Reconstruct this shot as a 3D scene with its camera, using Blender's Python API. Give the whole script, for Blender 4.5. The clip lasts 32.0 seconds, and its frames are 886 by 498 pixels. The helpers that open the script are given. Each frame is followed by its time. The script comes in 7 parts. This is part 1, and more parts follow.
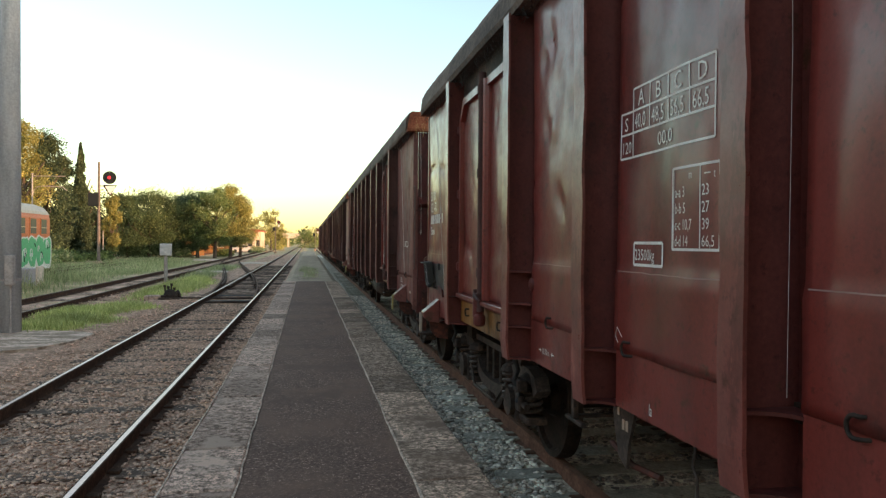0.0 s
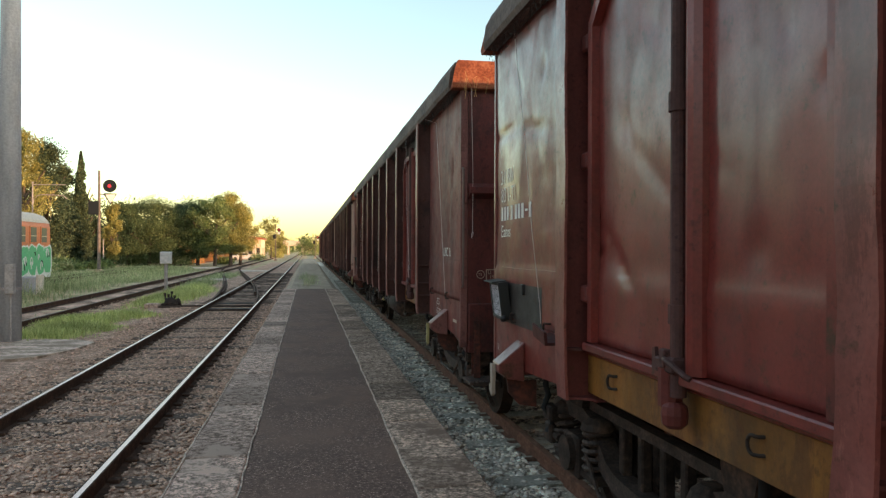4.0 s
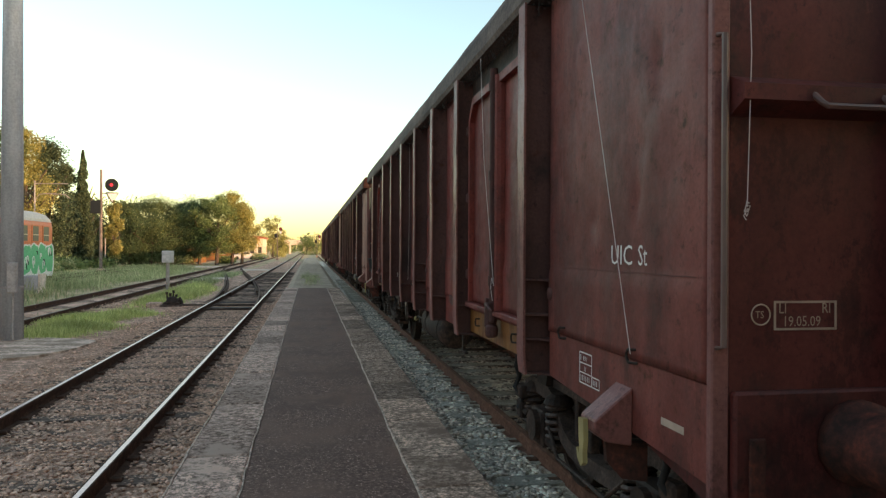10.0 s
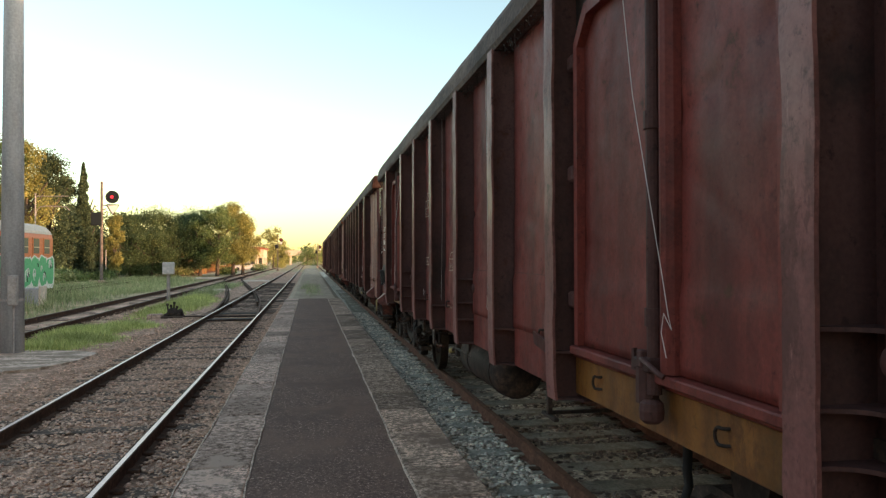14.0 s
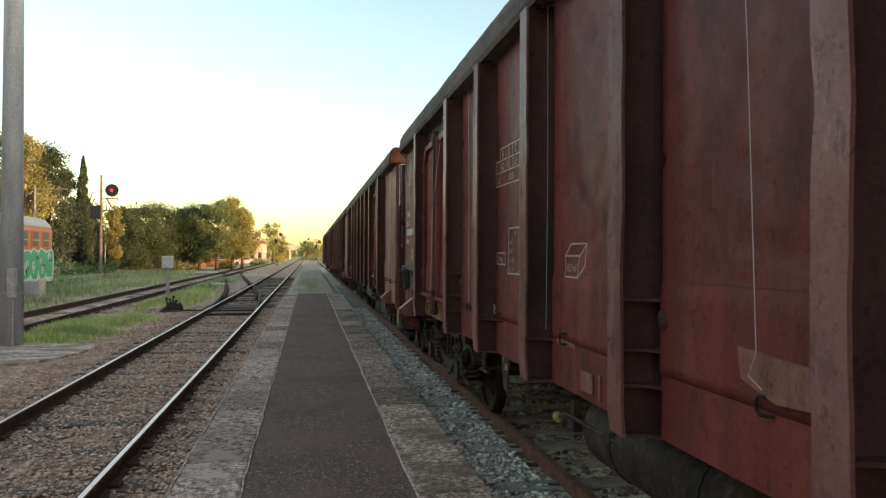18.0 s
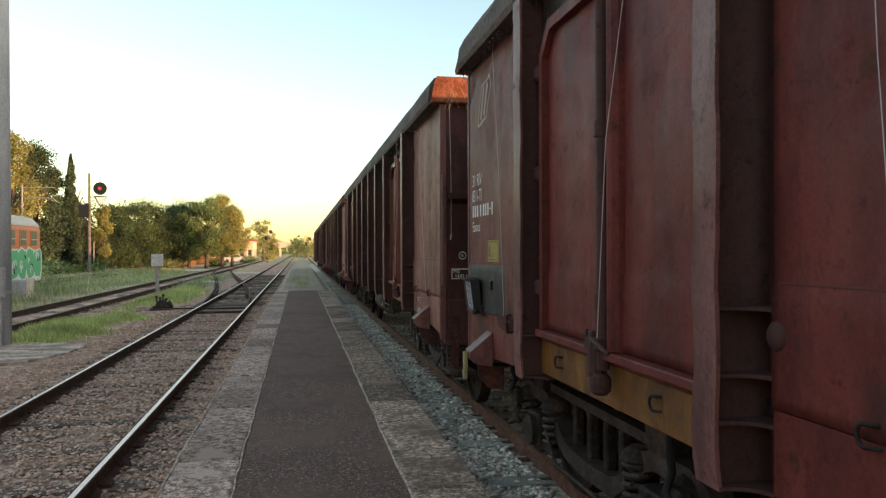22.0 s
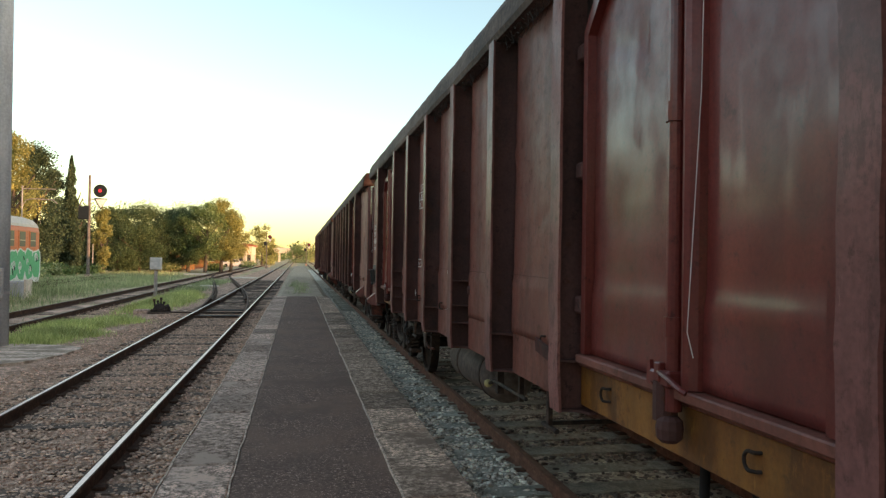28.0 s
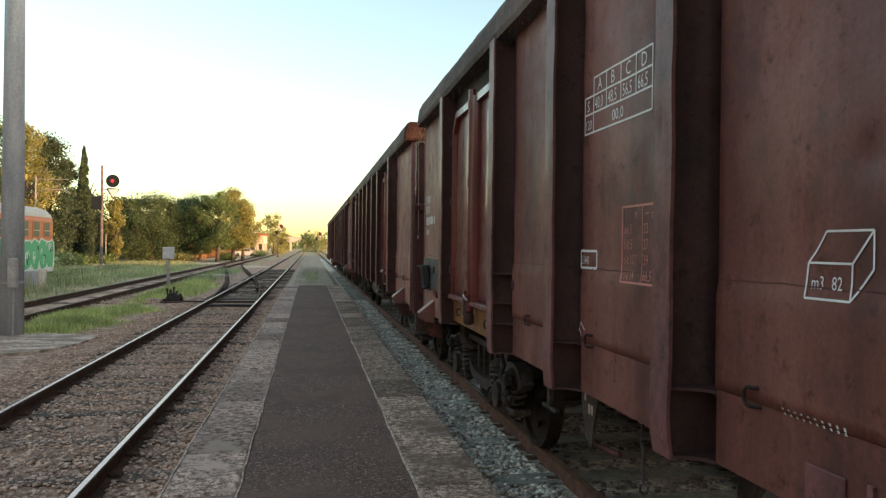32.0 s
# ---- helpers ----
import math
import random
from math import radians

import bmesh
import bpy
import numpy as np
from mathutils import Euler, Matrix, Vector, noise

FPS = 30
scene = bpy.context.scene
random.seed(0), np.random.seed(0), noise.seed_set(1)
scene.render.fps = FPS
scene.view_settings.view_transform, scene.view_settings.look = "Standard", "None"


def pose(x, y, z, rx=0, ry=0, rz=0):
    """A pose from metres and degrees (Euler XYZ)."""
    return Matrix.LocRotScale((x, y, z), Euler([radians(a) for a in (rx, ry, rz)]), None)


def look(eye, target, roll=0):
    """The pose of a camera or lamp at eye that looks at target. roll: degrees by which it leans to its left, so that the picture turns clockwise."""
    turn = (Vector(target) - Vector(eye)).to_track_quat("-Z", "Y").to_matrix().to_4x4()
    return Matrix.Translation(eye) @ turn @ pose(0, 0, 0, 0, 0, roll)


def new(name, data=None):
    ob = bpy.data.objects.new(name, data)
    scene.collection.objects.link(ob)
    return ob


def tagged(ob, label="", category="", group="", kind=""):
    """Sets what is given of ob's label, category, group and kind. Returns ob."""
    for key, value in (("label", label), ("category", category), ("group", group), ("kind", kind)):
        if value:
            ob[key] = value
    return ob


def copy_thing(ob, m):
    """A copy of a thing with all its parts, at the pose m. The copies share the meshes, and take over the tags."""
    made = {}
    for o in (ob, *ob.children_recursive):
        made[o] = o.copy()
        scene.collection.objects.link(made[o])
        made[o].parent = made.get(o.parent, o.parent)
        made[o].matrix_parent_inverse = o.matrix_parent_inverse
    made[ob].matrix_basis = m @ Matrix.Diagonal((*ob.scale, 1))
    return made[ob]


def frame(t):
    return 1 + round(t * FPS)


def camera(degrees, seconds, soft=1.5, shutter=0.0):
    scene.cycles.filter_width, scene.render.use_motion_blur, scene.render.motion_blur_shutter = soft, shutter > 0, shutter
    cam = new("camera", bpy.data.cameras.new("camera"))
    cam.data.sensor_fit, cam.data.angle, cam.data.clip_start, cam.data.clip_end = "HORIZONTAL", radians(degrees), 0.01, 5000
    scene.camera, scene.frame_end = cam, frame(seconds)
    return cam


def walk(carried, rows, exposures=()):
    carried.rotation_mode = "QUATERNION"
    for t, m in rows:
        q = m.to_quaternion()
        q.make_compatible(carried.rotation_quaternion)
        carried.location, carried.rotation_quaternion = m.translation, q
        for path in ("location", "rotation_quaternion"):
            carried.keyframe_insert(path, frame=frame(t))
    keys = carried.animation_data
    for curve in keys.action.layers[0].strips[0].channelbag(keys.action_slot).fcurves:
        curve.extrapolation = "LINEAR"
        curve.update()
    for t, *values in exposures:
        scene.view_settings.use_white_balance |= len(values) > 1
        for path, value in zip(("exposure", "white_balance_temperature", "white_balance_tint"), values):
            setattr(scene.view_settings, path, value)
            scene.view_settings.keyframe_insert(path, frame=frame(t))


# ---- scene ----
# ---------------------------------------------------------------- camera
EYE = Vector((0.0, 0.0, 1.73))
cam = camera(61.33, 32.0, soft=1.35)


def aim(yaw, pitch, roll):
    """A hand-held view: degrees to the right of the track, degrees up, lean."""
    y, p = radians(yaw), radians(pitch)
    return look(EYE, EYE + Vector((math.sin(y) * math.cos(p), math.cos(y) * math.cos(p), math.sin(p))), roll)


walk(cam, [(t, aim(a, b, c)) for t, a, b, c in (
    (0, 10.29, -0.47, 0.46), (0.5, 10.43, -0.45, 0.46), (1, 10.53, -0.41, 0.43), (1.5, 10.57, -0.39, 0.33), (2, 10.56, -0.39, 0.24), (2.5, 10.51, -0.28, 0.22),
    (3, 10.43, -0.18, 0.25), (3.5, 10.32, -0.05, 0.28), (5.5, 10.07, 0.19, -0.04), (6, 10.08, 0.11, -0.22), (6.5, 10.11, -0.01, -0.30), (7, 10.18, -0.14, -0.27),
    (7.5, 10.20, -0.30, -0.17), (8, 10.19, -0.37, 0.05), (8.5, 10.17, -0.30, 0.37), (9, 10.16, -0.30, 0.36), (9.5, 10.17, -0.11, 0.33), (10, 10.15, 0.01, 0.29),
    (10.5, 10.14, 0.13, 0.15), (11, 10.17, 0.31, -0.04), (11.5, 10.29, 0.49, -0.10), (12, 10.43, 0.54, -0.34), (12.5, 10.39, 0.56, -0.19), (13, 10.36, 0.61, 0.08),
    (13.5, 10.19, 0.62, 0.07), (14, 10.11, 0.74, -0.13), (14.5, 10.11, 0.85, 0.07), (16.5, 10.01, 0.60, 0.31), (17, 10.02, 0.52, 0.40), (17.5, 10.08, 0.45, 0.40),
    (18, 10.15, 0.42, 0.29), (18.5, 10.30, 0.39, 0.04), (19, 10.44, 0.38, 0.09), (19.5, 10.57, 0.32, 0.04), (20, 10.72, 0.30, 0.13), (20.5, 10.87, 0.25, 0.02),
    (21, 10.87, 0.22, -0.26), (21.5, 10.91, 0.16, -0.14), (22, 10.87, 0.12, -0.14), (22.5, 10.89, 0.13, -0.22), (23, 10.88, 0.20, -0.24), (23.5, 10.93, 0.30, -0.00),
    (24, 10.88, 0.39, -0.09), (24.5, 10.95, 0.40, 0.01), (25, 11.05, 0.35, 0.22), (25.5, 11.13, 0.34, 0.36), (27.5, 10.99, 0.70, 0.80), (28, 10.93, 0.76, 0.87),
    (28.5, 10.85, 0.82, 0.81), (29, 10.79, 0.81, 0.59), (29.5, 10.73, 0.75, 0.61), (30, 10.63, 0.67, 0.62), (30.5, 10.50, 0.46, 0.62), (31, 10.41, 0.22, 0.62),
    (31.5, 10.27, 0.07, 0.60), (32, 10.11, -0.13, 0.67))], exposures=[(0, 0.34, 7600, 16), (9, 0.32, 7600, 16), (17, 0.27, 7600, 16), (32, 0.29, 7600, 16)])

# ---------------------------------------------------------------- light
SUN_EL, SUN_AZ = 5.5, 122.0      # degrees up; compass bearing from +Y towards +X of the sun
world = bpy.data.worlds.new("evening_sky")
scene.world = world
world.use_nodes = True
wn = world.node_tree.nodes
wl = world.node_tree.links
sky = wn.new("ShaderNodeTexSky")
sky.sky_type = "NISHITA"
sky.sun_disc = False
sky.sun_elevation = radians(SUN_EL)
sky.sun_rotation = radians(SUN_AZ)
sky.air_density, sky.dust_density, sky.ozone_density = 1.0, 0.6, 1.5
wn["Background"].inputs["Strength"].default_value = 0.49
haze = wn.new("ShaderNodeHueSaturation")      # thin evening haze takes colour out of the sky
haze.inputs["Saturation"].default_value = 0.92
clear = wn.new("ShaderNodeMix")               # the clear evening air leans to cyan
clear.data_type, clear.blend_type = "RGBA", "MULTIPLY"
clear.inputs[0].default_value, clear.inputs[7].default_value = 1.0, (0.925, 1.025, 1.005, 1)
wl.new(sky.outputs[0], haze.inputs["Color"])
wl.new(haze.outputs[0], clear.inputs[6])
wl.new(clear.outputs[2], wn["Background"].inputs["Color"])

sun = new("sun", bpy.data.lights.new("sun", "SUN"))
sun.data.energy, sun.data.angle, sun.data.color = 5.0, radians(0.6), (1.0, 0.65, 0.37)
sun_from = Vector((math.sin(radians(SUN_AZ)), math.cos(radians(SUN_AZ)), math.tan(radians(SUN_EL))))
sun.matrix_world = look(sun_from * 50, (0, 0, 0))


# ---------------------------------------------------------------- materials
def material(name):
    m = bpy.data.materials.new(name)
    m.use_nodes = True
    return m, m.node_tree.nodes, m.node_tree.links, m.node_tree.nodes["Principled BSDF"]


def ramp_node(n, stops):
    r = n.new("ShaderNodeValToRGB")
    e = r.color_ramp.elements
    e[0].position, e[0].color = stops[0][0], (*stops[0][1], 1)
    e[1].position, e[1].color = stops[-1][0], (*stops[-1][1], 1)
    for p, c in stops[1:-1]:
        k = e.new(p)
        k.color = (*c, 1)
    return r


def noise_node(n, l, scale, detail=4.0, rough=0.55, stretch=None, space="Object"):
    if space == "world":
        co = n.new("ShaderNodeNewGeometry")
        space = "Position"
    elif space == "piece":              # each piece of a thing gets its own stretch of the pattern
        own, tc, co = n.new("ShaderNodeObjectInfo"), n.new("ShaderNodeTexCoord"), n.new("ShaderNodeVectorMath")
        co.operation = "MULTIPLY_ADD"
        l.new(own.outputs["Random"], co.inputs[0])
        co.inputs[1].default_value = (31.0, 47.0, 23.0)
        l.new(tc.outputs["Object"], co.inputs[2])
        space = "Vector"
    else:
        co = n.new("ShaderNodeTexCoord")
    t = n.new("ShaderNodeTexNoise")
    t.inputs["Scale"].default_value, t.inputs["Detail"].default_value, t.inputs["Roughness"].default_value = scale, detail, rough
    if stretch:
        mp = n.new("ShaderNodeMapping")
        mp.inputs["Scale"].default_value = stretch
        l.new(co.outputs[space], mp.inputs[0])
        l.new(mp.outputs[0], t.inputs["Vector"])
    else:
        l.new(co.outputs[space], t.inputs["Vector"])
    return t


def mix_node(n, l, a, b, fac, mode="MIX"):
    m = n.new("ShaderNodeMix")
    m.data_type, m.blend_type = "RGBA", mode
    for sock, v in ((m.inputs[0], fac), (m.inputs[6], a), (m.inputs[7], b)):
        if isinstance(v, (int, float)):
            sock.default_value = v
        elif isinstance(v, tuple):
            sock.default_value = (*v, 1)
        else:
            l.new(v, sock)
    return m.outputs[2]


def bump_node(n, l, height, strength, distance, bsdf):
    b = n.new("ShaderNodeBump")
    b.inputs["Strength"].default_value, b.inputs["Distance"].default_value = strength, distance
    l.new(height, b.inputs["Height"])
    l.new(b.outputs[0], bsdf.inputs["Normal"])


def warm(c, k=1.14):
    """Raise the red of a base colour, to offset the cyan-leaning sky light."""
    return (min(1.0, c[0] * k), *c[1:])


def rough_surface(name, stops, scale, rough=0.9, bump=0.4, dist=0.01, fine=6.0, stain=None, metal=0.0, rnd=0.0, stretch=None, island=False, spec=0.18, stain_scale=0.35, patch=None, patch_scale=1.0, space="Object"):
    """Two scales of noise through one ramp, a stain, a fine bump, and a shade of its own for each piece."""
    m, n, l, b = material(name)
    stops = [(p, warm(c)) for p, c in stops]
    stain, patch = (warm(c) if c else None for c in (stain, patch))
    t1 = noise_node(n, l, scale, 5, 0.6, stretch, space)
    t2 = noise_node(n, l, scale * fine, 4, 0.65, None, space)
    add = n.new("ShaderNodeMath")
    add.operation = "MULTIPLY_ADD"
    l.new(t2.outputs[0], add.inputs[0])
    add.inputs[1].default_value = 0.45
    half = n.new("ShaderNodeMath")
    half.operation = "MULTIPLY"
    l.new(t1.outputs[0], half.inputs[0])
    half.inputs[1].default_value = 0.55
    l.new(half.outputs[0], add.inputs[2])
    spread = n.new("ShaderNodeMath")
    spread.operation = "MULTIPLY_ADD"
    l.new(add.outputs[0], spread.inputs[0])
    spread.inputs[1].default_value, spread.inputs[2].default_value = 1.9, -0.45
    r = ramp_node(n, stops)
    l.new(spread.outputs[0], r.inputs[0])
    col = r.outputs[0]
    if stain:
        t3 = noise_node(n, l, scale * stain_scale, 4, 0.6, None, space)
        rs = ramp_node(n, [(0.48, (0, 0, 0)), (0.66, (1, 1, 1))])
        l.new(t3.outputs[0], rs.inputs[0])
        col = mix_node(n, l, col, stain, rs.outputs[0])
    if patch:
        t4 = noise_node(n, l, patch_scale, 6, 0.7, None, space)
        rp = ramp_node(n, [(0.53, (0, 0, 0)), (0.60, (0.62, 0.62, 0.62))])
        l.new(t4.outputs[0], rp.inputs[0])
        col = mix_node(n, l, col, patch, rp.outputs[0])
    if rnd:
        g = n.new("ShaderNodeNewGeometry" if island else "ShaderNodeObjectInfo")
        rr = ramp_node(n, [(0.0, (1 - rnd,) * 3), (1.0, (1 + rnd * 0.6,) * 3)])
        l.new(g.outputs["Random Per Island" if island else "Random"], rr.inputs[0])
        col = mix_node(n, l, col, rr.outputs[0], 1.0, "MULTIPLY")
    l.new(col, b.inputs["Base Color"])
    b.inputs["Roughness"].default_value, b.inputs["Metallic"].default_value = rough, metal
    b.inputs["Specular IOR Level"].default_value = spec
    bump_node(n, l, t2.outputs[0], bump, dist, b)
    return m


def paint(name, base, dark, pale, gloss, rust=(0.10, 0.035, 0.018), streak=0.28, spec=0.5, coat=0.0, grime=0.45, blot=1.0, sheen=0.24, flake=0.0):
    """Old wagon paint: faded patches, vertical streaks of dirt, rust spots, uneven gloss."""
    m, n, l, b = material(name)
    base, dark, pale = (warm(c, 1.06) for c in (base, dark, pale))
    t1 = noise_node(n, l, 1.0, 6, 0.65, (1.0, 1.5, 0.6), "piece")
    r1 = ramp_node(n, [(0.3, dark), (0.5, base), (0.72, pale)])
    l.new(t1.outputs[0], r1.inputs[0])
    t2 = noise_node(n, l, 1.6, 4, 0.5, (1.0, 3.0, 0.25), "piece")
    r2 = ramp_node(n, [(0.40, (1, 1, 1)), (0.70, (1 - streak,) * 3)])
    l.new(t2.outputs[0], r2.inputs[0])
    c = mix_node(n, l, r1.outputs[0], r2.outputs[0], 1.0, "MULTIPLY")
    t3 = noise_node(n, l, 7.0, 6, 0.7, None, "piece")
    r3 = ramp_node(n, [(0.60, (0, 0, 0)), (0.70, (1, 1, 1))])
    l.new(t3.outputs[0], r3.inputs[0])
    c = mix_node(n, l, c, rust, r3.outputs[0])
    t5 = noise_node(n, l, 17.0, 8, 0.75, None, "piece")
    r5 = ramp_node(n, [(0.57, (0, 0, 0)), (0.66, (0.75, 0.75, 0.75))])
    l.new(t5.outputs[0], r5.inputs[0])
    c = mix_node(n, l, c, tuple(v * 0.35 for v in base), r5.outputs[0])
    t6 = noise_node(n, l, 2.4, 6, 0.7, (1.0, 1.0, 0.7), "piece")
    r6 = ramp_node(n, [(0.54, (0, 0, 0)), (0.70, (grime,) * 3)])
    l.new(t6.outputs[0], r6.inputs[0])
    c = mix_node(n, l, c, (0.030, 0.022, 0.019), r6.outputs[0])
    t7 = noise_node(n, l, 1.7, 10, 0.80, (1.0, 1.7, 0.55), "piece")
    r7 = ramp_node(n, [(0.53, (0, 0, 0)), (0.56, (0.50 * blot,) * 3), (0.70, (0.75 * blot,) * 3)])
    l.new(t7.outputs[0], r7.inputs[0])
    c = mix_node(n, l, c, tuple(v * 0.55 for v in dark), r7.outputs[0])
    t8 = noise_node(n, l, 3.1, 9, 0.8, (1.0, 2.2, 0.5), "piece")
    r8 = ramp_node(n, [(0.60, (0, 0, 0)), (0.66, (0.5 * blot,) * 3)])
    l.new(t8.outputs[0], r8.inputs[0])
    c = mix_node(n, l, c, tuple(min(1, v * 1.35) for v in pale), r8.outputs[0])
    if flake:
        t9 = noise_node(n, l, 6.5, 7, 0.62, (1.0, 1.9, 0.75), "piece")
        r9 = ramp_node(n, [(0.640, (0, 0, 0)), (0.655, (0.8 * flake,) * 3)])
        l.new(t9.outputs[0], r9.inputs[0])
        c = mix_node(n, l, c, (0.050, 0.030, 0.024), r9.outputs[0])
    t4 = noise_node(n, l, 60.0, 3, 0.6, None, "piece")
    r4 = ramp_node(n, [(0.3, (0.86,) * 3), (0.7, (1.12,) * 3)])
    l.new(t4.outputs[0], r4.inputs[0])
    c = mix_node(n, l, c, r4.outputs[0], 1.0, "MULTIPLY")
    l.new(c, b.inputs["Base Color"])
    rr = ramp_node(n, [(0.3, (gloss - 0.08,) * 3), (0.7, (gloss + 0.2,) * 3)])
    l.new(t3.outputs[0], rr.inputs[0])
    l.new(rr.outputs[0], b.inputs["Roughness"])
    if coat:
        tc = noise_node(n, l, 1.5, 5, 0.55, (1.0, 1.6, 0.8), "piece")      # gloss is left in patches
        rc = ramp_node(n, [(0.42, (coat * 0.35,) * 3), (0.50, (coat,) * 3), (0.62, (coat * 1.3,) * 3)])
        l.new(tc.outputs[0], rc.inputs[0])
        l.new(rc.outputs[0], b.inputs["Coat Weight"])
    b.inputs["Coat Roughness"].default_value = sheen
    b.inputs["Specular IOR Level"].default_value = spec
    bump_node(n, l, t3.outputs[0], 0.12, 0.01, b)
    return m


def plain(name, color, rough=0.6, metal=0.0, emit=0.0):
    m, n, l, b = material(name)
    color = warm(color)
    t = noise_node(n, l, 9.0, 4, 0.6)
    r = ramp_node(n, [(0.3, tuple(c * 0.78 for c in color)), (0.7, tuple(min(1, c * 1.15) for c in color))])
    l.new(t.outputs[0], r.inputs[0])
    l.new(r.outputs[0], b.inputs["Base Color"])
    b.inputs["Roughness"].default_value, b.inputs["Metallic"].default_value = rough, metal
    if emit:
        b.inputs["Emission Color"].default_value = (*color, 1)
        b.inputs["Emission Strength"].default_value = emit
    return m


PAINT_RED = paint("red_oxide_paint", (0.240, 0.039, 0.030), (0.158, 0.026, 0.020), (0.300, 0.058, 0.044), 0.36, spec=0.38, coat=0.46, blot=0.3, sheen=0.17)
PAINT_DARK = paint("dark_red_brown_paint", (0.225, 0.058, 0.044), (0.130, 0.042, 0.034), (0.300, 0.088, 0.066), 0.58, streak=0.35, spec=0.28, grime=0.6, blot=0.6, coat=0.06)
PAINT_RUDDY = paint("dull_red_paint", (0.232, 0.046, 0.035), (0.137, 0.033, 0.027), (0.302, 0.070, 0.053), 0.58, streak=0.35, spec=0.25, coat=0.08, grime=0.6, blot=0.6)
PAINT_TAN = paint("faded_brown_paint", (0.365, 0.150, 0.105), (0.225, 0.086, 0.062), (0.480, 0.222, 0.158), 0.55, spec=0.25, coat=0.04, blot=0.6, flake=1.0)
PAINT_BROWN = paint("red_brown_paint", (0.255, 0.086, 0.062), (0.160, 0.054, 0.040), (0.340, 0.128, 0.092), 0.52, streak=0.35, spec=0.28, coat=0.10, grime=0.5, blot=0.5)
DOOR_RED = paint("fresh_red_paint", (0.195, 0.033, 0.026), (0.150, 0.023, 0.019), (0.235, 0.048, 0.038), 0.42, rust=(0.125, 0.026, 0.020), streak=0.3, spec=0.3, coat=0.62, grime=0.3, blot=0.2, sheen=0.13)
END_GRIME = paint("grimy_end_paint", (0.160, 0.038, 0.032), (0.082, 0.026, 0.023), (0.210, 0.057, 0.047), 0.5, streak=0.5, spec=0.32, grime=1.0)
END_DARK = paint("sooty_end_paint", (0.140, 0.046, 0.039), (0.070, 0.028, 0.025), (0.185, 0.064, 0.054), 0.55, streak=0.55, spec=0.22, grime=1.0)
# Webs and grooves: recess shade put into the colour; lock bars share it.
WEB = paint("shaded_web_paint", (0.108, 0.048, 0.042), (0.068, 0.033, 0.029), (0.155, 0.071, 0.062), 0.62, spec=0.2, grime=0.7, blot=0.4)
WEB_RED = paint("shaded_red_web_paint", (0.170, 0.040, 0.033), (0.105, 0.027, 0.023), (0.225, 0.060, 0.050), 0.5, spec=0.25, grime=0.6, blot=0.4)
OCHRE = paint("ochre_paint", (0.324, 0.127, 0.024), (0.180, 0.057, 0.016), (0.396, 0.172, 0.039), 0.5, rust=(0.156, 0.048, 0.016), streak=0.6, grime=0.75)
SLATE = paint("slate_grey_paint", (0.046, 0.036, 0.030), (0.032, 0.025, 0.021), (0.066, 0.053, 0.044), 0.55)
WORN_POST = paint("worn_post_paint", (0.278, 0.105, 0.090), (0.180, 0.069, 0.059), (0.360, 0.160, 0.137), 0.60, rust=(0.090, 0.043, 0.036), streak=0.35, spec=0.28, grime=0.6, coat=0.24)
RED_POST = paint("scuffed_red_post_paint", (0.290, 0.075, 0.060), (0.190, 0.048, 0.038), (0.400, 0.140, 0.112), 0.34, streak=0.3, spec=0.42, coat=0.4, grime=0.5)
STRAW = plain("dry_straw", (0.55, 0.36, 0.14), 0.8)
UNDER = rough_surface("greasy_steel", [(0.3, (0.022, 0.017, 0.014)), (0.55, (0.050, 0.037, 0.030)), (0.75, (0.115, 0.076, 0.056))], 4.0, 0.7, 0.3)
WHEEL = rough_surface("worn_wheel_steel", [(0.3, (0.018, 0.013, 0.010)), (0.7, (0.055, 0.037, 0.028))], 5.0, 0.55, 0.25, metal=0.4)
BRIGHT = rough_surface("polished_steel", [(0.3, (0.545, 0.410, 0.385)), (0.7, (0.720, 0.555, 0.520))], 30.0, 0.32, 0.08, metal=0.85, spec=0.5)
RAIL_SIDE = rough_surface("rusty_rail", [(0.3, (0.044, 0.023, 0.015)), (0.55, (0.076, 0.040, 0.025)), (0.75, (0.138, 0.078, 0.048))], 6.0, 0.85, 0.3)
LETTER = plain("white_stencil_paint", (0.90, 0.82, 0.75), 0.7)
LETTER_DIM = plain("worn_stencil_paint", (0.50, 0.40, 0.30), 0.8)
YELLOW = plain("yellow_paint", (0.47, 0.36, 0.08), 0.7)
YELLOW_OLD = plain("old_yellow_paint", (0.36, 0.31, 0.13), 0.8)
SIGNAL_BLACK = plain("signal_black", (0.006, 0.006, 0.007), 0.6)
PAPER = plain("white_paper", (0.78, 0.80, 0.86), 0.6)
BLACK = plain("black_steel", (0.018, 0.017, 0.017), 0.5)
ROPE = plain("pale_wire", (0.62, 0.57, 0.53), 0.6)
NET = plain("dark_netting", (0.045, 0.04, 0.036), 0.9)
RUBBER = plain("black_rubber", (0.015, 0.015, 0.015), 0.7)
CONCRETE = rough_surface("aggregate_concrete", [(0.34, (0.140, 0.097, 0.074)), (0.46, (0.385, 0.274, 0.208)), (0.56, (0.640, 0.456, 0.350)), (0.68, (0.930, 0.705, 0.565))], 22.0, 0.95, 1.0, 0.015, 3.0, stain_scale=0.10, stain=(0.205, 0.141, 0.105), rnd=0.42, space="world", patch=(0.840, 0.645, 0.505), patch_scale=2.2)
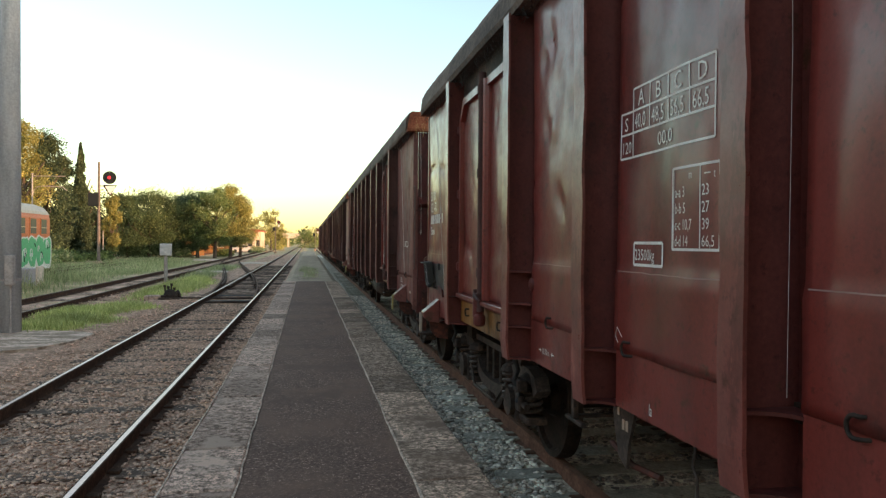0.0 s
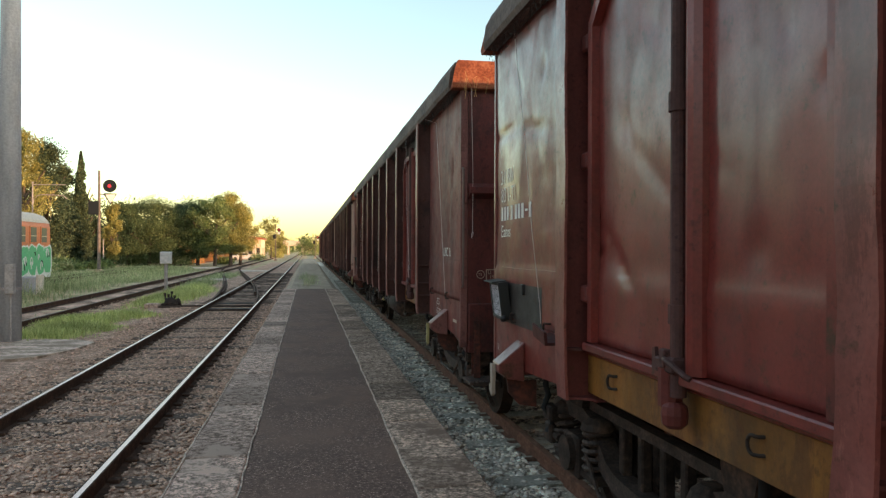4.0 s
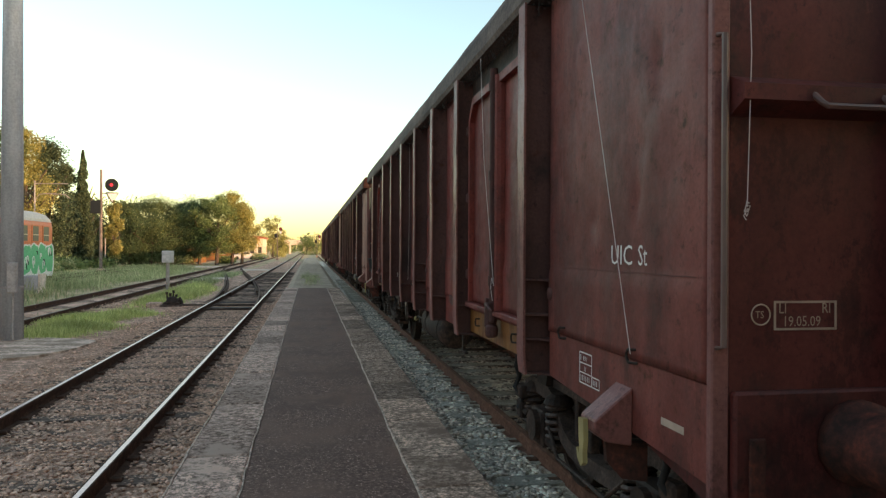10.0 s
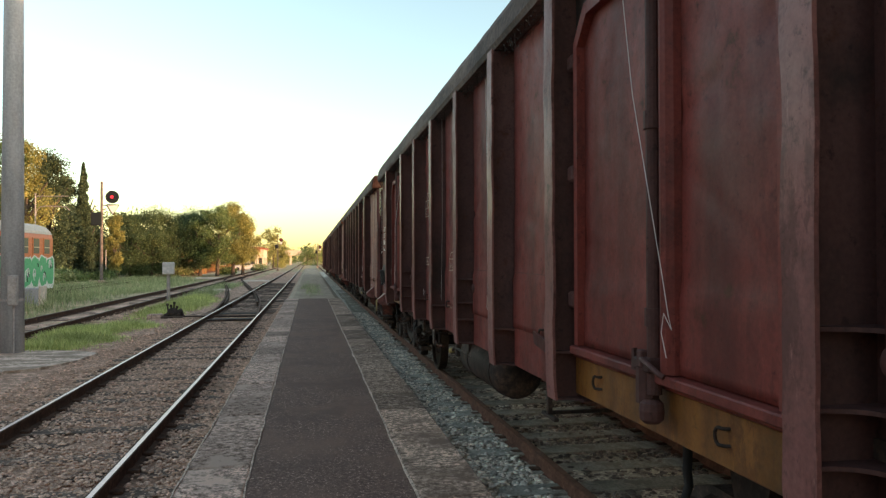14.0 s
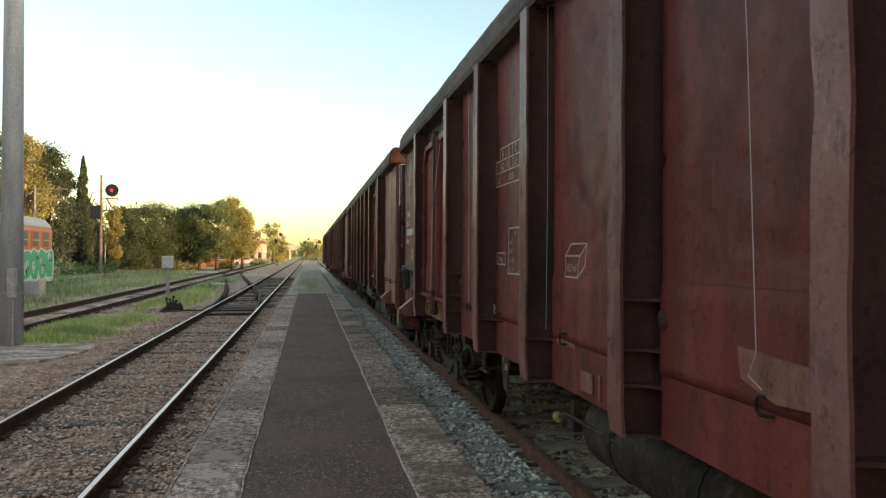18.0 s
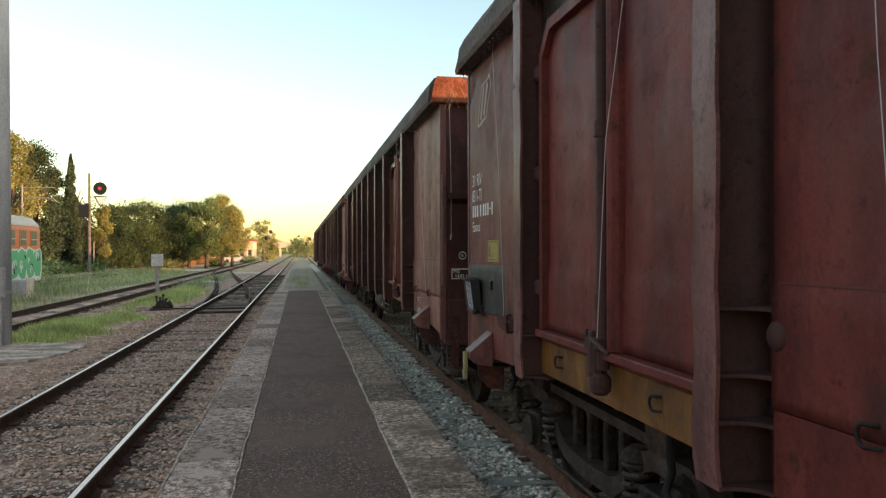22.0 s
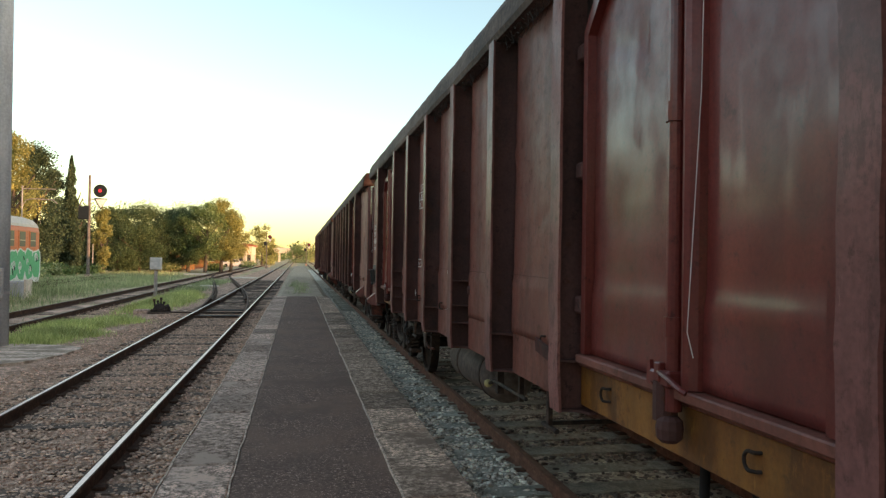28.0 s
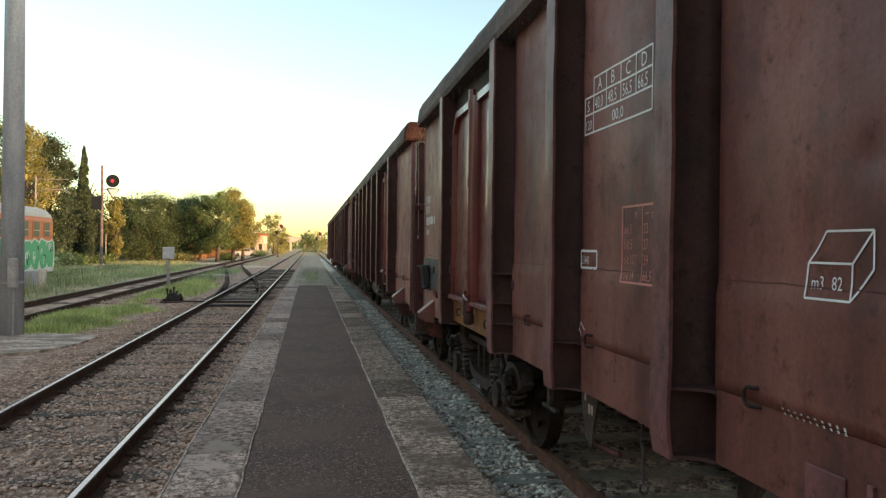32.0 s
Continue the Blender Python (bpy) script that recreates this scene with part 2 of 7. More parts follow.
CONCRETE_WORN = rough_surface("worn_brown_concrete", [(0.34, (0.140, 0.098, 0.072)), (0.47, (0.330, 0.235, 0.172)), (0.58, (0.560, 0.408, 0.300)), (0.68, (0.900, 0.700, 0.530))], 22.0, 0.95, 1.0, 0.015, 3.0, stain_scale=0.10, stain=(0.205, 0.141, 0.105), rnd=0.42, space="world", patch=(0.300, 0.218, 0.152), patch_scale=1.3)
ASPHALT = rough_surface("old_asphalt", [(0.36, (0.102, 0.067, 0.050)), (0.50, (0.179, 0.117, 0.091)), (0.66, (0.259, 0.170, 0.130)), (0.70, (0.781, 0.559, 0.441))], 48.0, 0.92, 0.7, 0.008, 3.0, stain=(0.217, 0.139, 0.103), stain_scale=0.02, patch=(0.144, 0.096, 0.074), patch_scale=0.8)
FAR_PAVE = rough_surface("dusty_platform", [(0.3, (0.240, 0.193, 0.139)), (0.5, (0.401, 0.332, 0.240)), (0.7, (0.542, 0.447, 0.329))], 1.5, 0.95, 0.5, 0.02, 9.0, stain=(0.34, 0.28, 0.20))
SLEEPER = rough_surface("concrete_sleeper", [(0.3, (0.225, 0.218, 0.175)), (0.5, (0.345, 0.335, 0.270)), (0.7, (0.470, 0.452, 0.365))], 5.0, 0.9, 0.5, 0.01, 8.0, rnd=0.25, patch=(0.137, 0.118, 0.086), patch_scale=3.0)
TIMBER = rough_surface("tarred_timber", [(0.3, (0.075, 0.055, 0.042)), (0.55, (0.150, 0.108, 0.081)), (0.75, (0.245, 0.180, 0.130))], 3.0, 0.9, 0.5, 0.01, 8.0, rnd=0.3, stretch=(0.6, 5, 5))
PAD = rough_surface("streaky_pad_concrete", [(0.36, (0.276, 0.202, 0.145)), (0.48, (0.460, 0.352, 0.264)), (0.60, (0.718, 0.572, 0.449))], 1.6, 0.95, 0.5, 0.01, 7.0, stretch=(0.5, 2.2, 1), patch=(0.239, 0.172, 0.119), patch_scale=1.1)
SPRING = rough_surface("dusty_spring_steel", [(0.3, (0.034, 0.027, 0.023)), (0.55, (0.070, 0.054, 0.045)), (0.75, (0.122, 0.096, 0.080))], 9.0, 0.6, 0.2)
STONE = rough_surface("ballast_stone", [(0.3, (0.372, 0.250, 0.180)), (0.5, (0.610, 0.430, 0.312)), (0.7, (0.880, 0.640, 0.488))], 18.0, 0.95, 0.4, 0.005, 5.0, rnd=0.45, island=True)
# Darker stones under the wagons: oil, plus the train's shade put into the colour.
STONE_OILY_SHADED = rough_surface("oily_shaded_ballast_stone", [(0.3, (0.117, 0.095, 0.078)), (0.5, (0.243, 0.199, 0.163)), (0.7, (0.468, 0.399, 0.328))], 18.0, 0.9, 0.4, 0.005, 5.0, rnd=0.65, island=True)
STONE_GREY = rough_surface("grey_ballast_stone", [(0.3, (0.395, 0.345, 0.280)), (0.5, (0.730, 0.655, 0.535)), (0.7, (0.980, 0.930, 0.790))], 18.0, 0.95, 0.4, 0.005, 5.0, rnd=0.65, island=True)
GROUND = rough_surface("gravelly_earth", [(0.32, (0.296, 0.191, 0.134)), (0.5, (0.547, 0.366, 0.263)), (0.68, (0.844, 0.604, 0.448))], 1.6, 0.97, 0.9, 0.03, 18.0, stain=(0.342, 0.239, 0.157))
BALLAST = rough_surface("ballast_bed", [(0.34, (0.330, 0.218, 0.152)), (0.5, (0.540, 0.360, 0.258)), (0.64, (0.840, 0.580, 0.428))], 8.0, 0.97, 1.0, 0.04, 5.0, stain=(0.435, 0.277, 0.188))
GREY_BED = rough_surface("grey_ballast_bed", [(0.34, (0.300, 0.262, 0.205)), (0.5, (0.640, 0.575, 0.455)), (0.64, (0.950, 0.905, 0.735))], 9.0, 0.97, 1.0, 0.04, 5.0, stain=(0.438, 0.396, 0.297))
FIELD = rough_surface("dry_grass_ground", [(0.3, (0.275, 0.253, 0.127)), (0.5, (0.451, 0.387, 0.215)), (0.7, (0.704, 0.562, 0.358))], 0.5, 0.97, 0.8, 0.05, 22.0, stain=(0.550, 0.421, 0.286))


def leaf_material(name, stops, trans=0.35):
    m, n, l, b = material(name)
    g = n.new("ShaderNodeNewGeometry")
    r = ramp_node(n, [(p, (c[0] * 1.12, c[1] * 1.12, c[2] * 1.22)) for p, c in stops])
    l.new(g.outputs["Random Per Island"], r.inputs[0])
    t = noise_node(n, l, 0.45, 3, 0.5)
    r2 = ramp_node(n, [(0.35, (0.65,) * 3), (0.65, (1.25,) * 3)])
    l.new(t.outputs[0], r2.inputs[0])
    c = mix_node(n, l, r.outputs[0], r2.outputs[0], 1.0, "MULTIPLY")
    l.new(c, b.inputs["Base Color"])
    b.inputs["Roughness"].default_value = 0.7
    b.inputs["Specular IOR Level"].default_value = 0.2
    tr = n.new("ShaderNodeBsdfTranslucent")
    l.new(c, tr.inputs["Color"])
    mx = n.new("ShaderNodeMixShader")
    mx.inputs[0].default_value = trans
    l.new(b.outputs[0], mx.inputs[1])
    l.new(tr.outputs[0], mx.inputs[2])
    l.new(mx.outputs[0], n["Material Output"].inputs["Surface"])
    return m


LEAF = leaf_material("green_leaves", [(0.0, (0.095, 0.140, 0.050)), (0.5, (0.158, 0.205, 0.075)), (1.0, (0.245, 0.275, 0.105))])
# Darker copy of the green leaves: the middle trees' shade put into the colour.
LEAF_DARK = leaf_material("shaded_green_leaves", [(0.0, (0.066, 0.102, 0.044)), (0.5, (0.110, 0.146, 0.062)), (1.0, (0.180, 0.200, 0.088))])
# Yellow leaves: golden evening sun on the crowns, put into the colour.
LEAF_YELLOW = leaf_material("sunlit_yellow_leaves", [(0.0, (0.180, 0.182, 0.058)), (0.5, (0.300, 0.270, 0.085)), (1.0, (0.450, 0.375, 0.130))])
NEEDLE = leaf_material("dark_needles", [(0.0, (0.040, 0.062, 0.037)), (0.5, (0.075, 0.103, 0.055)), (1.0, (0.144, 0.169, 0.086))])
GRASS = leaf_material("green_grass", [(0.0, (0.341, 0.365, 0.110)), (0.5, (0.531, 0.557, 0.182)), (1.0, (0.810, 0.765, 0.319))])
GRASS_DRY = leaf_material("dull_weeds", [(0.0, (0.185, 0.225, 0.095)), (0.5, (0.320, 0.355, 0.155)), (1.0, (0.560, 0.520, 0.275))])
BARK = rough_surface("bark", [(0.3, (0.05, 0.04, 0.032)), (0.7, (0.15, 0.12, 0.095))], 6.0, 0.95, 0.8, 0.02, 5.0, stretch=(3, 3, 0.5))
MAST = rough_surface("spun_concrete", [(0.3, (0.300, 0.322, 0.335)), (0.5, (0.375, 0.402, 0.418)), (0.7, (0.455, 0.486, 0.505))], 2.0, 0.9, 0.25, 0.01, 12.0, stretch=(3, 3, 0.4))
GALV = rough_surface("weathered_zinc", [(0.3, (0.268, 0.253, 0.240)), (0.7, (0.463, 0.437, 0.413))], 5.0, 0.55, 0.15, metal=0.4)
BOXGREY = plain("grey_cabinet_paint", (0.58, 0.58, 0.56), 0.5)
CAR_ORANGE = plain("orange_coach_paint", (0.70, 0.185, 0.065), 0.45)
WALL_DULL = plain("dull_brown_plaster", (0.21, 0.165, 0.13), 0.9)
PALE_SLAB = rough_surface("pale_slab", [(0.3, (0.52, 0.45, 0.37)), (0.7, (0.80, 0.72, 0.60))], 2.0, 0.9, 0.3)
CAR_CREAM = plain("cream_roof_paint", (0.62, 0.55, 0.45), 0.55)
CAR_GREEN = plain("green_spray_paint", (0.07, 0.46, 0.20), 0.5)
CAR_WHITE = plain("white_spray_paint", (0.72, 0.76, 0.72), 0.5)
WALL_CREAM = plain("cream_plaster", (0.62, 0.54, 0.42), 0.9)
WALL_OCHRE = paint("ochre_paint", (0.27, 0.110, 0.021), (0.15, 0.050, 0.014), (0.33, 0.15, 0.034), 0.5, rust=(0.13, 0.042, 0.014), streak=0.6, grime=0.75)
ROOF_TILE = plain("clay_tile", (0.34, 0.13, 0.07), 0.9)
WINDOW_DARK = plain("dark_window", (0.03, 0.03, 0.035), 0.3)
SIGNAL_RED = plain("red_lens", (0.85, 0.03, 0.06), 0.3, emit=0.3)
SIGN_WHITE = plain("white_sign_enamel", (0.80, 0.78, 0.74), 0.4)
POST_BROWN = rough_surface("brown_mast_paint", [(0.3, (0.100, 0.084, 0.074)), (0.7, (0.220, 0.190, 0.168))], 4.0, 0.7, 0.2)


# ---------------------------------------------------------------- mesh helpers
def as_mesh(name, bm, mat, smooth=False):
    me = bpy.data.meshes.new(name)
    bm.normal_update()
    bm.to_mesh(me)
    bm.free()
    for m in (mat if isinstance(mat, (list, tuple)) else [mat]):
        me.materials.append(m)
    if smooth:
        for p in me.polygons:
            p.use_smooth = True
    return me


def part(name, bm, mat, parent, label="", smooth=False, m=None):
    ob = new(name, as_mesh(name, bm, mat, smooth) if isinstance(bm, bmesh.types.BMesh) else bm)
    ob.parent = parent
    if m is not None:
        ob.matrix_basis = m
    return tagged(ob, label)


def box(bm, x0, x1, y0, y1, z0, z1, bevel=0.0):
    r = bmesh.ops.create_cube(bm, size=1.0, matrix=Matrix.Translation(((x0 + x1) / 2, (y0 + y1) / 2, (z0 + z1) / 2))
                              @ Matrix.Diagonal((abs(x1 - x0), abs(y1 - y0), abs(z1 - z0), 1)))
    if bevel:
        es = list({e for v in r["verts"] for e in v.link_edges})
        bmesh.ops.bevel(bm, geom=es, offset=bevel, segments=1, affect="EDGES")
    return bm


def boxes(*specs, bevel=0.0):
    bm = bmesh.new()
    for s in specs:
        box(bm, *s, bevel=bevel)
    return bm


def rod(bm, a, b, r, seg=10, r2=None):
    a, b = Vector(a), Vector(b)
    d = b - a
    m = Matrix.Translation((a + b) / 2) @ d.to_track_quat("Z", "Y").to_matrix().to_4x4()
    bmesh.ops.create_cone(bm, cap_ends=True, segments=seg, radius1=r, radius2=r if r2 is None else r2, depth=d.length, matrix=m)
    return bm


def tube(bm, pts, r, seg=6):
    """A round bar along a line of points."""
    pts = [Vector(p) for p in pts]
    rings = []
    for i, p in enumerate(pts):
        d = (pts[min(i + 1, len(pts) - 1)] - pts[max(i - 1, 0)]).normalized()
        up = Vector((0, 0, 1)) if abs(d.z) < 0.9 else Vector((1, 0, 0))
        u = d.cross(up).normalized()
        w = d.cross(u)
        rings.append([bm.verts.new(p + r * (math.cos(k * math.tau / seg) * u + math.sin(k * math.tau / seg) * w)) for k in range(seg)])
    for a, b in zip(rings, rings[1:]):
        for k in range(seg):
            bm.faces.new((a[k], a[(k + 1) % seg], b[(k + 1) % seg], b[k]))
    bm.faces.new(rings[0])
    bm.faces.new(rings[-1][::-1])
    return bm


def prism(bm, outline, axis, a, b):
    """Extrude a flat outline from a to b along an axis; the outline holds the other two coordinates in order."""
    def at(p, k):
        return {"x": (k, p[0], p[1]), "y": (p[0], k, p[1]), "z": (p[0], p[1], k)}[axis]
    lo = [bm.verts.new(at(p, a)) for p in outline]
    hi = [bm.verts.new(at(p, b)) for p in outline]
    bm.faces.new(lo)
    bm.faces.new(hi[::-1])
    for i in range(len(outline)):
        j = (i + 1) % len(outline)
        bm.faces.new((lo[i], hi[i], hi[j], lo[j]))
    bmesh.ops.recalc_face_normals(bm, faces=bm.faces)
    return bm


def lathe(bm, profile, seg, m=Matrix()):
    """Turn (radius, height) points about z."""
    rings = [[bm.verts.new(m @ Vector((r * math.cos(k * math.tau / seg), r * math.sin(k * math.tau / seg), z))) for k in range(seg)] for r, z in profile]
    for a, b in zip(rings, rings[1:]):
        for k in range(seg):
            bm.faces.new((a[k], a[(k + 1) % seg], b[(k + 1) % seg], b[k]))
    bm.faces.new(rings[0][::-1])
    bm.faces.new(rings[-1])
    bmesh.ops.recalc_face_normals(bm, faces=bm.faces)
    return bm


def mesh_from(name, verts, faces, mat):
    me = bpy.data.meshes.new(name)
    me.from_pydata([tuple(v) for v in verts], [], faces)
    for m in (mat if isinstance(mat, (list, tuple)) else [mat]):
        me.materials.append(m)
    return me


def empty(name, m=Matrix()):
    ob = new(name)
    ob.matrix_basis = m
    return ob


# ---------------------------------------------------------------- wagons
SX = 1.385            # half width over the side sheets
PX = 1.525            # half width over the posts
HL = 7.19             # from the middle to the far end of the body
NEAR = 0.09           # the end towards the platform stands this much further out
POSTS = (-5.346, -3.294, -1.979, -0.679, 0.679, 1.979, 3.294, 5.346)
PITCH = 15.74         # length over buffers
TRACK_X = 2.77        # centre of the wagons' track
FIRST = 1.364         # centre of the wagon beside the camera at the start
Z_SILL, Z_FOLD, Z_TOP, Z_RIM = 1.00, 1.255, 3.18, 3.465
EDGES = (-HL - NEAR + 0.028,) + POSTS + (HL - 0.028,)      # where the side panels meet


SKIN = {}


def dings(seed, count):
    """Knocks and creases in one wagon's sheets: (y, z, half length, half width, depth, turn), sorted into 0.5 m strips."""
    if seed not in SKIN:
        r = random.Random(seed)
        strips = {}
        for k in range(count):
            y, z = r.uniform(-HL, HL), r.uniform(1.7, 3.1)
            if (0.2 < y < 2.1 and z < 2.6) or (y > 6.2 and z < 2.45):      # the stencilled fields stay smooth
                continue
            if r.random() < 0.2:
                d = (y, z, r.uniform(0.15, 0.42), r.uniform(0.018, 0.030), r.uniform(-0.017, -0.008), r.uniform(-0.5, 0.9))
            else:
                d = (y, z, r.uniform(0.045, 0.11), r.uniform(0.028, 0.05), r.choice((-1, -1, 0.7)) * r.uniform(0.008, 0.021), r.uniform(0.7, 2.2))
            for q in range(int((y - 0.8 + 20) * 2), int((y + 0.8 + 20) * 2) + 1):
                strips.setdefault(q, []).append(d)
        SKIN[seed] = strips
    return SKIN[seed]


def dent(y, z, amp, seed):
    """How far the thin side sheet stands out of its plane."""
    a = noise.noise((y * 1.1, z * 0.55, seed)) * 0.9 + noise.noise((y * 3.6, z * 0.8, seed + 7)) * 0.5 + noise.noise((y * 5.5, z * 3.2, seed + 3)) * 0.30
    k = noise.noise((y * 2.2, z * 1.6, seed + 21))
    a += 1.6 * max(0.0, k - 0.35)
    out = amp * a + 0.010 * min(1.0, max(0.0, (1.63 - z) / 0.04))
    for dy, dz, u, v, deep, turn in dings(int(seed), int(amp * 11000)).get(int((y + 20) * 2), ()):
        c, s = math.cos(turn), math.sin(turn)
        p, q = (c * (y - dy) + s * (z - dz)) / u, (-s * (y - dy) + c * (z - dz)) / v
        e = p * p + q * q
        if e < 6:
            out += deep * math.exp(-e)
    return out


def sheet(y0, y1, z0, z1, x, amp, seed, hold=0.0):
    """A dented steel sheet of the near side, 5 mm thick, its rim held flat."""
    ny, nz = max(4, int((y1 - y0) / 0.036)), max(4, int((z1 - z0) / 0.04))
    bm = bmesh.new()
    layers = []
    for back in (0, 1):
        g = []
        for j in range(nz + 1):
            z = z0 + (z1 - z0) * j / nz
            row = []
            for i in range(ny + 1):
                y = y0 + (y1 - y0) * i / ny
                row.append(bm.verts.new((-x + back * 0.02 - (dent(y, z, amp, seed) if not back else 0), y, z)))
            g.append(row)
        layers.append(g)
    f, k = layers
    for j in range(nz):
        for i in range(ny):
            bm.faces.new((f[j][i + 1], f[j][i], f[j + 1][i], f[j + 1][i + 1]))
    rim = [(0, i) for i in range(ny)] + [(j, ny) for j in range(nz)] + [(nz, ny - i) for i in range(ny)] + [(nz - j, 0) for j in range(nz)]
    for a, b in zip(rim, rim[1:] + rim[:1]):
        bm.faces.new((f[a[0]][a[1]], f[b[0]][b[1]], k[b[0]][b[1]], k[a[0]][a[1]]))
    bm.faces.new([k[a][b] for a, b in rim])
    loose = [v for v in bm.verts if not v.link_faces]
    bmesh.ops.delete(bm, geom=loose, context="VERTS")
    bmesh.ops.recalc_face_normals(bm, faces=bm.faces)
    return bm


def post_mesh(seed, width=0.13):
    """A pressed post: a flange, bent here and there, on a web."""
    bm = bmesh.new()
    n = 32
    z0, z1 = 0.99, 3.19
    rows = []
    for j in range(n + 1):
        z = z0 + (z1 - z0) * j / n
        foot = 0.0
        if z < 1.10:
            foot = 0.012 * ((1.10 - z) / 0.11)
        w = 0.018 * noise.noise((seed, z * 2.2, 1.0)) + 0.008 * noise.noise((seed, z * 7, 2.0))
        e = 0.014 * noise.noise((seed + 5, z * 4.0, 3.0))
        x = -PX + foot - 0.004 * noise.noise((seed, z * 4, 9))
        rows.append([bm.verts.new(p) for p in ((x, -width / 2 + w, z), (x, width / 2 + w + e, z), (x + 0.014, width / 2 + w + e, z),
                                               (x + 0.014, 0.022, z), (-SX + 0.09, 0.022, z), (-SX + 0.09, -0.022, z), (x + 0.014, -0.022, z), (x + 0.014, -width / 2 + w, z))])
    for a, b in zip(rows, rows[1:]):
        for k in range(8):
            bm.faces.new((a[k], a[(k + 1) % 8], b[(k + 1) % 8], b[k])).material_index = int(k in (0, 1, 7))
    bm.faces.new(rows[0])
    bm.faces.new(rows[-1])
    bmesh.ops.recalc_face_normals(bm, faces=bm.faces)
    return bm


def gusset(z, d=1):
    """A flat plate between the flange and the sheet, its free edge hollowed."""
    bm = bmesh.new()
    pts = [(-PX + 0.012, 0.0), (-PX + 0.012, -0.06 * d)]
    for k in range(7):
        a = k / 6 * math.pi / 2
        pts.append((-SX - 0.004 - (PX - SX - 0.02) * (1 - math.sin(a)), (-0.065 - 0.09 * (1 - math.cos(a))) * d))
    pts += [(-SX + 0.074, -0.149), (-SX + 0.074, 0.0)]
    return prism(bm, pts, "z", z - 0.006, z + 0.006)


def c_hook():
    """A tarpaulin hook: a round bar bent to a C, its legs welded to the sheet."""
    bm = bmesh.new()
    pts = [(-SX + 0.002, -0.030, 0.029), (-SX - 0.020, -0.024, 0.029)]
    pts += [(-SX - 0.028, -0.004 + 0.030 * math.cos(a), 0.030 * math.sin(a)) for a in [radians(105 - 21 * k) for k in range(11)]]
    pts += [(-SX - 0.020, -0.024, -0.029), (-SX + 0.002, -0.030, -0.029)]
    return tube(bm, pts, 0.0065, 7)


def text_meshes(words):
    """Meshes of words in the built-in font, letters 1 m high, made in one go."""
    obs = []
    for w in words:
        cu = bpy.data.curves.new("words", "FONT")
        cu.body, cu.size, cu.resolution_u = w, 1.0, 2
        obs.append(new("words", cu))
    dg = bpy.context.evaluated_depsgraph_get()
    made = {w: bpy.data.meshes.new_from_object(o.evaluated_get(dg)) for w, o in zip(words, obs)}
    for o in obs:
        bpy.data.objects.remove(o)
    return made


WORDS = text_meshes(["A", "B", "C", "D", "S", "120", "40,0", "48,5", "56,5", "66,5", "00,0", "m", "t", "a-a 3", "b-b 5", "c-c 10,7", "d-d 14", "23", "27", "39",
                     "23500kg", "31 RIV", "83 I-TI", "Eanos", "UIC", "St", "10.70 m", "m3", "82", "82,5", "REV", "LI", "MIS", "RI", "14.01.14", "19.05.09", "TS", "la", "23640", "U", "12.12", "23960kg"])


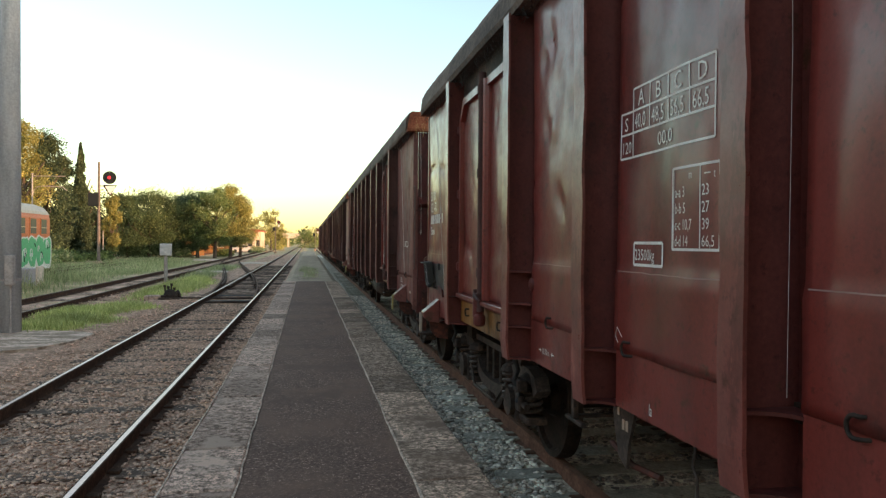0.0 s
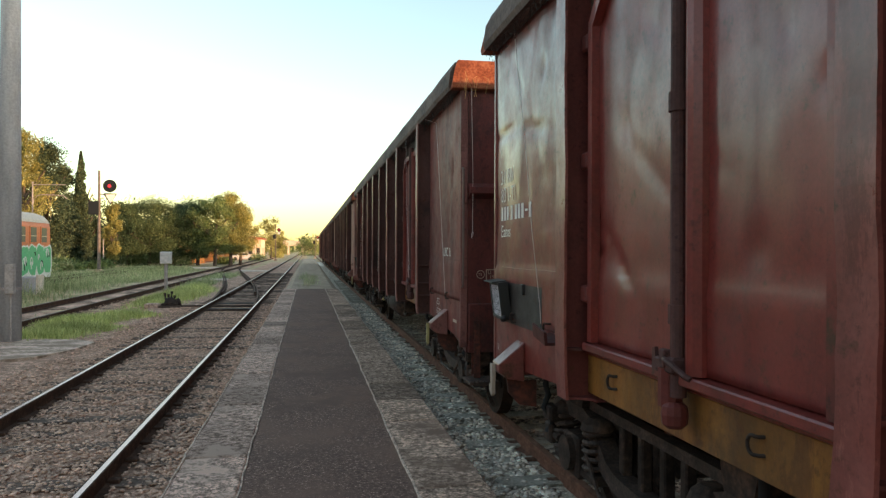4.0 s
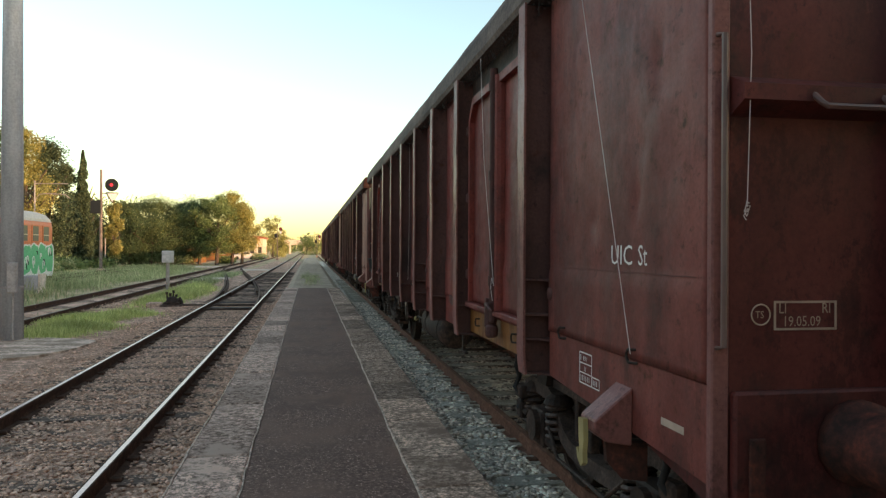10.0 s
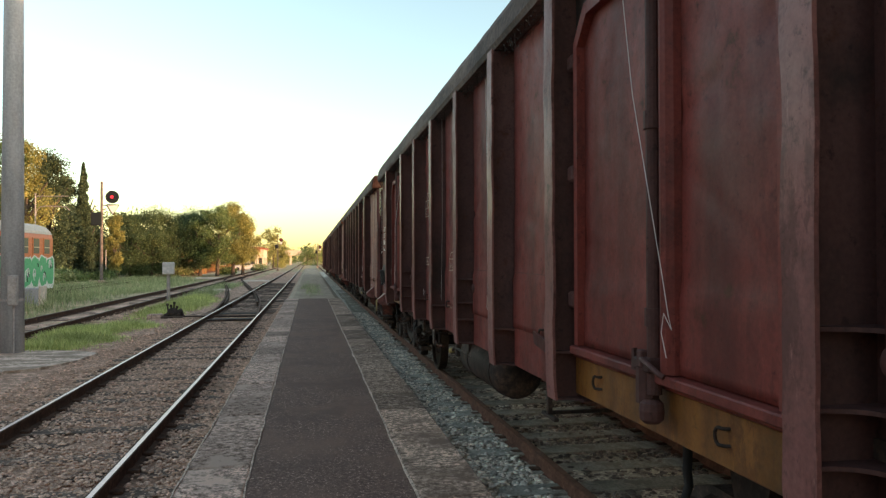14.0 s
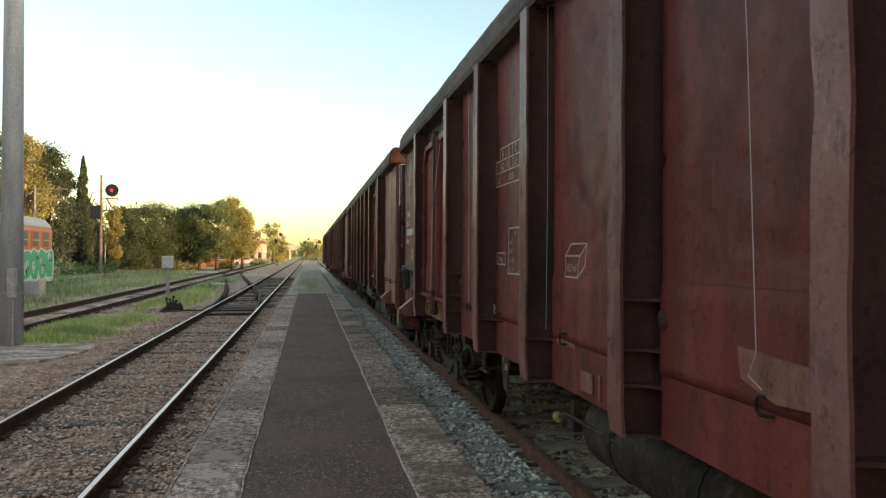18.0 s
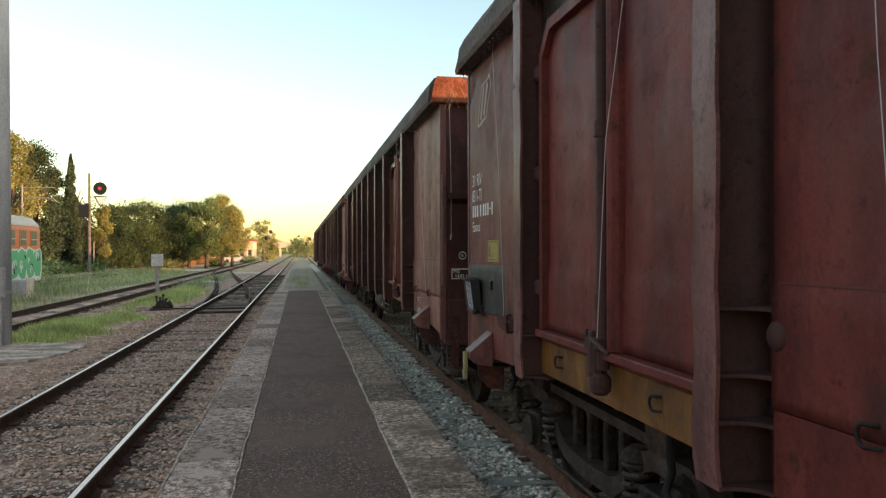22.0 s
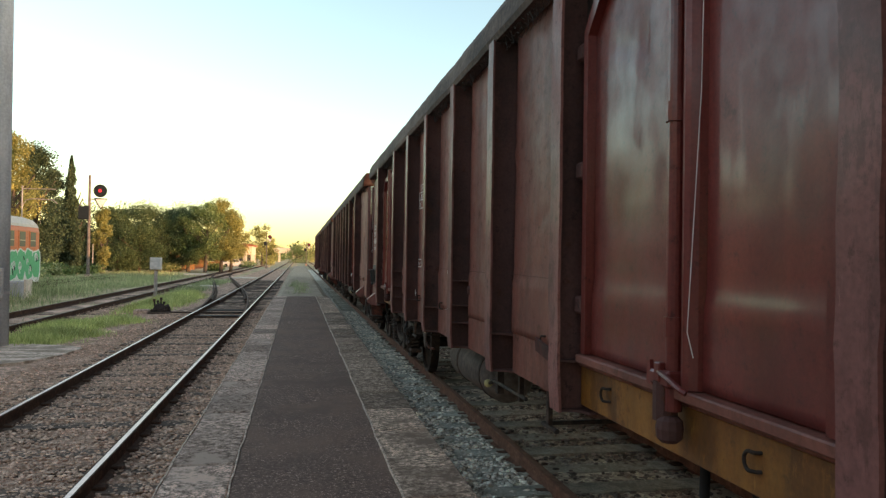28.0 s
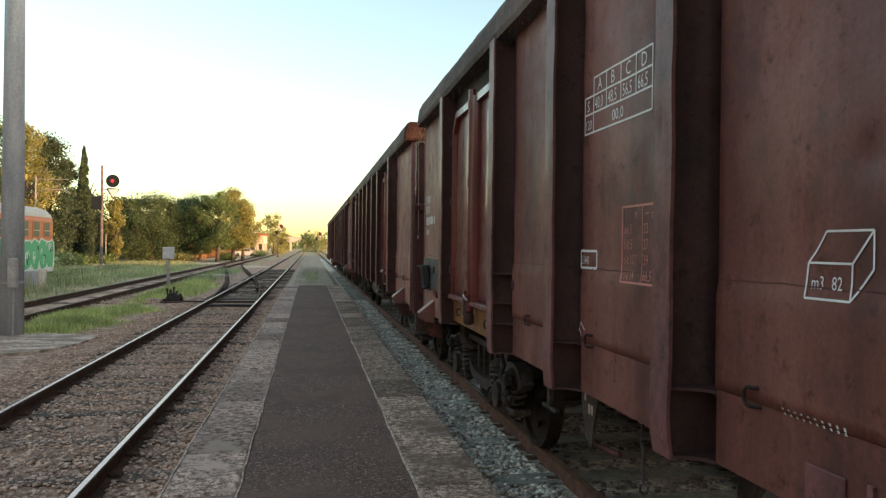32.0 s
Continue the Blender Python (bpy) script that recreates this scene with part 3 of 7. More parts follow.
class Marks:
    """White stencilling on one wagon's near side; (y, z) is the lower left corner as read, y counted from the wagon's centre."""

    def __init__(self, wagon, amp, seed, mat):
        self.wagon, self.amp, self.seed, self.mat, self.known = wagon, amp, seed, mat, {}

    def skin(self, y, z):
        """The sheet's own surface, as its grid of facets has it, and a paint film over it."""
        if z < Z_FOLD + 0.004:
            return -SX - 0.0050
        y0, y1 = next(((a, b) for a, b in zip(EDGES, EDGES[1:]) if a <= y <= b), EDGES[:2] if y < 0 else EDGES[-2:])
        y1 -= 0.15 if y1 < 6 else 0.0
        z0, z1 = Z_FOLD + 0.004, Z_TOP + 0.02
        ny, nz = max(4, int((y1 - y0) / 0.036)), max(4, int((z1 - z0) / 0.04))
        u, v = min(max((y - y0) / (y1 - y0) * ny, 0), ny - 1e-6), min(max((z - z0) / (z1 - z0) * nz, 0), nz - 1e-6)
        i, j = int(u), int(v)
        u, v = u - i, v - j
        d = [[self.facet(y0 + (y1 - y0) * (i + a) / ny, z0 + (z1 - z0) * (j + b) / nz) for a in (0, 1)] for b in (0, 1)]
        return -SX - 0.0028 - ((d[0][0] * (1 - u) + d[0][1] * u) * (1 - v) + (d[1][0] * (1 - u) + d[1][1] * u) * v)

    def facet(self, y, z):
        k = (round(y, 4), round(z, 4))
        if k not in self.known:
            self.known[k] = dent(y, z, self.amp, self.seed)
        return self.known[k]

    def word(self, w, y, z, h, narrow=0.62, mat=None):
        bm = bmesh.new()
        bm.from_mesh(WORDS[w])
        for v in bm.verts:
            yy, zz = y - v.co.x * h * narrow * 1.4, z + v.co.y * h * 1.4
            v.co = (self.skin(yy, zz), yy, zz)
        return tagged(part("lettering", bm, mat or self.mat, self.wagon), kind="stuff")

    def line(self, pts, w=0.012, name="painted_line", mat=None):
        """Straight strokes; each is a strip of short pieces on the sheet."""
        bm = bmesh.new()
        for (y0, z0), (y1, z1) in zip(pts, pts[1:]):
            d = Vector((y1 - y0, z1 - z0))
            n = max(1, int(d.length / 0.035))
            side = Vector((-d.y, d.x)).normalized() * w / 2
            prev = None
            for k in range(n + 1):
                p = Vector((y0, z0)) + d * (k / n)
                row = [bm.verts.new((self.skin(q.x, q.y), q.x, q.y)) for q in (p - side, p + side)]
                if prev:
                    bm.faces.new((prev[0], prev[1], row[1], row[0]))
                prev = row
        return part(name, bm, mat or self.mat, self.wagon)

    def bars(self, y, z, w, h, n, gap=0.68):
        """Unreadable writing: short upright bars."""
        step = w / n
        bm = bmesh.new()
        for k in range(n):
            a, b = y - k * step, y - k * step - step * (1 - gap)
            bm.faces.new([bm.verts.new((self.skin(p, q), p, q)) for p, q in ((a, z), (b, z), (b, z + h), (a, z + h))])
        return tagged(part("lettering", bm, self.mat, self.wagon), kind="stuff")

    def digits(self, pattern, y, z, step, h):
        """A running number: one solid bar for each figure, grouped as it is painted."""
        bm = bmesh.new()
        for sign in pattern:
            a, b = y, y - 0.66 * step
            y -= step * (0.45 if sign == " " else 1.0)
            if sign == " ":
                continue
            z0, z1 = (z, z + h) if sign == "#" else (z + 0.44 * h, z + 0.58 * h)
            for q in range(3):
                lo, hi = z0 + (z1 - z0) * q / 3, z0 + (z1 - z0) * (q + 1) / 3
                bm.faces.new([bm.verts.new((self.skin(u, v), u, v)) for u, v in ((a, lo), (b, lo), (b, hi), (a, hi))])
        return tagged(part("lettering", bm, self.mat, self.wagon), kind="stuff")

    def patch(self, y0, y1, z0, z1, mat, name, label, off=0.0, lean=0.0):
        """A painted field that follows the sheet."""
        bm = bmesh.new()
        ny, nz = max(2, int((y1 - y0) / 0.018)), max(2, int((z1 - z0) / 0.02))
        g = []
        for j in range(nz + 1):
            z = z0 + (z1 - z0) * j / nz
            g.append([bm.verts.new((self.skin(y, z + lean * (y - y0)) + 0.0012 - off, y, z + lean * (y - y0))) for y in (y0 + (y1 - y0) * i / ny for i in range(ny + 1))])
        for j in range(nz):
            for i in range(ny):
                bm.faces.new((g[j][i + 1], g[j][i], g[j + 1][i], g[j + 1][i + 1]))
        return part(name, bm, mat, self.wagon, label, smooth=True)

    def frame_box(self, y, z, w, h, lw=0.012):
        self.line([(y, z), (y - w, z), (y - w, z + h), (y, z + h), (y, z)], lw, "painted_frame")

    def load_table(self, y, z, w, h):
        """The load table: three rows of height h, the lower two with a key column."""
        k0 = w * 0.15
        c = (w - k0) / 4
        L = y - k0
        self.line([(y, z + h), (y, z), (y - w, z), (y - w, z + 2.8 * h), (L, z + 2.8 * h), (L, z)], 0.0095, "painted_frame")
        self.line([(y, z + h), (y, z + 1.9 * h), (L, z + 1.9 * h)], 0.0095, "painted_frame")
        self.line([(y, z + h), (y - w, z + h)], 0.0095, "painted_frame")
        self.line([(L, z + 1.9 * h), (y - w, z + 1.9 * h)], 0.0095, "painted_frame")
        for k in range(1, 4):
            self.line([(L - k * c, z + h), (L - k * c, z + 2.8 * h)], 0.0085, "painted_frame")
        for k, (a, b) in enumerate((("A", "40,0"), ("B", "48,5"), ("C", "56,5"), ("D", "66,5"))):
            self.word(a, L - k * c - c * 0.3, z + 2.05 * h, h * 0.66, 0.95)
            self.word(b, L - k * c - c * 0.10, z + 1.14 * h, h * 0.62, 0.72)
        self.word("S", y - k0 * 0.25, z + 1.15 * h, h * 0.58, 0.9)
        self.word("120", y - k0 * 0.06, z + 0.2 * h, h * 0.5, 0.85)
        self.word("00,0", L - 1.4 * c, z + 0.2 * h, h * 0.55, 1.0)

    def axle_table(self, y, z, h, wide=1.02):
        w = h * wide
        self.frame_box(y, z, w, h, 0.010)
        self.line([(y - 0.62 * w, z), (y - 0.62 * w, z + h)], 0.006, "painted_frame")
        self.line([(y - 0.03 * w, z + 0.01 * h), (y - 0.03 * w, z + 0.99 * h)], 0.004, "painted_frame")
        for k, (a, b) in enumerate((("d-d 14", "66,5"), ("c-c 10,7", "39"), ("b-b 5", "27"), ("a-a 3", "23"))):
            self.word(a, y - 0.06 * w, z + (0.04 + 0.20 * k) * h, 0.135 * h, 0.66)
            self.word(b, y - 0.65 * w, z + (0.04 + 0.20 * k) * h, 0.135 * h, 0.80)
        self.word("m", y - 0.38 * w, z + 0.85 * h, 0.11 * h)
        self.word("t", y - 0.88 * w, z + 0.83 * h, 0.11 * h)
        self.line([(y - 0.70 * w, z + 0.89 * h), (y - 0.82 * w, z + 0.89 * h)], 0.005)

    def kg_box(self, y, z, word="23500kg", w=0.33, h=0.13):
        self.frame_box(y, z, w, h)
        self.word(word, y - 0.03 * w, z + 0.22 * h, h * 0.52, w / h * 0.27)

    def cube(self, y, z, a, b, w, h, dx, dz, pen=0.008):
        """The sign for volume: a box drawn in perspective, its figure on the front."""
        self.frame_box(y, z, w, h, pen)
        self.line([(y, z + h), (y - dx, z + h + dz), (y - w - dx, z + h + dz), (y - w, z + h)], pen, "painted_frame")
        self.line([(y - w - dx, z + h + dz), (y - w - dx, z + dz), (y - w, z)], pen, "painted_frame")
        self.word(a, y - 0.10 * w, z + 0.27 * h, 0.38 * h, 0.45 * w / h)
        self.word(b, y - 0.57 * w, z + 0.27 * h, 0.38 * h, 0.45 * w / h)


def wheelset_mesh():
    if "wheelset" not in SKIN:
        bm = bmesh.new()
        for s in (-1, 1):
            m = pose(s * 0.7525, 0, 0, 0, 90 * s, 0)
            lathe(bm, [(0.08, -0.07), (0.10, -0.07), (0.13, -0.02), (0.36, 0.0), (0.40, -0.045), (0.46, -0.045), (0.455, 0.03), (0.45, 0.07),
                       (0.40, 0.07), (0.385, 0.035), (0.14, 0.025), (0.11, 0.09), (0.08, 0.09)], 28, m)
        rod(bm, (-1.05, 0, 0), (1.05, 0, 0), 0.075, 12)
        # a pair of chalk-marked lifting holes lets the turning show
        for k in range(2):
            a = k * math.pi
            for s in (-1, 1):
                rod(bm, (s * 0.79, 0.26 * math.cos(a), 0.26 * math.sin(a)), (s * 0.80, 0.26 * math.cos(a), 0.26 * math.sin(a)), 0.03, 8)
        SKIN["wheelset"] = as_mesh("wheelset", bm, WHEEL)
    return SKIN["wheelset"]


def coil(x, y, z0, z1, r, wire, turns):
    bm = bmesh.new()
    n = turns * 12
    tube(bm, [(x + r * math.cos(k / 12 * math.tau), y + r * math.sin(k / 12 * math.tau), z0 + (z1 - z0) * k / n) for k in range(n + 1)], wire, 5)
    return bm


def bow(bm, pts, x0, x1, th):
    """A flat bar of one thickness bent along (y, z) points."""
    rings = []
    for i, p in enumerate(pts):
        a, b = Vector(pts[max(i - 1, 0)]), Vector(pts[min(i + 1, len(pts) - 1)])
        d = (b - a).normalized() * th
        lo, hi = (p[0] + d.y, p[1] - d.x), (p[0] - d.y, p[1] + d.x)
        rings.append([bm.verts.new(q) for q in ((x0, *lo), (x1, *lo), (x1, *hi), (x0, *hi))])
    for a, b in zip(rings, rings[1:]):
        for k in range(4):
            bm.faces.new((a[k], a[(k + 1) % 4], b[(k + 1) % 4], b[k]))
    bm.faces.new(rings[0])
    bm.faces.new(rings[-1])
    bmesh.ops.recalc_face_normals(bm, faces=bm.faces)
    return bm


BOW = [(-1.36, 0.60), (-1.30, 0.68), (-1.18, 0.715), (-0.84, 0.71), (-0.72, 0.67), (-0.60, 0.57), (-0.48, 0.475), (-0.34, 0.43), (-0.17, 0.415), (0.0, 0.41)]
BOW = BOW + [(-y, z) for y, z in BOW[-2::-1]]


def bogie(wagon, y, near):
    b = part("bogie", boxes((-0.55, 0.55, y - 0.22, y + 0.22, 0.52, 0.80), (-0.95, 0.95, y - 0.12, y + 0.12, 0.58, 0.74), bevel=0.02), UNDER, wagon)
    for s in (-1, 1):
        bm = bow(bmesh.new(), [(y + p, z) for p, z in BOW], s * 0.98, s * 1.09, 0.052)
        bow(bm, [(y - 0.92, 0.80), (y - 0.80, 0.775), (y + 0.80, 0.775), (y + 0.92, 0.80)], s * 0.98, s * 1.05, 0.028)
        part("side_frame", bm, SPRING, b)
        for k in (-0.36, -0.15, 0.10, 0.34):
            part("stiffener", boxes((s * 0.985, s * 1.045, y + k - 0.03, y + k + 0.03, 0.455, 0.747), bevel=0.008), UNDER, b)
        for w in (-0.9, 0.9):
            bm = boxes((s * 0.94, s * 1.14, y + w - 0.13, y + w + 0.13, 0.32, 0.58), (s * 0.95, s * 1.12, y + w - 0.36, y + w + 0.36, 0.34, 0.40), bevel=0.015)
            rod(bm, (s * 1.10, y + w, 0.46), (s * 1.18, y + w, 0.46), 0.11, 14)
            part("axle_box", bm, UNDER, b)
            for k in (-0.26, 0.26):
                sp = part("spring", coil(s * 1.06, y + w + k, 0.41, 0.66, 0.080, 0.017, 5), SPRING, b)
                part("spring_cap", lathe(bmesh.new(), [(0.10, 0.655), (0.105, 0.665), (0.09, 0.70), (0.05, 0.73)], 14, pose(s * 1.06, y + w + k, 0)), UNDER, sp)
                part("inner_spring", coil(s * 1.06, y + w + k, 0.41, 0.66, 0.045, 0.011, 6), UNDER, sp)
            bm = bmesh.new()
            prism(bm, [(y + w - 0.10, 0.755), (y + w + 0.10, 0.755), (y + w + 0.14, 0.90), (y + w - 0.14, 0.90)], "x", s * 0.98, s * 1.10)
            part("bearer", bm, UNDER, b)
            q = w * 1.34
            bm = tube(bmesh.new(), [(s * 1.19, y + q, 0.93), (s * 1.21, y + q - 0.03, 0.84), (s * 1.17, y + q + 0.03, 0.76), (s * 1.21, y + q + 0.01, 0.68), (s * 1.16, y + q - 0.04, 0.60), (s * 1.18, y + q + 0.02, 0.52)], 0.020, 7)
            part("hose", bm, RUBBER, b, smooth=True)
            bm = boxes((s * 1.12, s * 1.20, y + q - 0.09, y + q + 0.07, 0.60, 0.70), (s * 1.13, s * 1.18, y + q - 0.03, y + q + 0.09, 0.44, 0.58), bevel=0.015)
            rod(bm, (s * 1.14, y + q - 0.12, 0.50), (s * 1.14, y + q + 0.12, 0.50), 0.025, 8)
            part("brake_valve", bm, UNDER, b)
        bm = tube(bmesh.new(), [(s * 1.13, y - 0.70, 0.56), (s * 1.15, y - 0.4, 0.35), (s * 1.15, y + 0.4, 0.35), (s * 1.13, y + 0.70, 0.56)], 0.013, 6)
        part("brake_rod", bm, UNDER, b)
        for w in (-0.42, 0.42):
            part("brake_shoe", boxes((s * 0.70, s * 0.80, y + w - 0.05, y + w + 0.05, 0.28, 0.66), bevel=0.015), UNDER, b)
    for w in (-0.9, 0.9):
        ob = new("wheelset", wheelset_mesh())
        ob.parent = b
        ob.matrix_basis = pose(0, y + w, 0.46)
    return b


def wagon(name_label, body, faded, door, sill, amp, seed, flange, web, bars, tank, grime, levers):
    """An open four-axle bogie wagon with high sides; its origin is at rail level under its middle."""
    w = tagged(empty("freight_wagon"), name_label, "freight wagon", "wagons of the train")
    turn = pose(0, 0, 0, 0, 0, 180)

    def both(name, me, m=Matrix(), label=""):
        part(name, me, None, w, label, m=m)
        part(name, me, None, w, label, m=turn @ m)

    for y0, y1 in zip(EDGES, EDGES[1:]):
        skin = faded if abs(y0 + y1) > 11.5 else body      # the end bays are paler on some wagons
        if abs((y0 + y1) / 2) > 3.3 and abs((y0 + y1) / 2) < 5.2:
            continue
        cut = 0.15 if y1 < 6 else 0.0
        if cut:
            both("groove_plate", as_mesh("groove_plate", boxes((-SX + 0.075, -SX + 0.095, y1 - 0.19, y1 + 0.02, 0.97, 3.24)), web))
        both("side_panel", as_mesh("side_panel", sheet(y0, y1 - cut, Z_FOLD + 0.004, Z_TOP + 0.02, SX, amp, seed), skin, True))
        bm = bmesh.new()
        low = [0.905 if abs(y) > 6 else Z_SILL for y in (y0, y1)]
        prism(bm, [(y0 + 0.002, low[0]), (y1 - cut - 0.002, low[1]), (y1 - cut - 0.002, Z_FOLD), (y0 + 0.002, Z_FOLD)], "x", -SX - 0.003, -SX + 0.05)
        both("sole_bar", as_mesh("sole_bar", bm, skin))
    # posts with their gussets
    for i, y in enumerate(POSTS):
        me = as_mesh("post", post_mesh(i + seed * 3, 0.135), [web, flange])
        p = part("post", me, None, w, m=pose(0, y, 0))
        q = part("post", me, None, w, m=turn @ pose(0, y, 0))
        stiff = i in (0, 3, 6)
        levels = (1.55, 1.345, 1.20, 0.998) if stiff else (1.24, 0.998)
        if stiff:
            bm = lathe(bmesh.new(), [(0.046, 0.0), (0.045, 0.010), (0.036, 0.020), (0.016, 0.026)], 14, pose(-SX + 0.004, -0.172, 1.475, 0, -90, 0))
            lump = as_mesh("rubber_stop", bm, web, True)
            part("rubber_stop", lump, None, p)
            part("rubber_stop", lump, None, q)
        for z in levels:
            d = 1
            g = as_mesh("gusset", gusset(z, d), web)
            part("gusset", g, None, p)
            part("gusset", g, None, q)
    # doors: two leaves a bay, in a frame, held by two upright bars
    for c in (-4.32, 4.32):
        a, b = c - 0.87, c + 0.87
        bm = boxes((-SX - 0.02, -SX + 0.05, c - 0.99, c + 0.99, 1.215, 1.255), (-SX - 0.075, -SX + 0.03, a - 0.02, b + 0.02, 1.245, 1.285), bevel=0.006)
        both("door_sill", as_mesh("door_sill", bm, body))
        bm = boxes((-SX - 0.004, -SX + 0.03, c - 0.99, c + 0.99, 1.02, 1.213), bevel=0.005)
        both("apron_plate", as_mesh("apron_plate", bm, sill), label="ochre painted apron plate below the doors")
        bm = boxes((-SX + 0.01, -SX + 0.05, c - 1.0, c + 1.0, 1.256, Z_TOP + 0.02))
        both("door_recess", as_mesh("door_recess", bm, UNDER))
        for s in (-1, 1):
            y0, y1 = (a, c - 0.004) if s < 0 else (c + 0.004, b)
            leaf = as_mesh("door_leaf", sheet(y0, y1, 1.29, 2.98, SX + 0.012, amp * 0.5, seed + s), door, True)
            bm = bmesh.new()
            out = a if s < 0 else b
            pts = [(out, 1.29), (out, 2.83), (out - s * 0.15, 2.99), (c, 2.99), (c, 2.93), (out - s * 0.18, 2.93), (out - s * 0.05, 2.80), (out - s * 0.05, 1.29)]
            prism(bm, pts, "x", -SX - 0.055, -SX - 0.012)
            stile = as_mesh("door_frame", bm, door)
            if s > 0:         # one leaf carries the turning bar, the other a half-round meeting stile
                bm = rod(bmesh.new(), (-SX - 0.062, c - 0.045, 1.20), (-SX - 0.062, c - 0.045, 3.05), 0.030, 14)
                for z in (1.50, 2.27, 2.92):
                    rod(bm, (-SX - 0.062, c - 0.045, z - 0.035), (-SX - 0.062, c - 0.045, z + 0.035), 0.038, 14)
                    box(bm, -SX - 0.062, -SX - 0.005, c - 0.075, c - 0.008, z - 0.035, z + 0.035, bevel=0.004)
                bar = as_mesh("lock_bar", bm, bars)
            else:
                bm = prism(bmesh.new(), [(-SX - 0.010, c - 0.092), (-SX - 0.052, c - 0.096), (-SX - 0.072, c - 0.112), (-SX - 0.076, c - 0.132), (-SX - 0.066, c - 0.154), (-SX - 0.040, c - 0.170), (-SX - 0.010, c - 0.174)], "z", 1.29, 2.985)
                bar = as_mesh("meeting_stile", bm, door)
            hinges = [as_mesh("hinge", boxes((-SX - 0.06, -SX + 0.01, out, out + s * 0.09, z, z + 0.085), bevel=0.012), web) for z in (1.475, 2.125, 2.70)]
            for m in (Matrix(), turn):
                p = part("door_leaf", leaf, None, w, m=m)
                part("door_frame", stile, None, p)
                part("lock_bar" if s > 0 else "meeting_stile", bar, None, p)
                for h in hinges:
                    part("hinge", h, None, p)
        bm = boxes((-SX - 0.105, -SX - 0.030, c - 0.085, c - 0.010, 1.285, 1.345), (-SX - 0.100, -SX - 0.030, c + 0.015, c + 0.075, 1.285, 1.335), bevel=0.008)
        prism(bm, [(c + 0.075, 1.275), (c + 0.120, 1.275), (c + 0.115, 1.36), (c + 0.095, 1.365), (c + 0.090, 1.32), (c + 0.075, 1.315)], "x", -SX - 0.085, -SX - 0.070)
        both("latch", as_mesh("latch", bm, bars))
        bm = tube(bmesh.new(), [(-SX - 0.100, c - 0.005, 1.335), (-SX - 0.118, c - 0.06, 1.335), (-SX - 0.122, c - 0.13, 1.322), (-SX - 0.118, c - 0.20, 1.300), (-SX - 0.108, c - 0.215, 1.292)], 0.011, 7)
        box(bm, -SX - 0.112, -SX - 0.080, c - 0.030, c + 0.012, 1.30, 1.37, bevel=0.005)
        both("catch_lever", as_mesh("catch_lever", bm, bars))
        bm = rod(bmesh.new(), (-SX - 0.07, c, 1.16), (-SX - 0.07, c, 1.30), 0.045, 10)
        lathe(bm, [(0.030, -0.05), (0.046, -0.035), (0.050, 0.0), (0.046, 0.030), (0.030, 0.045)], 12, pose(-SX - 0.068, c - 0.03, 1.135))
        both("pivot", as_mesh("pivot", bm, web))
        hk = as_mesh("rope_hook", c_hook(), UNDER, True)
        for y in (c - 0.45, c + 0.66):
            both("rope_hook", hk, pose(0, y, 1.13))
    hk = as_mesh("rope_hook", c_hook(), UNDER, True)
    for y in (-6.65, -5.75, -2.79, -1.53, 0.30, 1.69, 2.75, 5.93, 6.65):
        both("rope_hook", hk, pose(0, y, 1.275))
    cup = as_mesh("bracket", prism(bmesh.new(), [(-SX - 0.125, 0.035), (-SX - 0.115, -0.04), (-SX - 0.003, -0.04), (-SX - 0.003, -0.025), (-SX - 0.10, -0.025), (-SX - 0.110, 0.035)], "y", -0.11, 0.11), END_GRIME)
    for y in (-3.06, 5.76):
        both("bracket", cup, pose(0, y, 1.265, 8, 0, 0))
    # top rail with a sloping face, a netting edge below
    bm = bmesh.new()
    rings = []
    for k in range(145):
        y = -HL - NEAR + 0.062 + (2 * HL + NEAR - 0.124) * k / 144
        e = 0.007 * noise.noise((y * 1.3, seed, 4)) + 0.003 * noise.noise((y * 4.5, seed, 8))
        rings.append([bm.verts.new((x - e * q, y, z + e * p)) for x, z, q, p in ((-SX - 0.105, 3.20, 0.5, 0.3), (-SX - 0.118, 3.24, 1, 0.3), (-SX - 0.100, 3.38, 1, 1), (-SX - 0.055, Z_RIM, 0.4, 1.2), (-SX + 0.06, Z_RIM, 0, 1), (-SX + 0.06, 3.20, 0, 0))])
    for p, q in zip(rings, rings[1:]):
        for k in range(6):
            bm.faces.new((p[k], p[(k + 1) % 6], q[(k + 1) % 6], q[k]))
    bm.faces.new(rings[0])
    bm.faces.new(rings[-1])
    bmesh.ops.recalc_face_normals(bm, faces=bm.faces)
    both("top_rail", as_mesh("top_rail", bm, TOPRAIL))
    # end rails run round the corners: the profile is wider at its foot than at its rim
    bm = bmesh.new()
    ends = [[bm.verts.new((q * (SX + o), -HL - d, z)) for o, d, z in ((0.10, -0.06, 3.20), (0.10, 0.07, 3.20), (0.105, 0.078, 3.235), (0.075, 0.045, 3.38), (0.04, 0.015, Z_RIM), (0.04, -0.06, Z_RIM))] for q in (-1, 1)]
    for k in range(6):
        bm.faces.new((ends[0][k], ends[0][(k + 1) % 6], ends[1][(k + 1) % 6], ends[1][k]))
    for ring in ends:
        bm.faces.new(ring)
    bmesh.ops.recalc_face_normals(bm, faces=bm.faces)
    me = as_mesh("end_rail", bm, END_RAIL)
    part("end_rail", me, None, w, m=pose(0, -NEAR, 0))
    part("end_rail", me, None, w, m=turn)
    bm = bmesh.new()
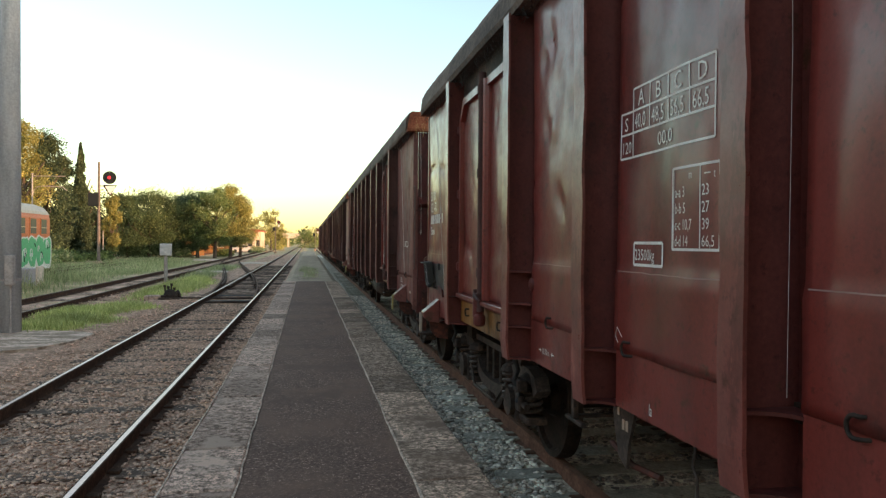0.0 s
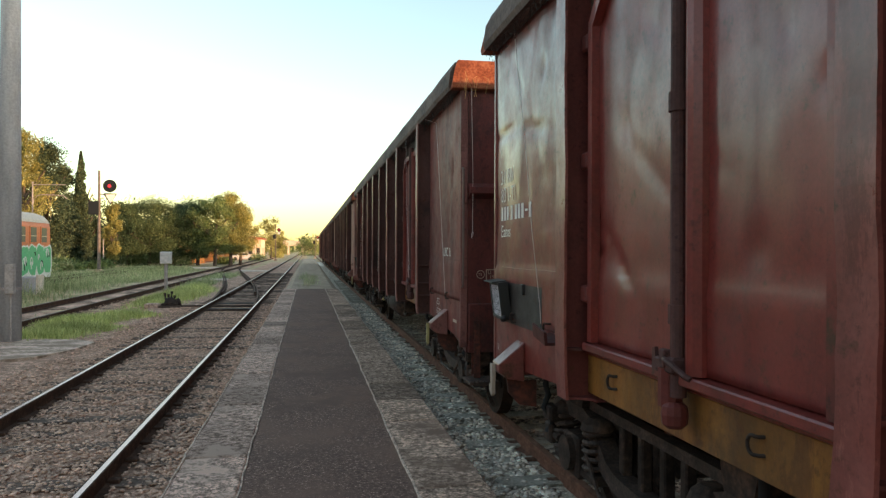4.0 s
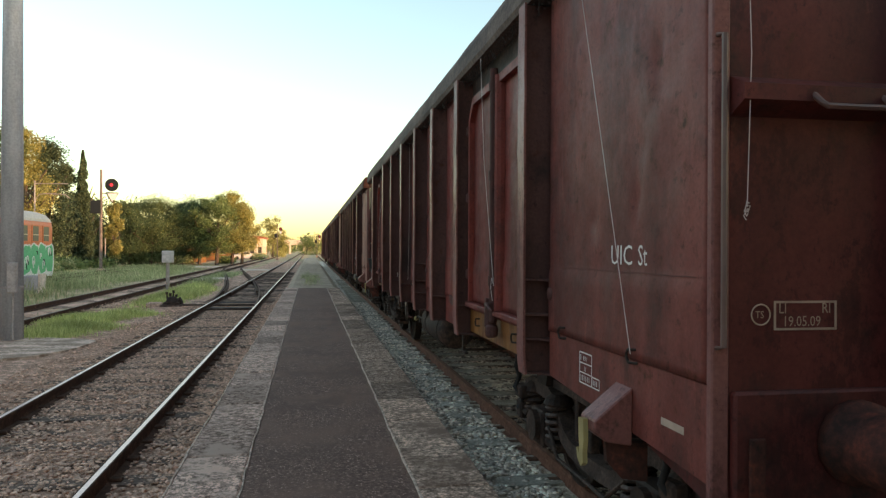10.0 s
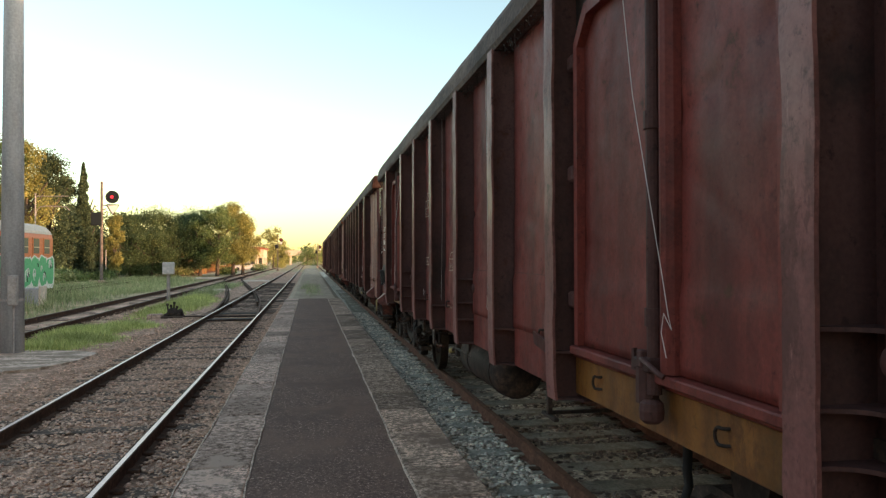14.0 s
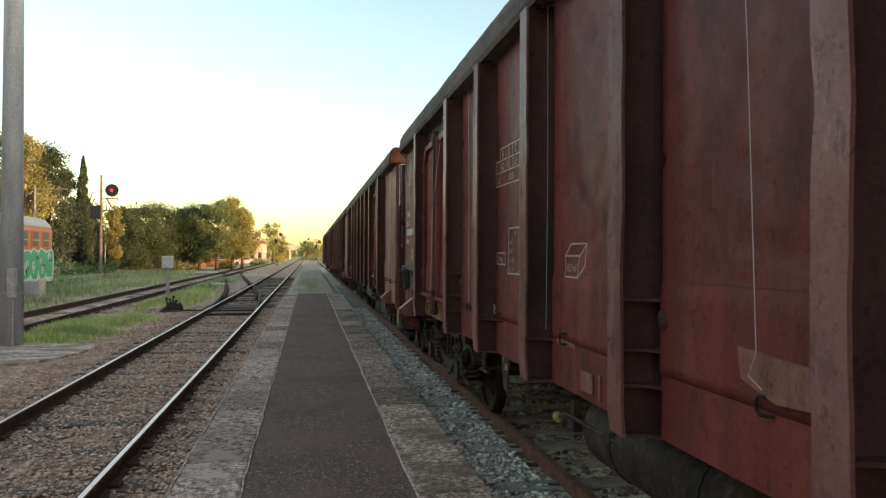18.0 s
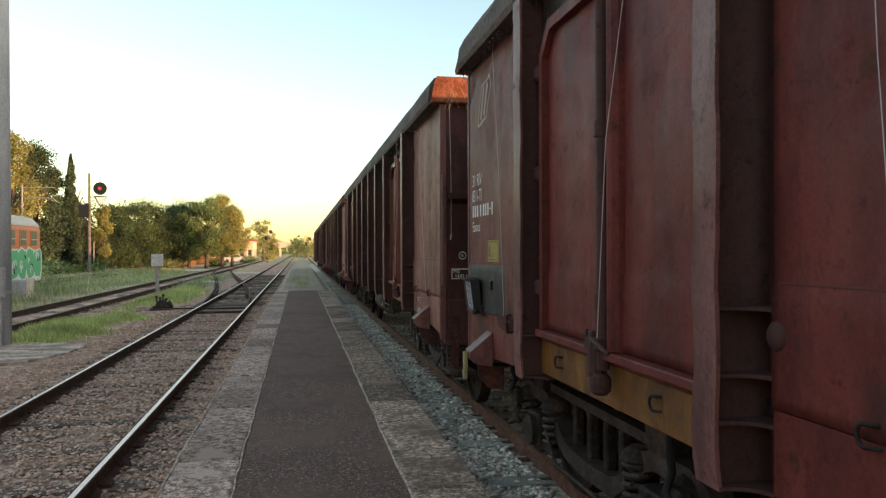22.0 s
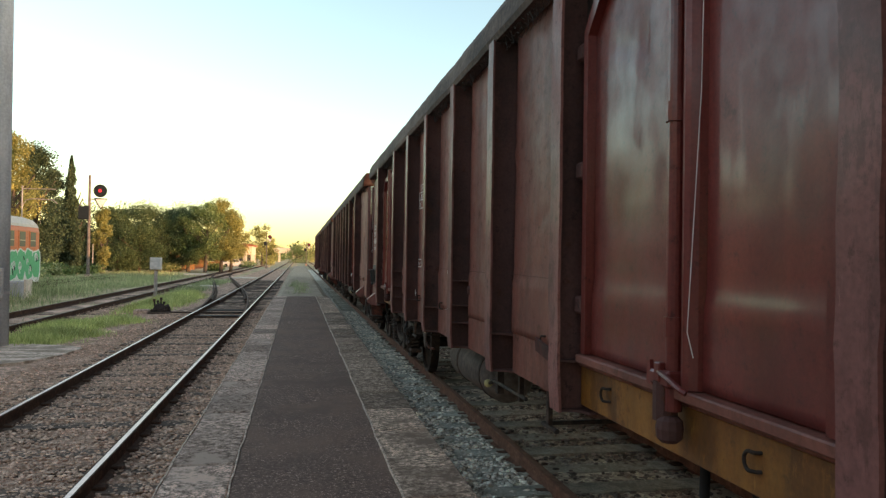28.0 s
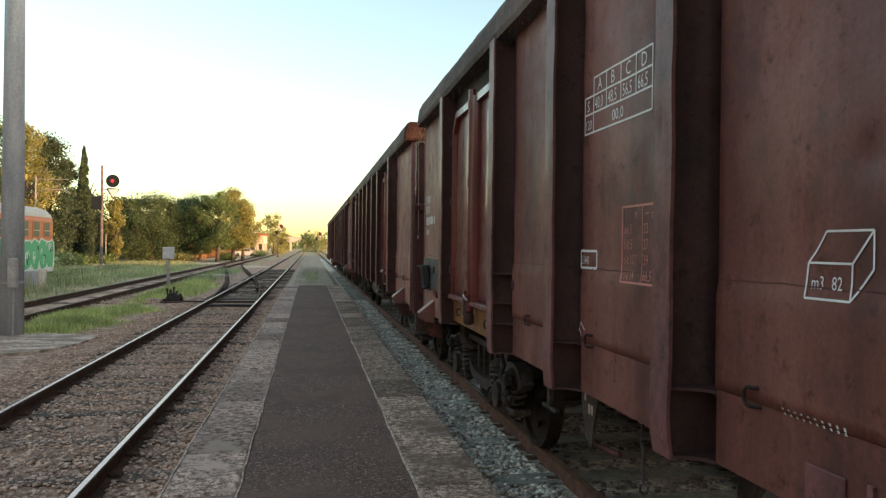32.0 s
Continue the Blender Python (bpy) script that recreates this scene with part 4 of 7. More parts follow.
    for i in range(150):
        y = random.uniform(-HL, HL)
        l = random.uniform(0.03, 0.10)
        tube(bm, [(-SX - 0.075, y, 3.20), (-SX - 0.06, y + random.uniform(-0.06, 0.06), 3.20 - l)], 0.0025, 3)
    for row in range(3):
        k, pts = 0, []
        while -HL + 0.045 * k < HL:
            y = -HL + 0.045 * k
            hang = 0.7 + 0.6 * noise.noise((y * 0.9, seed, 12))
            pts.append((-SX - 0.085 + 0.02 * row, y, 3.195 - (0.035 * row + 0.035 * (k % 2)) * hang))
            k += 1
        tube(bm, pts, 0.0018, 3)
    fringe = as_mesh("netting_fringe", bm, NET)
    for m in (Matrix(), turn):
        tagged(part("netting_fringe", fringe, None, w, m=m), kind="stuff")
    # ends
    for s in (-1, 1):
        m = pose(0, -NEAR, 0) if s < 0 else turn
        bm = boxes((-SX + 0.06, SX - 0.06, -HL, -HL + 0.02, 0.90, 3.19))
        e = part("end_wall", bm, grime, w, m=m)
        part("corner_post", boxes((-SX - 0.012, -SX + 0.055, -HL - 0.012, -HL + 0.026, 0.84, 3.19), bevel=0.006), flange, e)
        part("corner_post", boxes((SX - 0.055, SX + 0.012, -HL - 0.012, -HL + 0.026, 0.84, 3.19), bevel=0.006), flange, e)
        for x in (-0.46, 0.46):
            ep = part("end_post", boxes((x - 0.06, x + 0.06, -HL - 0.10, -HL - 0.088, 0.92, 3.19), (x - 0.012, x + 0.012, -HL - 0.0875, -HL - 0.001, 0.92, 3.19)), grime, e)
            for z in (1.555, 1.385):
                part("gusset", boxes((x - 0.20, x - 0.013, -HL - 0.085, -HL - 0.001, z - 0.006, z + 0.006)), grime, ep)
        bm = bmesh.new()
        prism(bm, [(-HL, 2.20), (-HL - 0.09, 2.245), (-HL - 0.09, 2.30), (-HL, 2.34)], "x", -SX + 0.06, SX - 0.06)
        part("cross_beam", bm, grime, e)
        bm = tube(bmesh.new(), [(-1.06, -HL - 0.085, 2.27), (-1.058, -HL - 0.125, 2.235), (-1.045, -HL - 0.135, 2.222), (-0.805, -HL - 0.135, 2.222), (-0.792, -HL - 0.125, 2.235), (-0.79, -HL - 0.085, 2.27)], 0.011)
        part("handle", bm, HANDLE, e)
        bm = tube(bmesh.new(), [(-1.380, -HL, 2.48), (-1.380, -HL - 0.06, 2.47), (-1.380, -HL - 0.06, 1.40), (-1.380, -HL, 1.39)], 0.011)
        part("grab_rail", bm, HANDLE, e)
        bm = bmesh.new()
        for k in range(70):
            x, l = random.uniform(-SX, SX), random.uniform(0.04, 0.16)
            tube(bm, [(x, -HL - 0.078, 3.36 - 0.1 * random.random()), (x + random.uniform(-0.05, 0.05), -HL - 0.10, 3.28), (x + random.uniform(-0.08, 0.08), -HL - 0.09, 3.26 - l)], 0.0022, 3)
        tagged(part("straw", bm, STRAW, e, "loose straw caught on the end rail"), kind="stuff")
        bm = boxes((-SX + 0.06, SX - 0.06, -HL - 0.04, -HL - 0.001, 0.79, 1.24), bevel=0.01)
        part("buffer_beam", bm, grime, e)
        for x in (-0.875, 0.875):
            bm = lathe(bmesh.new(), [(0.15, 0.0), (0.15, 0.05), (0.125, 0.06), (0.130, 0.36), (0.105, 0.38), (0.105, 0.515), (0.12, 0.535)], 18, pose(x, -HL - 0.061, 1.06, 90, 0, 0))
            bf = part("buffer", bm, UNDER_RED, e, smooth=True)
            part("buffer_head", boxes((x - 0.22, x + 0.22, -HL - 0.625, -HL - 0.597, 0.89, 1.23), bevel=0.012), UNDER, bf)
        bm = boxes((-0.06, 0.06, -HL - 0.42, -HL - 0.06, 0.98, 1.10), (-0.035, 0.035, -HL - 0.50, -HL - 0.42, 0.90, 1.08), bevel=0.012)
        part("draw_hook", bm, UNDER, e)
        bm = tube(bmesh.new(), [(0.35, -HL - 0.06, 0.95), (0.35, -HL - 0.3, 0.80), (0.30, -HL - 0.52, 0.55), (0.28, -HL - 0.62, 0.62)], 0.025, 8)
        part("brake_hose", bm, RUBBER, e)
        for x in (-SX + 0.045, SX - 0.085):
            bm = prism(bmesh.new(), [(-HL + 0.001, 0.79), (-HL + 0.62, 0.898), (-HL + 0.001, 0.898)], "x", x, x + 0.04)
            part("beam_gusset", bm, grime, e)
        bm = boxes((-1.275, -1.215, -HL - 0.056, -HL - 0.042, 0.566, 1.08), (-1.275, -1.215, -HL + 0.055, -HL + 0.069, 0.566, 0.785), (-1.275, -1.215, -HL - 0.041, -HL + 0.0545, 0.566, 0.578), bevel=0.003)
        st = part("shunter_step", bm, UNDER_RED, e)
        bm = boxes((-1.36, -1.09, -HL - 0.27, -HL + 0.07, 0.535, 0.562), bevel=0.004)
        part("tread", bm, UNDER, st)
        for k in range(9):
            part("tooth", boxes((-1.352 + 0.03 * k, -1.340 + 0.03 * k, -HL - 0.268, -HL - 0.256, 0.5625, 0.574)), SPRING, st)
        bm = tube(bmesh.new(), [(-0.93, -HL - 0.02, 0.80), (-0.925, -HL - 0.05, 0.73), (-0.90, -HL - 0.09, 0.685), (-0.87, -HL - 0.10, 0.675), (-0.50, -HL - 0.10, 0.675), (-0.46, -HL - 0.09, 0.69), (-0.44, -HL - 0.02, 0.80)], 0.012, 7)
        part("coupling_handle", bm, HANDLE, e)
        bm = tube(bmesh.new(), [(-1.31, -HL - 0.06, 3.21), (-1.30, -HL - 0.09, 2.4), (-1.295, -HL - 0.06, 1.88)], 0.0019, 4)
        tube(bm, [(-1.296 + 0.009 * math.cos(1.3 * k), -HL - 0.06 + 0.006 * math.sin(k * 2.2), 1.885 + 0.018 * math.sin(1.3 * k + 0.4) - 0.0025 * k) for k in range(14)], 0.002, 4)
        part("tie_wire", bm, ROPE, e)
    # underframe
    bm = boxes((-0.30, -0.12, -HL + 0.1, HL - 0.1, 0.86, 1.18), (0.12, 0.30, -HL + 0.1, HL - 0.1, 0.86, 1.18), (-SX + 0.06, SX - 0.06, -HL + 0.03, HL - 0.03, 1.20, 1.26))
    part("underframe", bm, UNDER, w)
    prof = [(0.05, -0.80), (0.13, -0.785), (0.19, -0.74), (0.215, -0.68), (0.215, 0.68), (0.19, 0.74), (0.13, 0.785), (0.05, 0.80)]
    ty = -0.22 if tank else -0.36
    tk = part("air_tank", lathe(bmesh.new(), prof, 24, pose(-1.06, ty, 0.77, 90, 0, 0)), TANK if tank else UNDER, w, "dusty grey air tank" if tank else "oily black air tank", smooth=True)
    for y in (ty - 0.53, ty + 0.34):
        part("strap", lathe(bmesh.new(), [(0.217, -0.025), (0.222, -0.025), (0.222, 0.025), (0.217, 0.025)], 24, pose(-1.06, y, 0.77, 90, 0, 0)), UNDER, tk)
    # load-change lever, a hanger plate, a sill plate and loops of pipe
    ky = -1.13 if tank else 0.70
    bm = tube(bmesh.new(), [(-1.28, ky, 0.76), (-1.28, ky - 0.12, 0.80), (-1.26, ky - 0.9, 0.80)], 0.014, 6)
    box(bm, -1.28, -1.23, ky - 0.24, ky - 0.18, 0.72, 0.90)
    box(bm, -1.27, -1.24, ky - 0.78, ky - 0.74, 0.76, 0.98)
    lv = part("change_lever", bm, UNDER, w)
    part("knob", lathe(bmesh.new(), [(0.012, -0.03), (0.03, -0.018), (0.034, 0.0), (0.03, 0.018), (0.012, 0.03)], 12, pose(-1.285, ky + 0.02, 0.755)), YELLOW_OLD, lv, "yellow knob", smooth=True)
    bm = bmesh.new()
    prism(bm, [(1.86, 1.02), (2.14, 1.02), (2.12, 0.86), (2.06, 0.70), (1.97, 0.66), (1.95, 0.78), (1.90, 0.90)], "x", -1.27, -1.255)
    hg = part("hanger_plate", bm, SPRING, w, "grey hanger plate with faded markings")
    part("lettering", boxes((-1.274, -1.271, 1.99, 2.015, 0.84, 0.89), (-1.274, -1.271, 1.95, 1.975, 0.84, 0.89), (-1.274, -1.271, 2.05, 2.07, 0.90, 0.94)), LETTER_DIM, hg)
    part("red_pipe", tube(bmesh.new(), [(-1.2, 2.3, 0.70), (-1.22, 2.0, 0.665), (-1.2, 1.75, 0.68)], 0.015, 6), UNDER_RED, hg)
    bm = tube(bmesh.new(), [(-1.34, 1.20, 0.98), (-1.345, 1.215, 0.90), (-1.34, 1.19, 0.86), (-1.345, 1.18, 0.72)], 0.006, 5)
    tube(bm, [(-1.34 + 0.02 * math.cos(t), 1.18, 0.70 + 0.025 * math.sin(t)) for t in (1.6, 2.6, 3.6, 4.6, 5.6, 6.6)], 0.006, 5)
    part("chain", bm, SPRING, w)
    sp = part("sill_plate", boxes((-SX - 0.012, -SX - 0.0035, -0.11, 0.05, 1.04, 1.14), bevel=0.003), flange, w, "plain plate on the sill")
    part("slot", boxes((-SX - 0.012, -SX - 0.0035, -0.21, -0.19, 1.03, 1.15)), flange, w)
    bm = tube(bmesh.new(), [(-0.95, -3.9, 0.98), (-0.96, -2.0, 0.90), (-0.95, 0.0, 0.99), (-0.96, 2.0, 0.90), (-0.95, 3.9, 0.98)], 0.022, 7)
    part("brake_pipe", bm, UNDER, w)
    part("brake_beam", boxes((-0.5, 0.5, -3.6, -3.5, 0.72, 0.86), (-0.04, 0.04, -3.5, 3.5, 0.74, 0.82), (-0.5, 0.5, 3.5, 3.6, 0.72, 0.86), bevel=0.01), UNDER, w)
    bm = boxes((-0.9, -0.5, 0.7, 1.2, 0.62, 0.98), bevel=0.02)
    rod(bm, (-0.7, 1.2, 0.8), (-0.7, 1.7, 0.8), 0.14, 12)
    part("brake_cylinder", bm, UNDER, w)
    for y in (-2.6, 2.6):
        part("brake_lever", boxes((-1.31, -1.28, y - 0.02, y + 0.02, 0.76, 1.0), (-1.31, -1.28, y - 0.14, y + 0.12, 0.735, 0.757), (-1.27, -0.6, y + 0.08, y + 0.11, 0.735, 0.757), bevel=0.004), UNDER, w)
    for y in (-5.35, 5.35):
        bogie(w, y, True)
    # lifting brackets near the ends, with a yellow-topped lever
    for s, at in ((-1, -6.55), (1, 6.50)):
        bm = prism(bmesh.new(), [(-SX - 0.004, 1.135), (-SX - 0.175, 0.995), (-SX - 0.175, 0.945), (-SX - 0.12, 0.90), (-SX - 0.004, 0.88)], "y", at - 0.085, at + 0.085)
        bmesh.ops.bevel(bm, geom=bm.edges[:], offset=0.006, segments=1, affect="EDGES")
        lug = prism(bmesh.new(), [(-SX - 0.10, 0.895), (-SX - 0.09, 0.80), (-SX - 0.02, 0.72), (-SX + 0.10, 0.70), (-SX + 0.10, 0.875), (-SX, 0.878)], "y", at - 0.015, at + 0.015)
        lug = as_mesh("lifting_lug", lug, UNDER_RED)
        me = as_mesh("bracket", bm, flange)
        lean = at
        bm = prism(bmesh.new(), [(lean + 0.050, 0.985), (lean - 0.010, 0.990), (lean - 0.016, 0.90), (lean - 0.004, 0.84), (lean - 0.008, 0.795), (lean + 0.020, 0.775), (lean + 0.060, 0.800), (lean + 0.075, 0.845), (lean + 0.060, 0.850), (lean + 0.046, 0.825), (lean + 0.036, 0.850), (lean + 0.046, 0.90)], "x", -SX - 0.200, -SX - 0.178)
        tip = as_mesh("lever", bm, levers)
        for m in (Matrix(), turn):
            p = part("bracket", me, None, w, m=m)
            part("lever", tip, None, p, "chipped yellow lever" if levers is YELLOW_OLD else "")
            part("lifting_lug", lug, None, p)
    # shallow notice case with paper behind a wire grid, on a slate-grey field, far end only
    m = pose(-SX - 0.062, 6.90, 1.368, 0, -7, -4)
    f = part("notice_case", boxes((-0.014, 0.054, -0.190, -0.161, -0.120, 0.140), (-0.014, 0.054, 0.132, 0.165, -0.120, 0.140), (-0.014, 0.054, -0.161, 0.132, -0.120, -0.098), (-0.014, 0.054, -0.161, 0.132, 0.118, 0.140), (-0.004, 0.050, -0.161, 0.132, -0.098, 0.118), bevel=0.003), BLACK, w, m=m)
    part("paper", boxes((-0.008, -0.0045, -0.159, 0.130, -0.096, 0.116)), PAPER, f, "white paper note")
    bm = bmesh.new()
    for k in range(5):
        tube(bm, [(-0.012, -0.110 + 0.048 * k, -0.096), (-0.012, -0.110 + 0.048 * k, 0.116)], 0.0018, 4)
    for k in range(4):
        tube(bm, [(-0.012, -0.159, -0.056 + 0.049 * k), (-0.012, 0.130, -0.056 + 0.049 * k)], 0.0018, 4)
    part("wire_grid", bm, BLACK, f)
    part("hood", boxes((-0.050, 0.054, -0.150, 0.185, 0.1405, 0.148), bevel=0.002), BLACK, f)
    part("knob", lathe(bmesh.new(), [(0.008, -0.030), (0.020, -0.024), (0.023, 0.0), (0.018, 0.012)], 12, pose(0.0, -0.205, -0.105, 0, 90, 0)), BLACK, f, smooth=True)
    part("clip", boxes((-SX - 0.028, -SX - 0.004, 6.40, 6.45, 1.44, 1.51), bevel=0.006), BLACK, w)
    return w


HANDLE = plain("worn_handle_steel", (0.15, 0.09, 0.075), 0.5)
TANK = rough_surface("dusty_tank_paint", [(0.3, (0.060, 0.050, 0.042)), (0.55, (0.115, 0.096, 0.080)), (0.75, (0.17, 0.145, 0.12))], 2.0, 0.75, 0.2, 0.004, 9.0)
UNDER_RED = rough_surface("grimy_red_steel", [(0.3, (0.036, 0.022, 0.018)), (0.55, (0.090, 0.036, 0.027)), (0.75, (0.180, 0.054, 0.036))], 4.0, 0.7, 0.3)
TOPRAIL = rough_surface("grimy_top_rail", [(0.3, (0.057, 0.042, 0.035)), (0.5, (0.105, 0.077, 0.062)), (0.7, (0.169, 0.127, 0.101))], 3.0, 0.75, 0.3, 0.006, 8.0, stretch=(1, 0.4, 1))
END_RAIL = rough_surface("rust_red_end_rail", [(0.3, (0.170, 0.052, 0.028)), (0.5, (0.280, 0.084, 0.042)), (0.7, (0.380, 0.145, 0.076))], 6.0, 0.85, 0.4, 0.01, 8.0)


def tie_wire(wg, pts, r=0.0019):
    bm = tube(bmesh.new(), pts, r, 4)
    part("tie_wire", bm, ROPE, wg, "thin pale tie wire")


AMP = {"red": 0.017, "dark": 0.010, "tan": 0.008}
LEVER_CREAM = plain("cream_lever_paint", (0.40, 0.34, 0.27), 0.75)
wagons = []
styles = [("red", PAINT_RED, PAINT_RED, PAINT_RED), ("dark", PAINT_RUDDY, PAINT_DARK, PAINT_RUDDY), ("tan", PAINT_BROWN, PAINT_TAN, DOOR_RED)]
texts = ["red-oxide open bogie wagon with high ribbed steel sides", "dark brown open bogie wagon with dented ribbed sides", "faded brown open bogie wagon with bright red doors"]
for k, (key, body, faded, door) in enumerate(styles):
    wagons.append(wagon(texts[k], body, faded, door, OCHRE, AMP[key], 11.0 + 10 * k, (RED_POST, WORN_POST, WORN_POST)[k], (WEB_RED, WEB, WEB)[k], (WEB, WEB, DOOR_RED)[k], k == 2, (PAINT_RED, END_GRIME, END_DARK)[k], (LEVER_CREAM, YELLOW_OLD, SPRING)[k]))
for k in range(3):
    wagons.append(copy_thing(wagons[(2, 1, 2)[k]], Matrix()))
    tagged(wagons[-1], ("weathered brown open bogie wagon further down the train"))

a, b, c = wagons[:3]
ma, mb, mc = (Marks(wagons[k], AMP[styles[k][0]], 11.0 + 10 * k, m) for k, m in enumerate((LETTER, LETTER_DIM, LETTER)))
# the first wagon
ma.load_table(1.80, 2.108, 0.785, 0.105)
ma.axle_table(1.297, 1.712, 0.307)
ma.kg_box(1.645, 1.643, w=0.262, h=0.093)
ma.word("10.70 m", 2.905, 1.076, 0.036, 0.80)
ma.line([(2.970, 1.093), (2.925, 1.093)], 0.007)
ma.line([(2.940, 1.104), (2.922, 1.093), (2.940, 1.082)], 0.006)
ma.line([(2.735, 1.093), (2.690, 1.093)], 0.007)
ma.line([(2.720, 1.104), (2.738, 1.093), (2.720, 1.082)], 0.006)
ma.word("la", 1.49, 1.03, 0.05)
ma.word("31 RIV", 7.047, 2.20, 0.105, 0.97)
ma.word("83 I-TI", 7.042, 2.072, 0.105, 1.03)
ma.digits("### # ###-#", 7.037, 1.940, 0.078, 0.098)
ma.word("Eanos", 7.036, 1.822, 0.088, 0.96)
ma.cube(0.10, 1.60, "82", "m3", 0.30, 0.17, 0.13, 0.15, 0.011)
ma.word("U", 7.1, 1.0, 0.05)
tie_wire(a, [(-SX - 0.03, 6.59, 3.18), (-SX - 0.03, 6.30, 2.3), (-SX - 0.04, 6.146, 1.84), (-SX - 0.04, 5.986, 1.405), (-SX - 0.04, 5.965, 1.30)])
tie_wire(a, [(-SX - 0.03, 0.575, 3.18), (-SX - 0.03, 0.555, 2.3), (-SX - 0.05, 0.535, 1.30)], 0.0008)
# the second wagon
mb.word("UIC", -6.383, 1.665, 0.090, 1.13, mat=LETTER)
mb.word("St", -6.672, 1.665, 0.090, 0.95, mat=LETTER)
mb.mat = LETTER
mb.frame_box(-5.995, 1.050, 0.165, 0.155, 0.007)
mb.frame_box(-6.165, 1.050, 0.095, 0.050, 0.006)
for zz in (1.103, 1.152):
    mb.line([(-5.995, zz), (-6.160, zz)], 0.006)
mb.bars(-6.008, 1.165, 0.022, 0.028, 1)
mb.word("REV", -6.045, 1.165, 0.024, 0.95)
mb.word("LI", -6.06, 1.114, 0.024, 0.8)
mb.bars(-6.01, 1.062, 0.135, 0.028, 6)
mb.bars(-6.18, 1.062, 0.065, 0.026, 3)
mb.mat = LETTER_DIM
mb.patch(-7.085, -6.90, 1.038, 1.068, LETTER_DIM, "label_strip", "worn white label strip")
mb.cube(0.325, 1.612, "82,5", "m3", 0.212, 0.114, 0.10, 0.064, 0.009)
mb.axle_table(1.49, 1.600, 0.316, 1.28)
mb.load_table(1.85, 2.235, 0.80, 0.096)
mb.kg_box(1.84, 1.66, "23960kg", 0.26, 0.083)
mb.bars(0.42, 1.235, 0.29, 0.03, 9)
mb.mat = LETTER
mb.word("31 RIV", 7.048, 2.240, 0.098, 0.785)
mb.word("83 I-TI", 7.048, 2.118, 0.098, 0.78)
mb.digits("### # ###-#", 7.038, 1.995, 0.064, 0.092)
mb.word("Eanos", 7.042, 1.880, 0.082, 0.86)
tie_wire(b, [(-SX - 0.09, -5.70, 3.19), (-SX - 0.02, -6.01, 3.10), (-SX - 0.03, -6.35, 2.2), (-SX - 0.045, -6.70, 1.29)])
tie_wire(b, [(-SX - 0.10, -4.09, 3.19), (-SX - 0.12, -4.305, 2.38), (-SX - 0.12, -4.552, 1.66), (-SX - 0.12, -4.595, 1.525), (-SX - 0.12, -4.62, 1.475), (-SX - 0.125, -4.57, 1.53), (-SX - 0.125, -4.55, 1.46), (-SX - 0.12, -4.579, 1.37)])
tie_wire(b, [(-SX - 0.03, 0.55, 3.18), (-SX - 0.03, 0.54, 2.2), (-SX - 0.05, 0.50, 1.30)], 0.0011)
tie_wire(b, [(-SX - 0.03, 2.75, 3.18), (-SX - 0.03, 2.7, 2.2), (-SX - 0.05, 2.6, 1.30)])
tie_wire(b, [(-SX - 0.03, 4.0, 3.18), (-SX - 0.12, 4.1, 2.2), (-SX - 0.12, 4.2, 1.35)])
tie_wire(b, [(-SX - 0.03, 6.32, 3.18), (-SX - 0.03, 6.14, 2.2), (-SX - 0.05, 5.96, 1.34), (-SX - 0.05, 5.97, 1.29)])
tie_wire(b, [(-SX - 0.03, -1.40, 3.18), (-SX - 0.03, -1.46, 2.4), (-SX - 0.05, -1.54, 1.44), (-SX - 0.05, -1.50, 1.36), (-SX - 0.05, -1.57, 1.33)])
mb.patch(6.275, 6.575, 1.648, 1.805, YELLOW, "notice_field", "faded yellow stencilled field")
mb.mat = BLACK
mb.frame_box(6.555, 1.662, 0.25, 0.13, 0.006)
mb.line([(6.48, 1.662), (6.48, 1.792)], 0.006)
mb.bars(6.54, 1.682, 0.045, 0.08, 2, 0.4)
mb.word("LI", 6.42, 1.742, 0.030, 0.8)
mb.word("12.12", 6.46, 1.682, 0.030, 0.8)
mb.mat = LETTER_DIM
mb.line([(6.87, 2.70), (6.60, 2.74), (6.48, 3.03), (6.75, 2.99), (6.87, 2.70)], 0.022, "emblem")
mb.line([(6.78, 2.74), (6.68, 2.98)], 0.045, "emblem")
mb.line([(6.68, 2.76), (6.58, 2.99)], 0.045, "emblem")
mb.mat = LETTER
SEAM = plain("dirt_seam", (0.135, 0.052, 0.042), 0.9)
# Pale line on the first wagon: light caught on the crease, put in as colour.
CREASE_SHEEN = plain("crease_sheen_line", (0.36, 0.22, 0.19), 0.8)
for mk, mat in ((ma, CREASE_SHEEN), (mb, SEAM), (mc, SEAM)):
    level = 1.609 if mk is ma else 1.632
    for y0, y1 in zip(EDGES, EDGES[1:]):
        if not 3.3 < abs((y0 + y1) / 2) < 5.2:
            n = int((y1 - y0) / 0.1)
            mk.line([(y0 + 0.07 + (y1 - y0 - 0.24) * k / n, level + 0.006 * noise.noise((k * 0.7, y0, 3))) for k in range(n + 1)], 0.0045, "seam", mat)
for mk, low, high in ((ma, 1.225, 1.505), (mb, 1.268, 1.615), (mc, 1.268, 1.60)):
    mk.patch(6.06, 7.12, low, high, SLATE, "chalk_field", "slate grey painted field for chalk notes")
bm = bmesh.new()
prism(bm, [(-1.40, 1.44), (-1.75, 1.42), (-1.76, 1.30), (-1.60, 1.29), (-1.42, 1.34)], "x", -SX - 0.026, -SX - 0.002)
part("patch_plate", bm, PAINT_TAN, b, "paler welded repair patch")
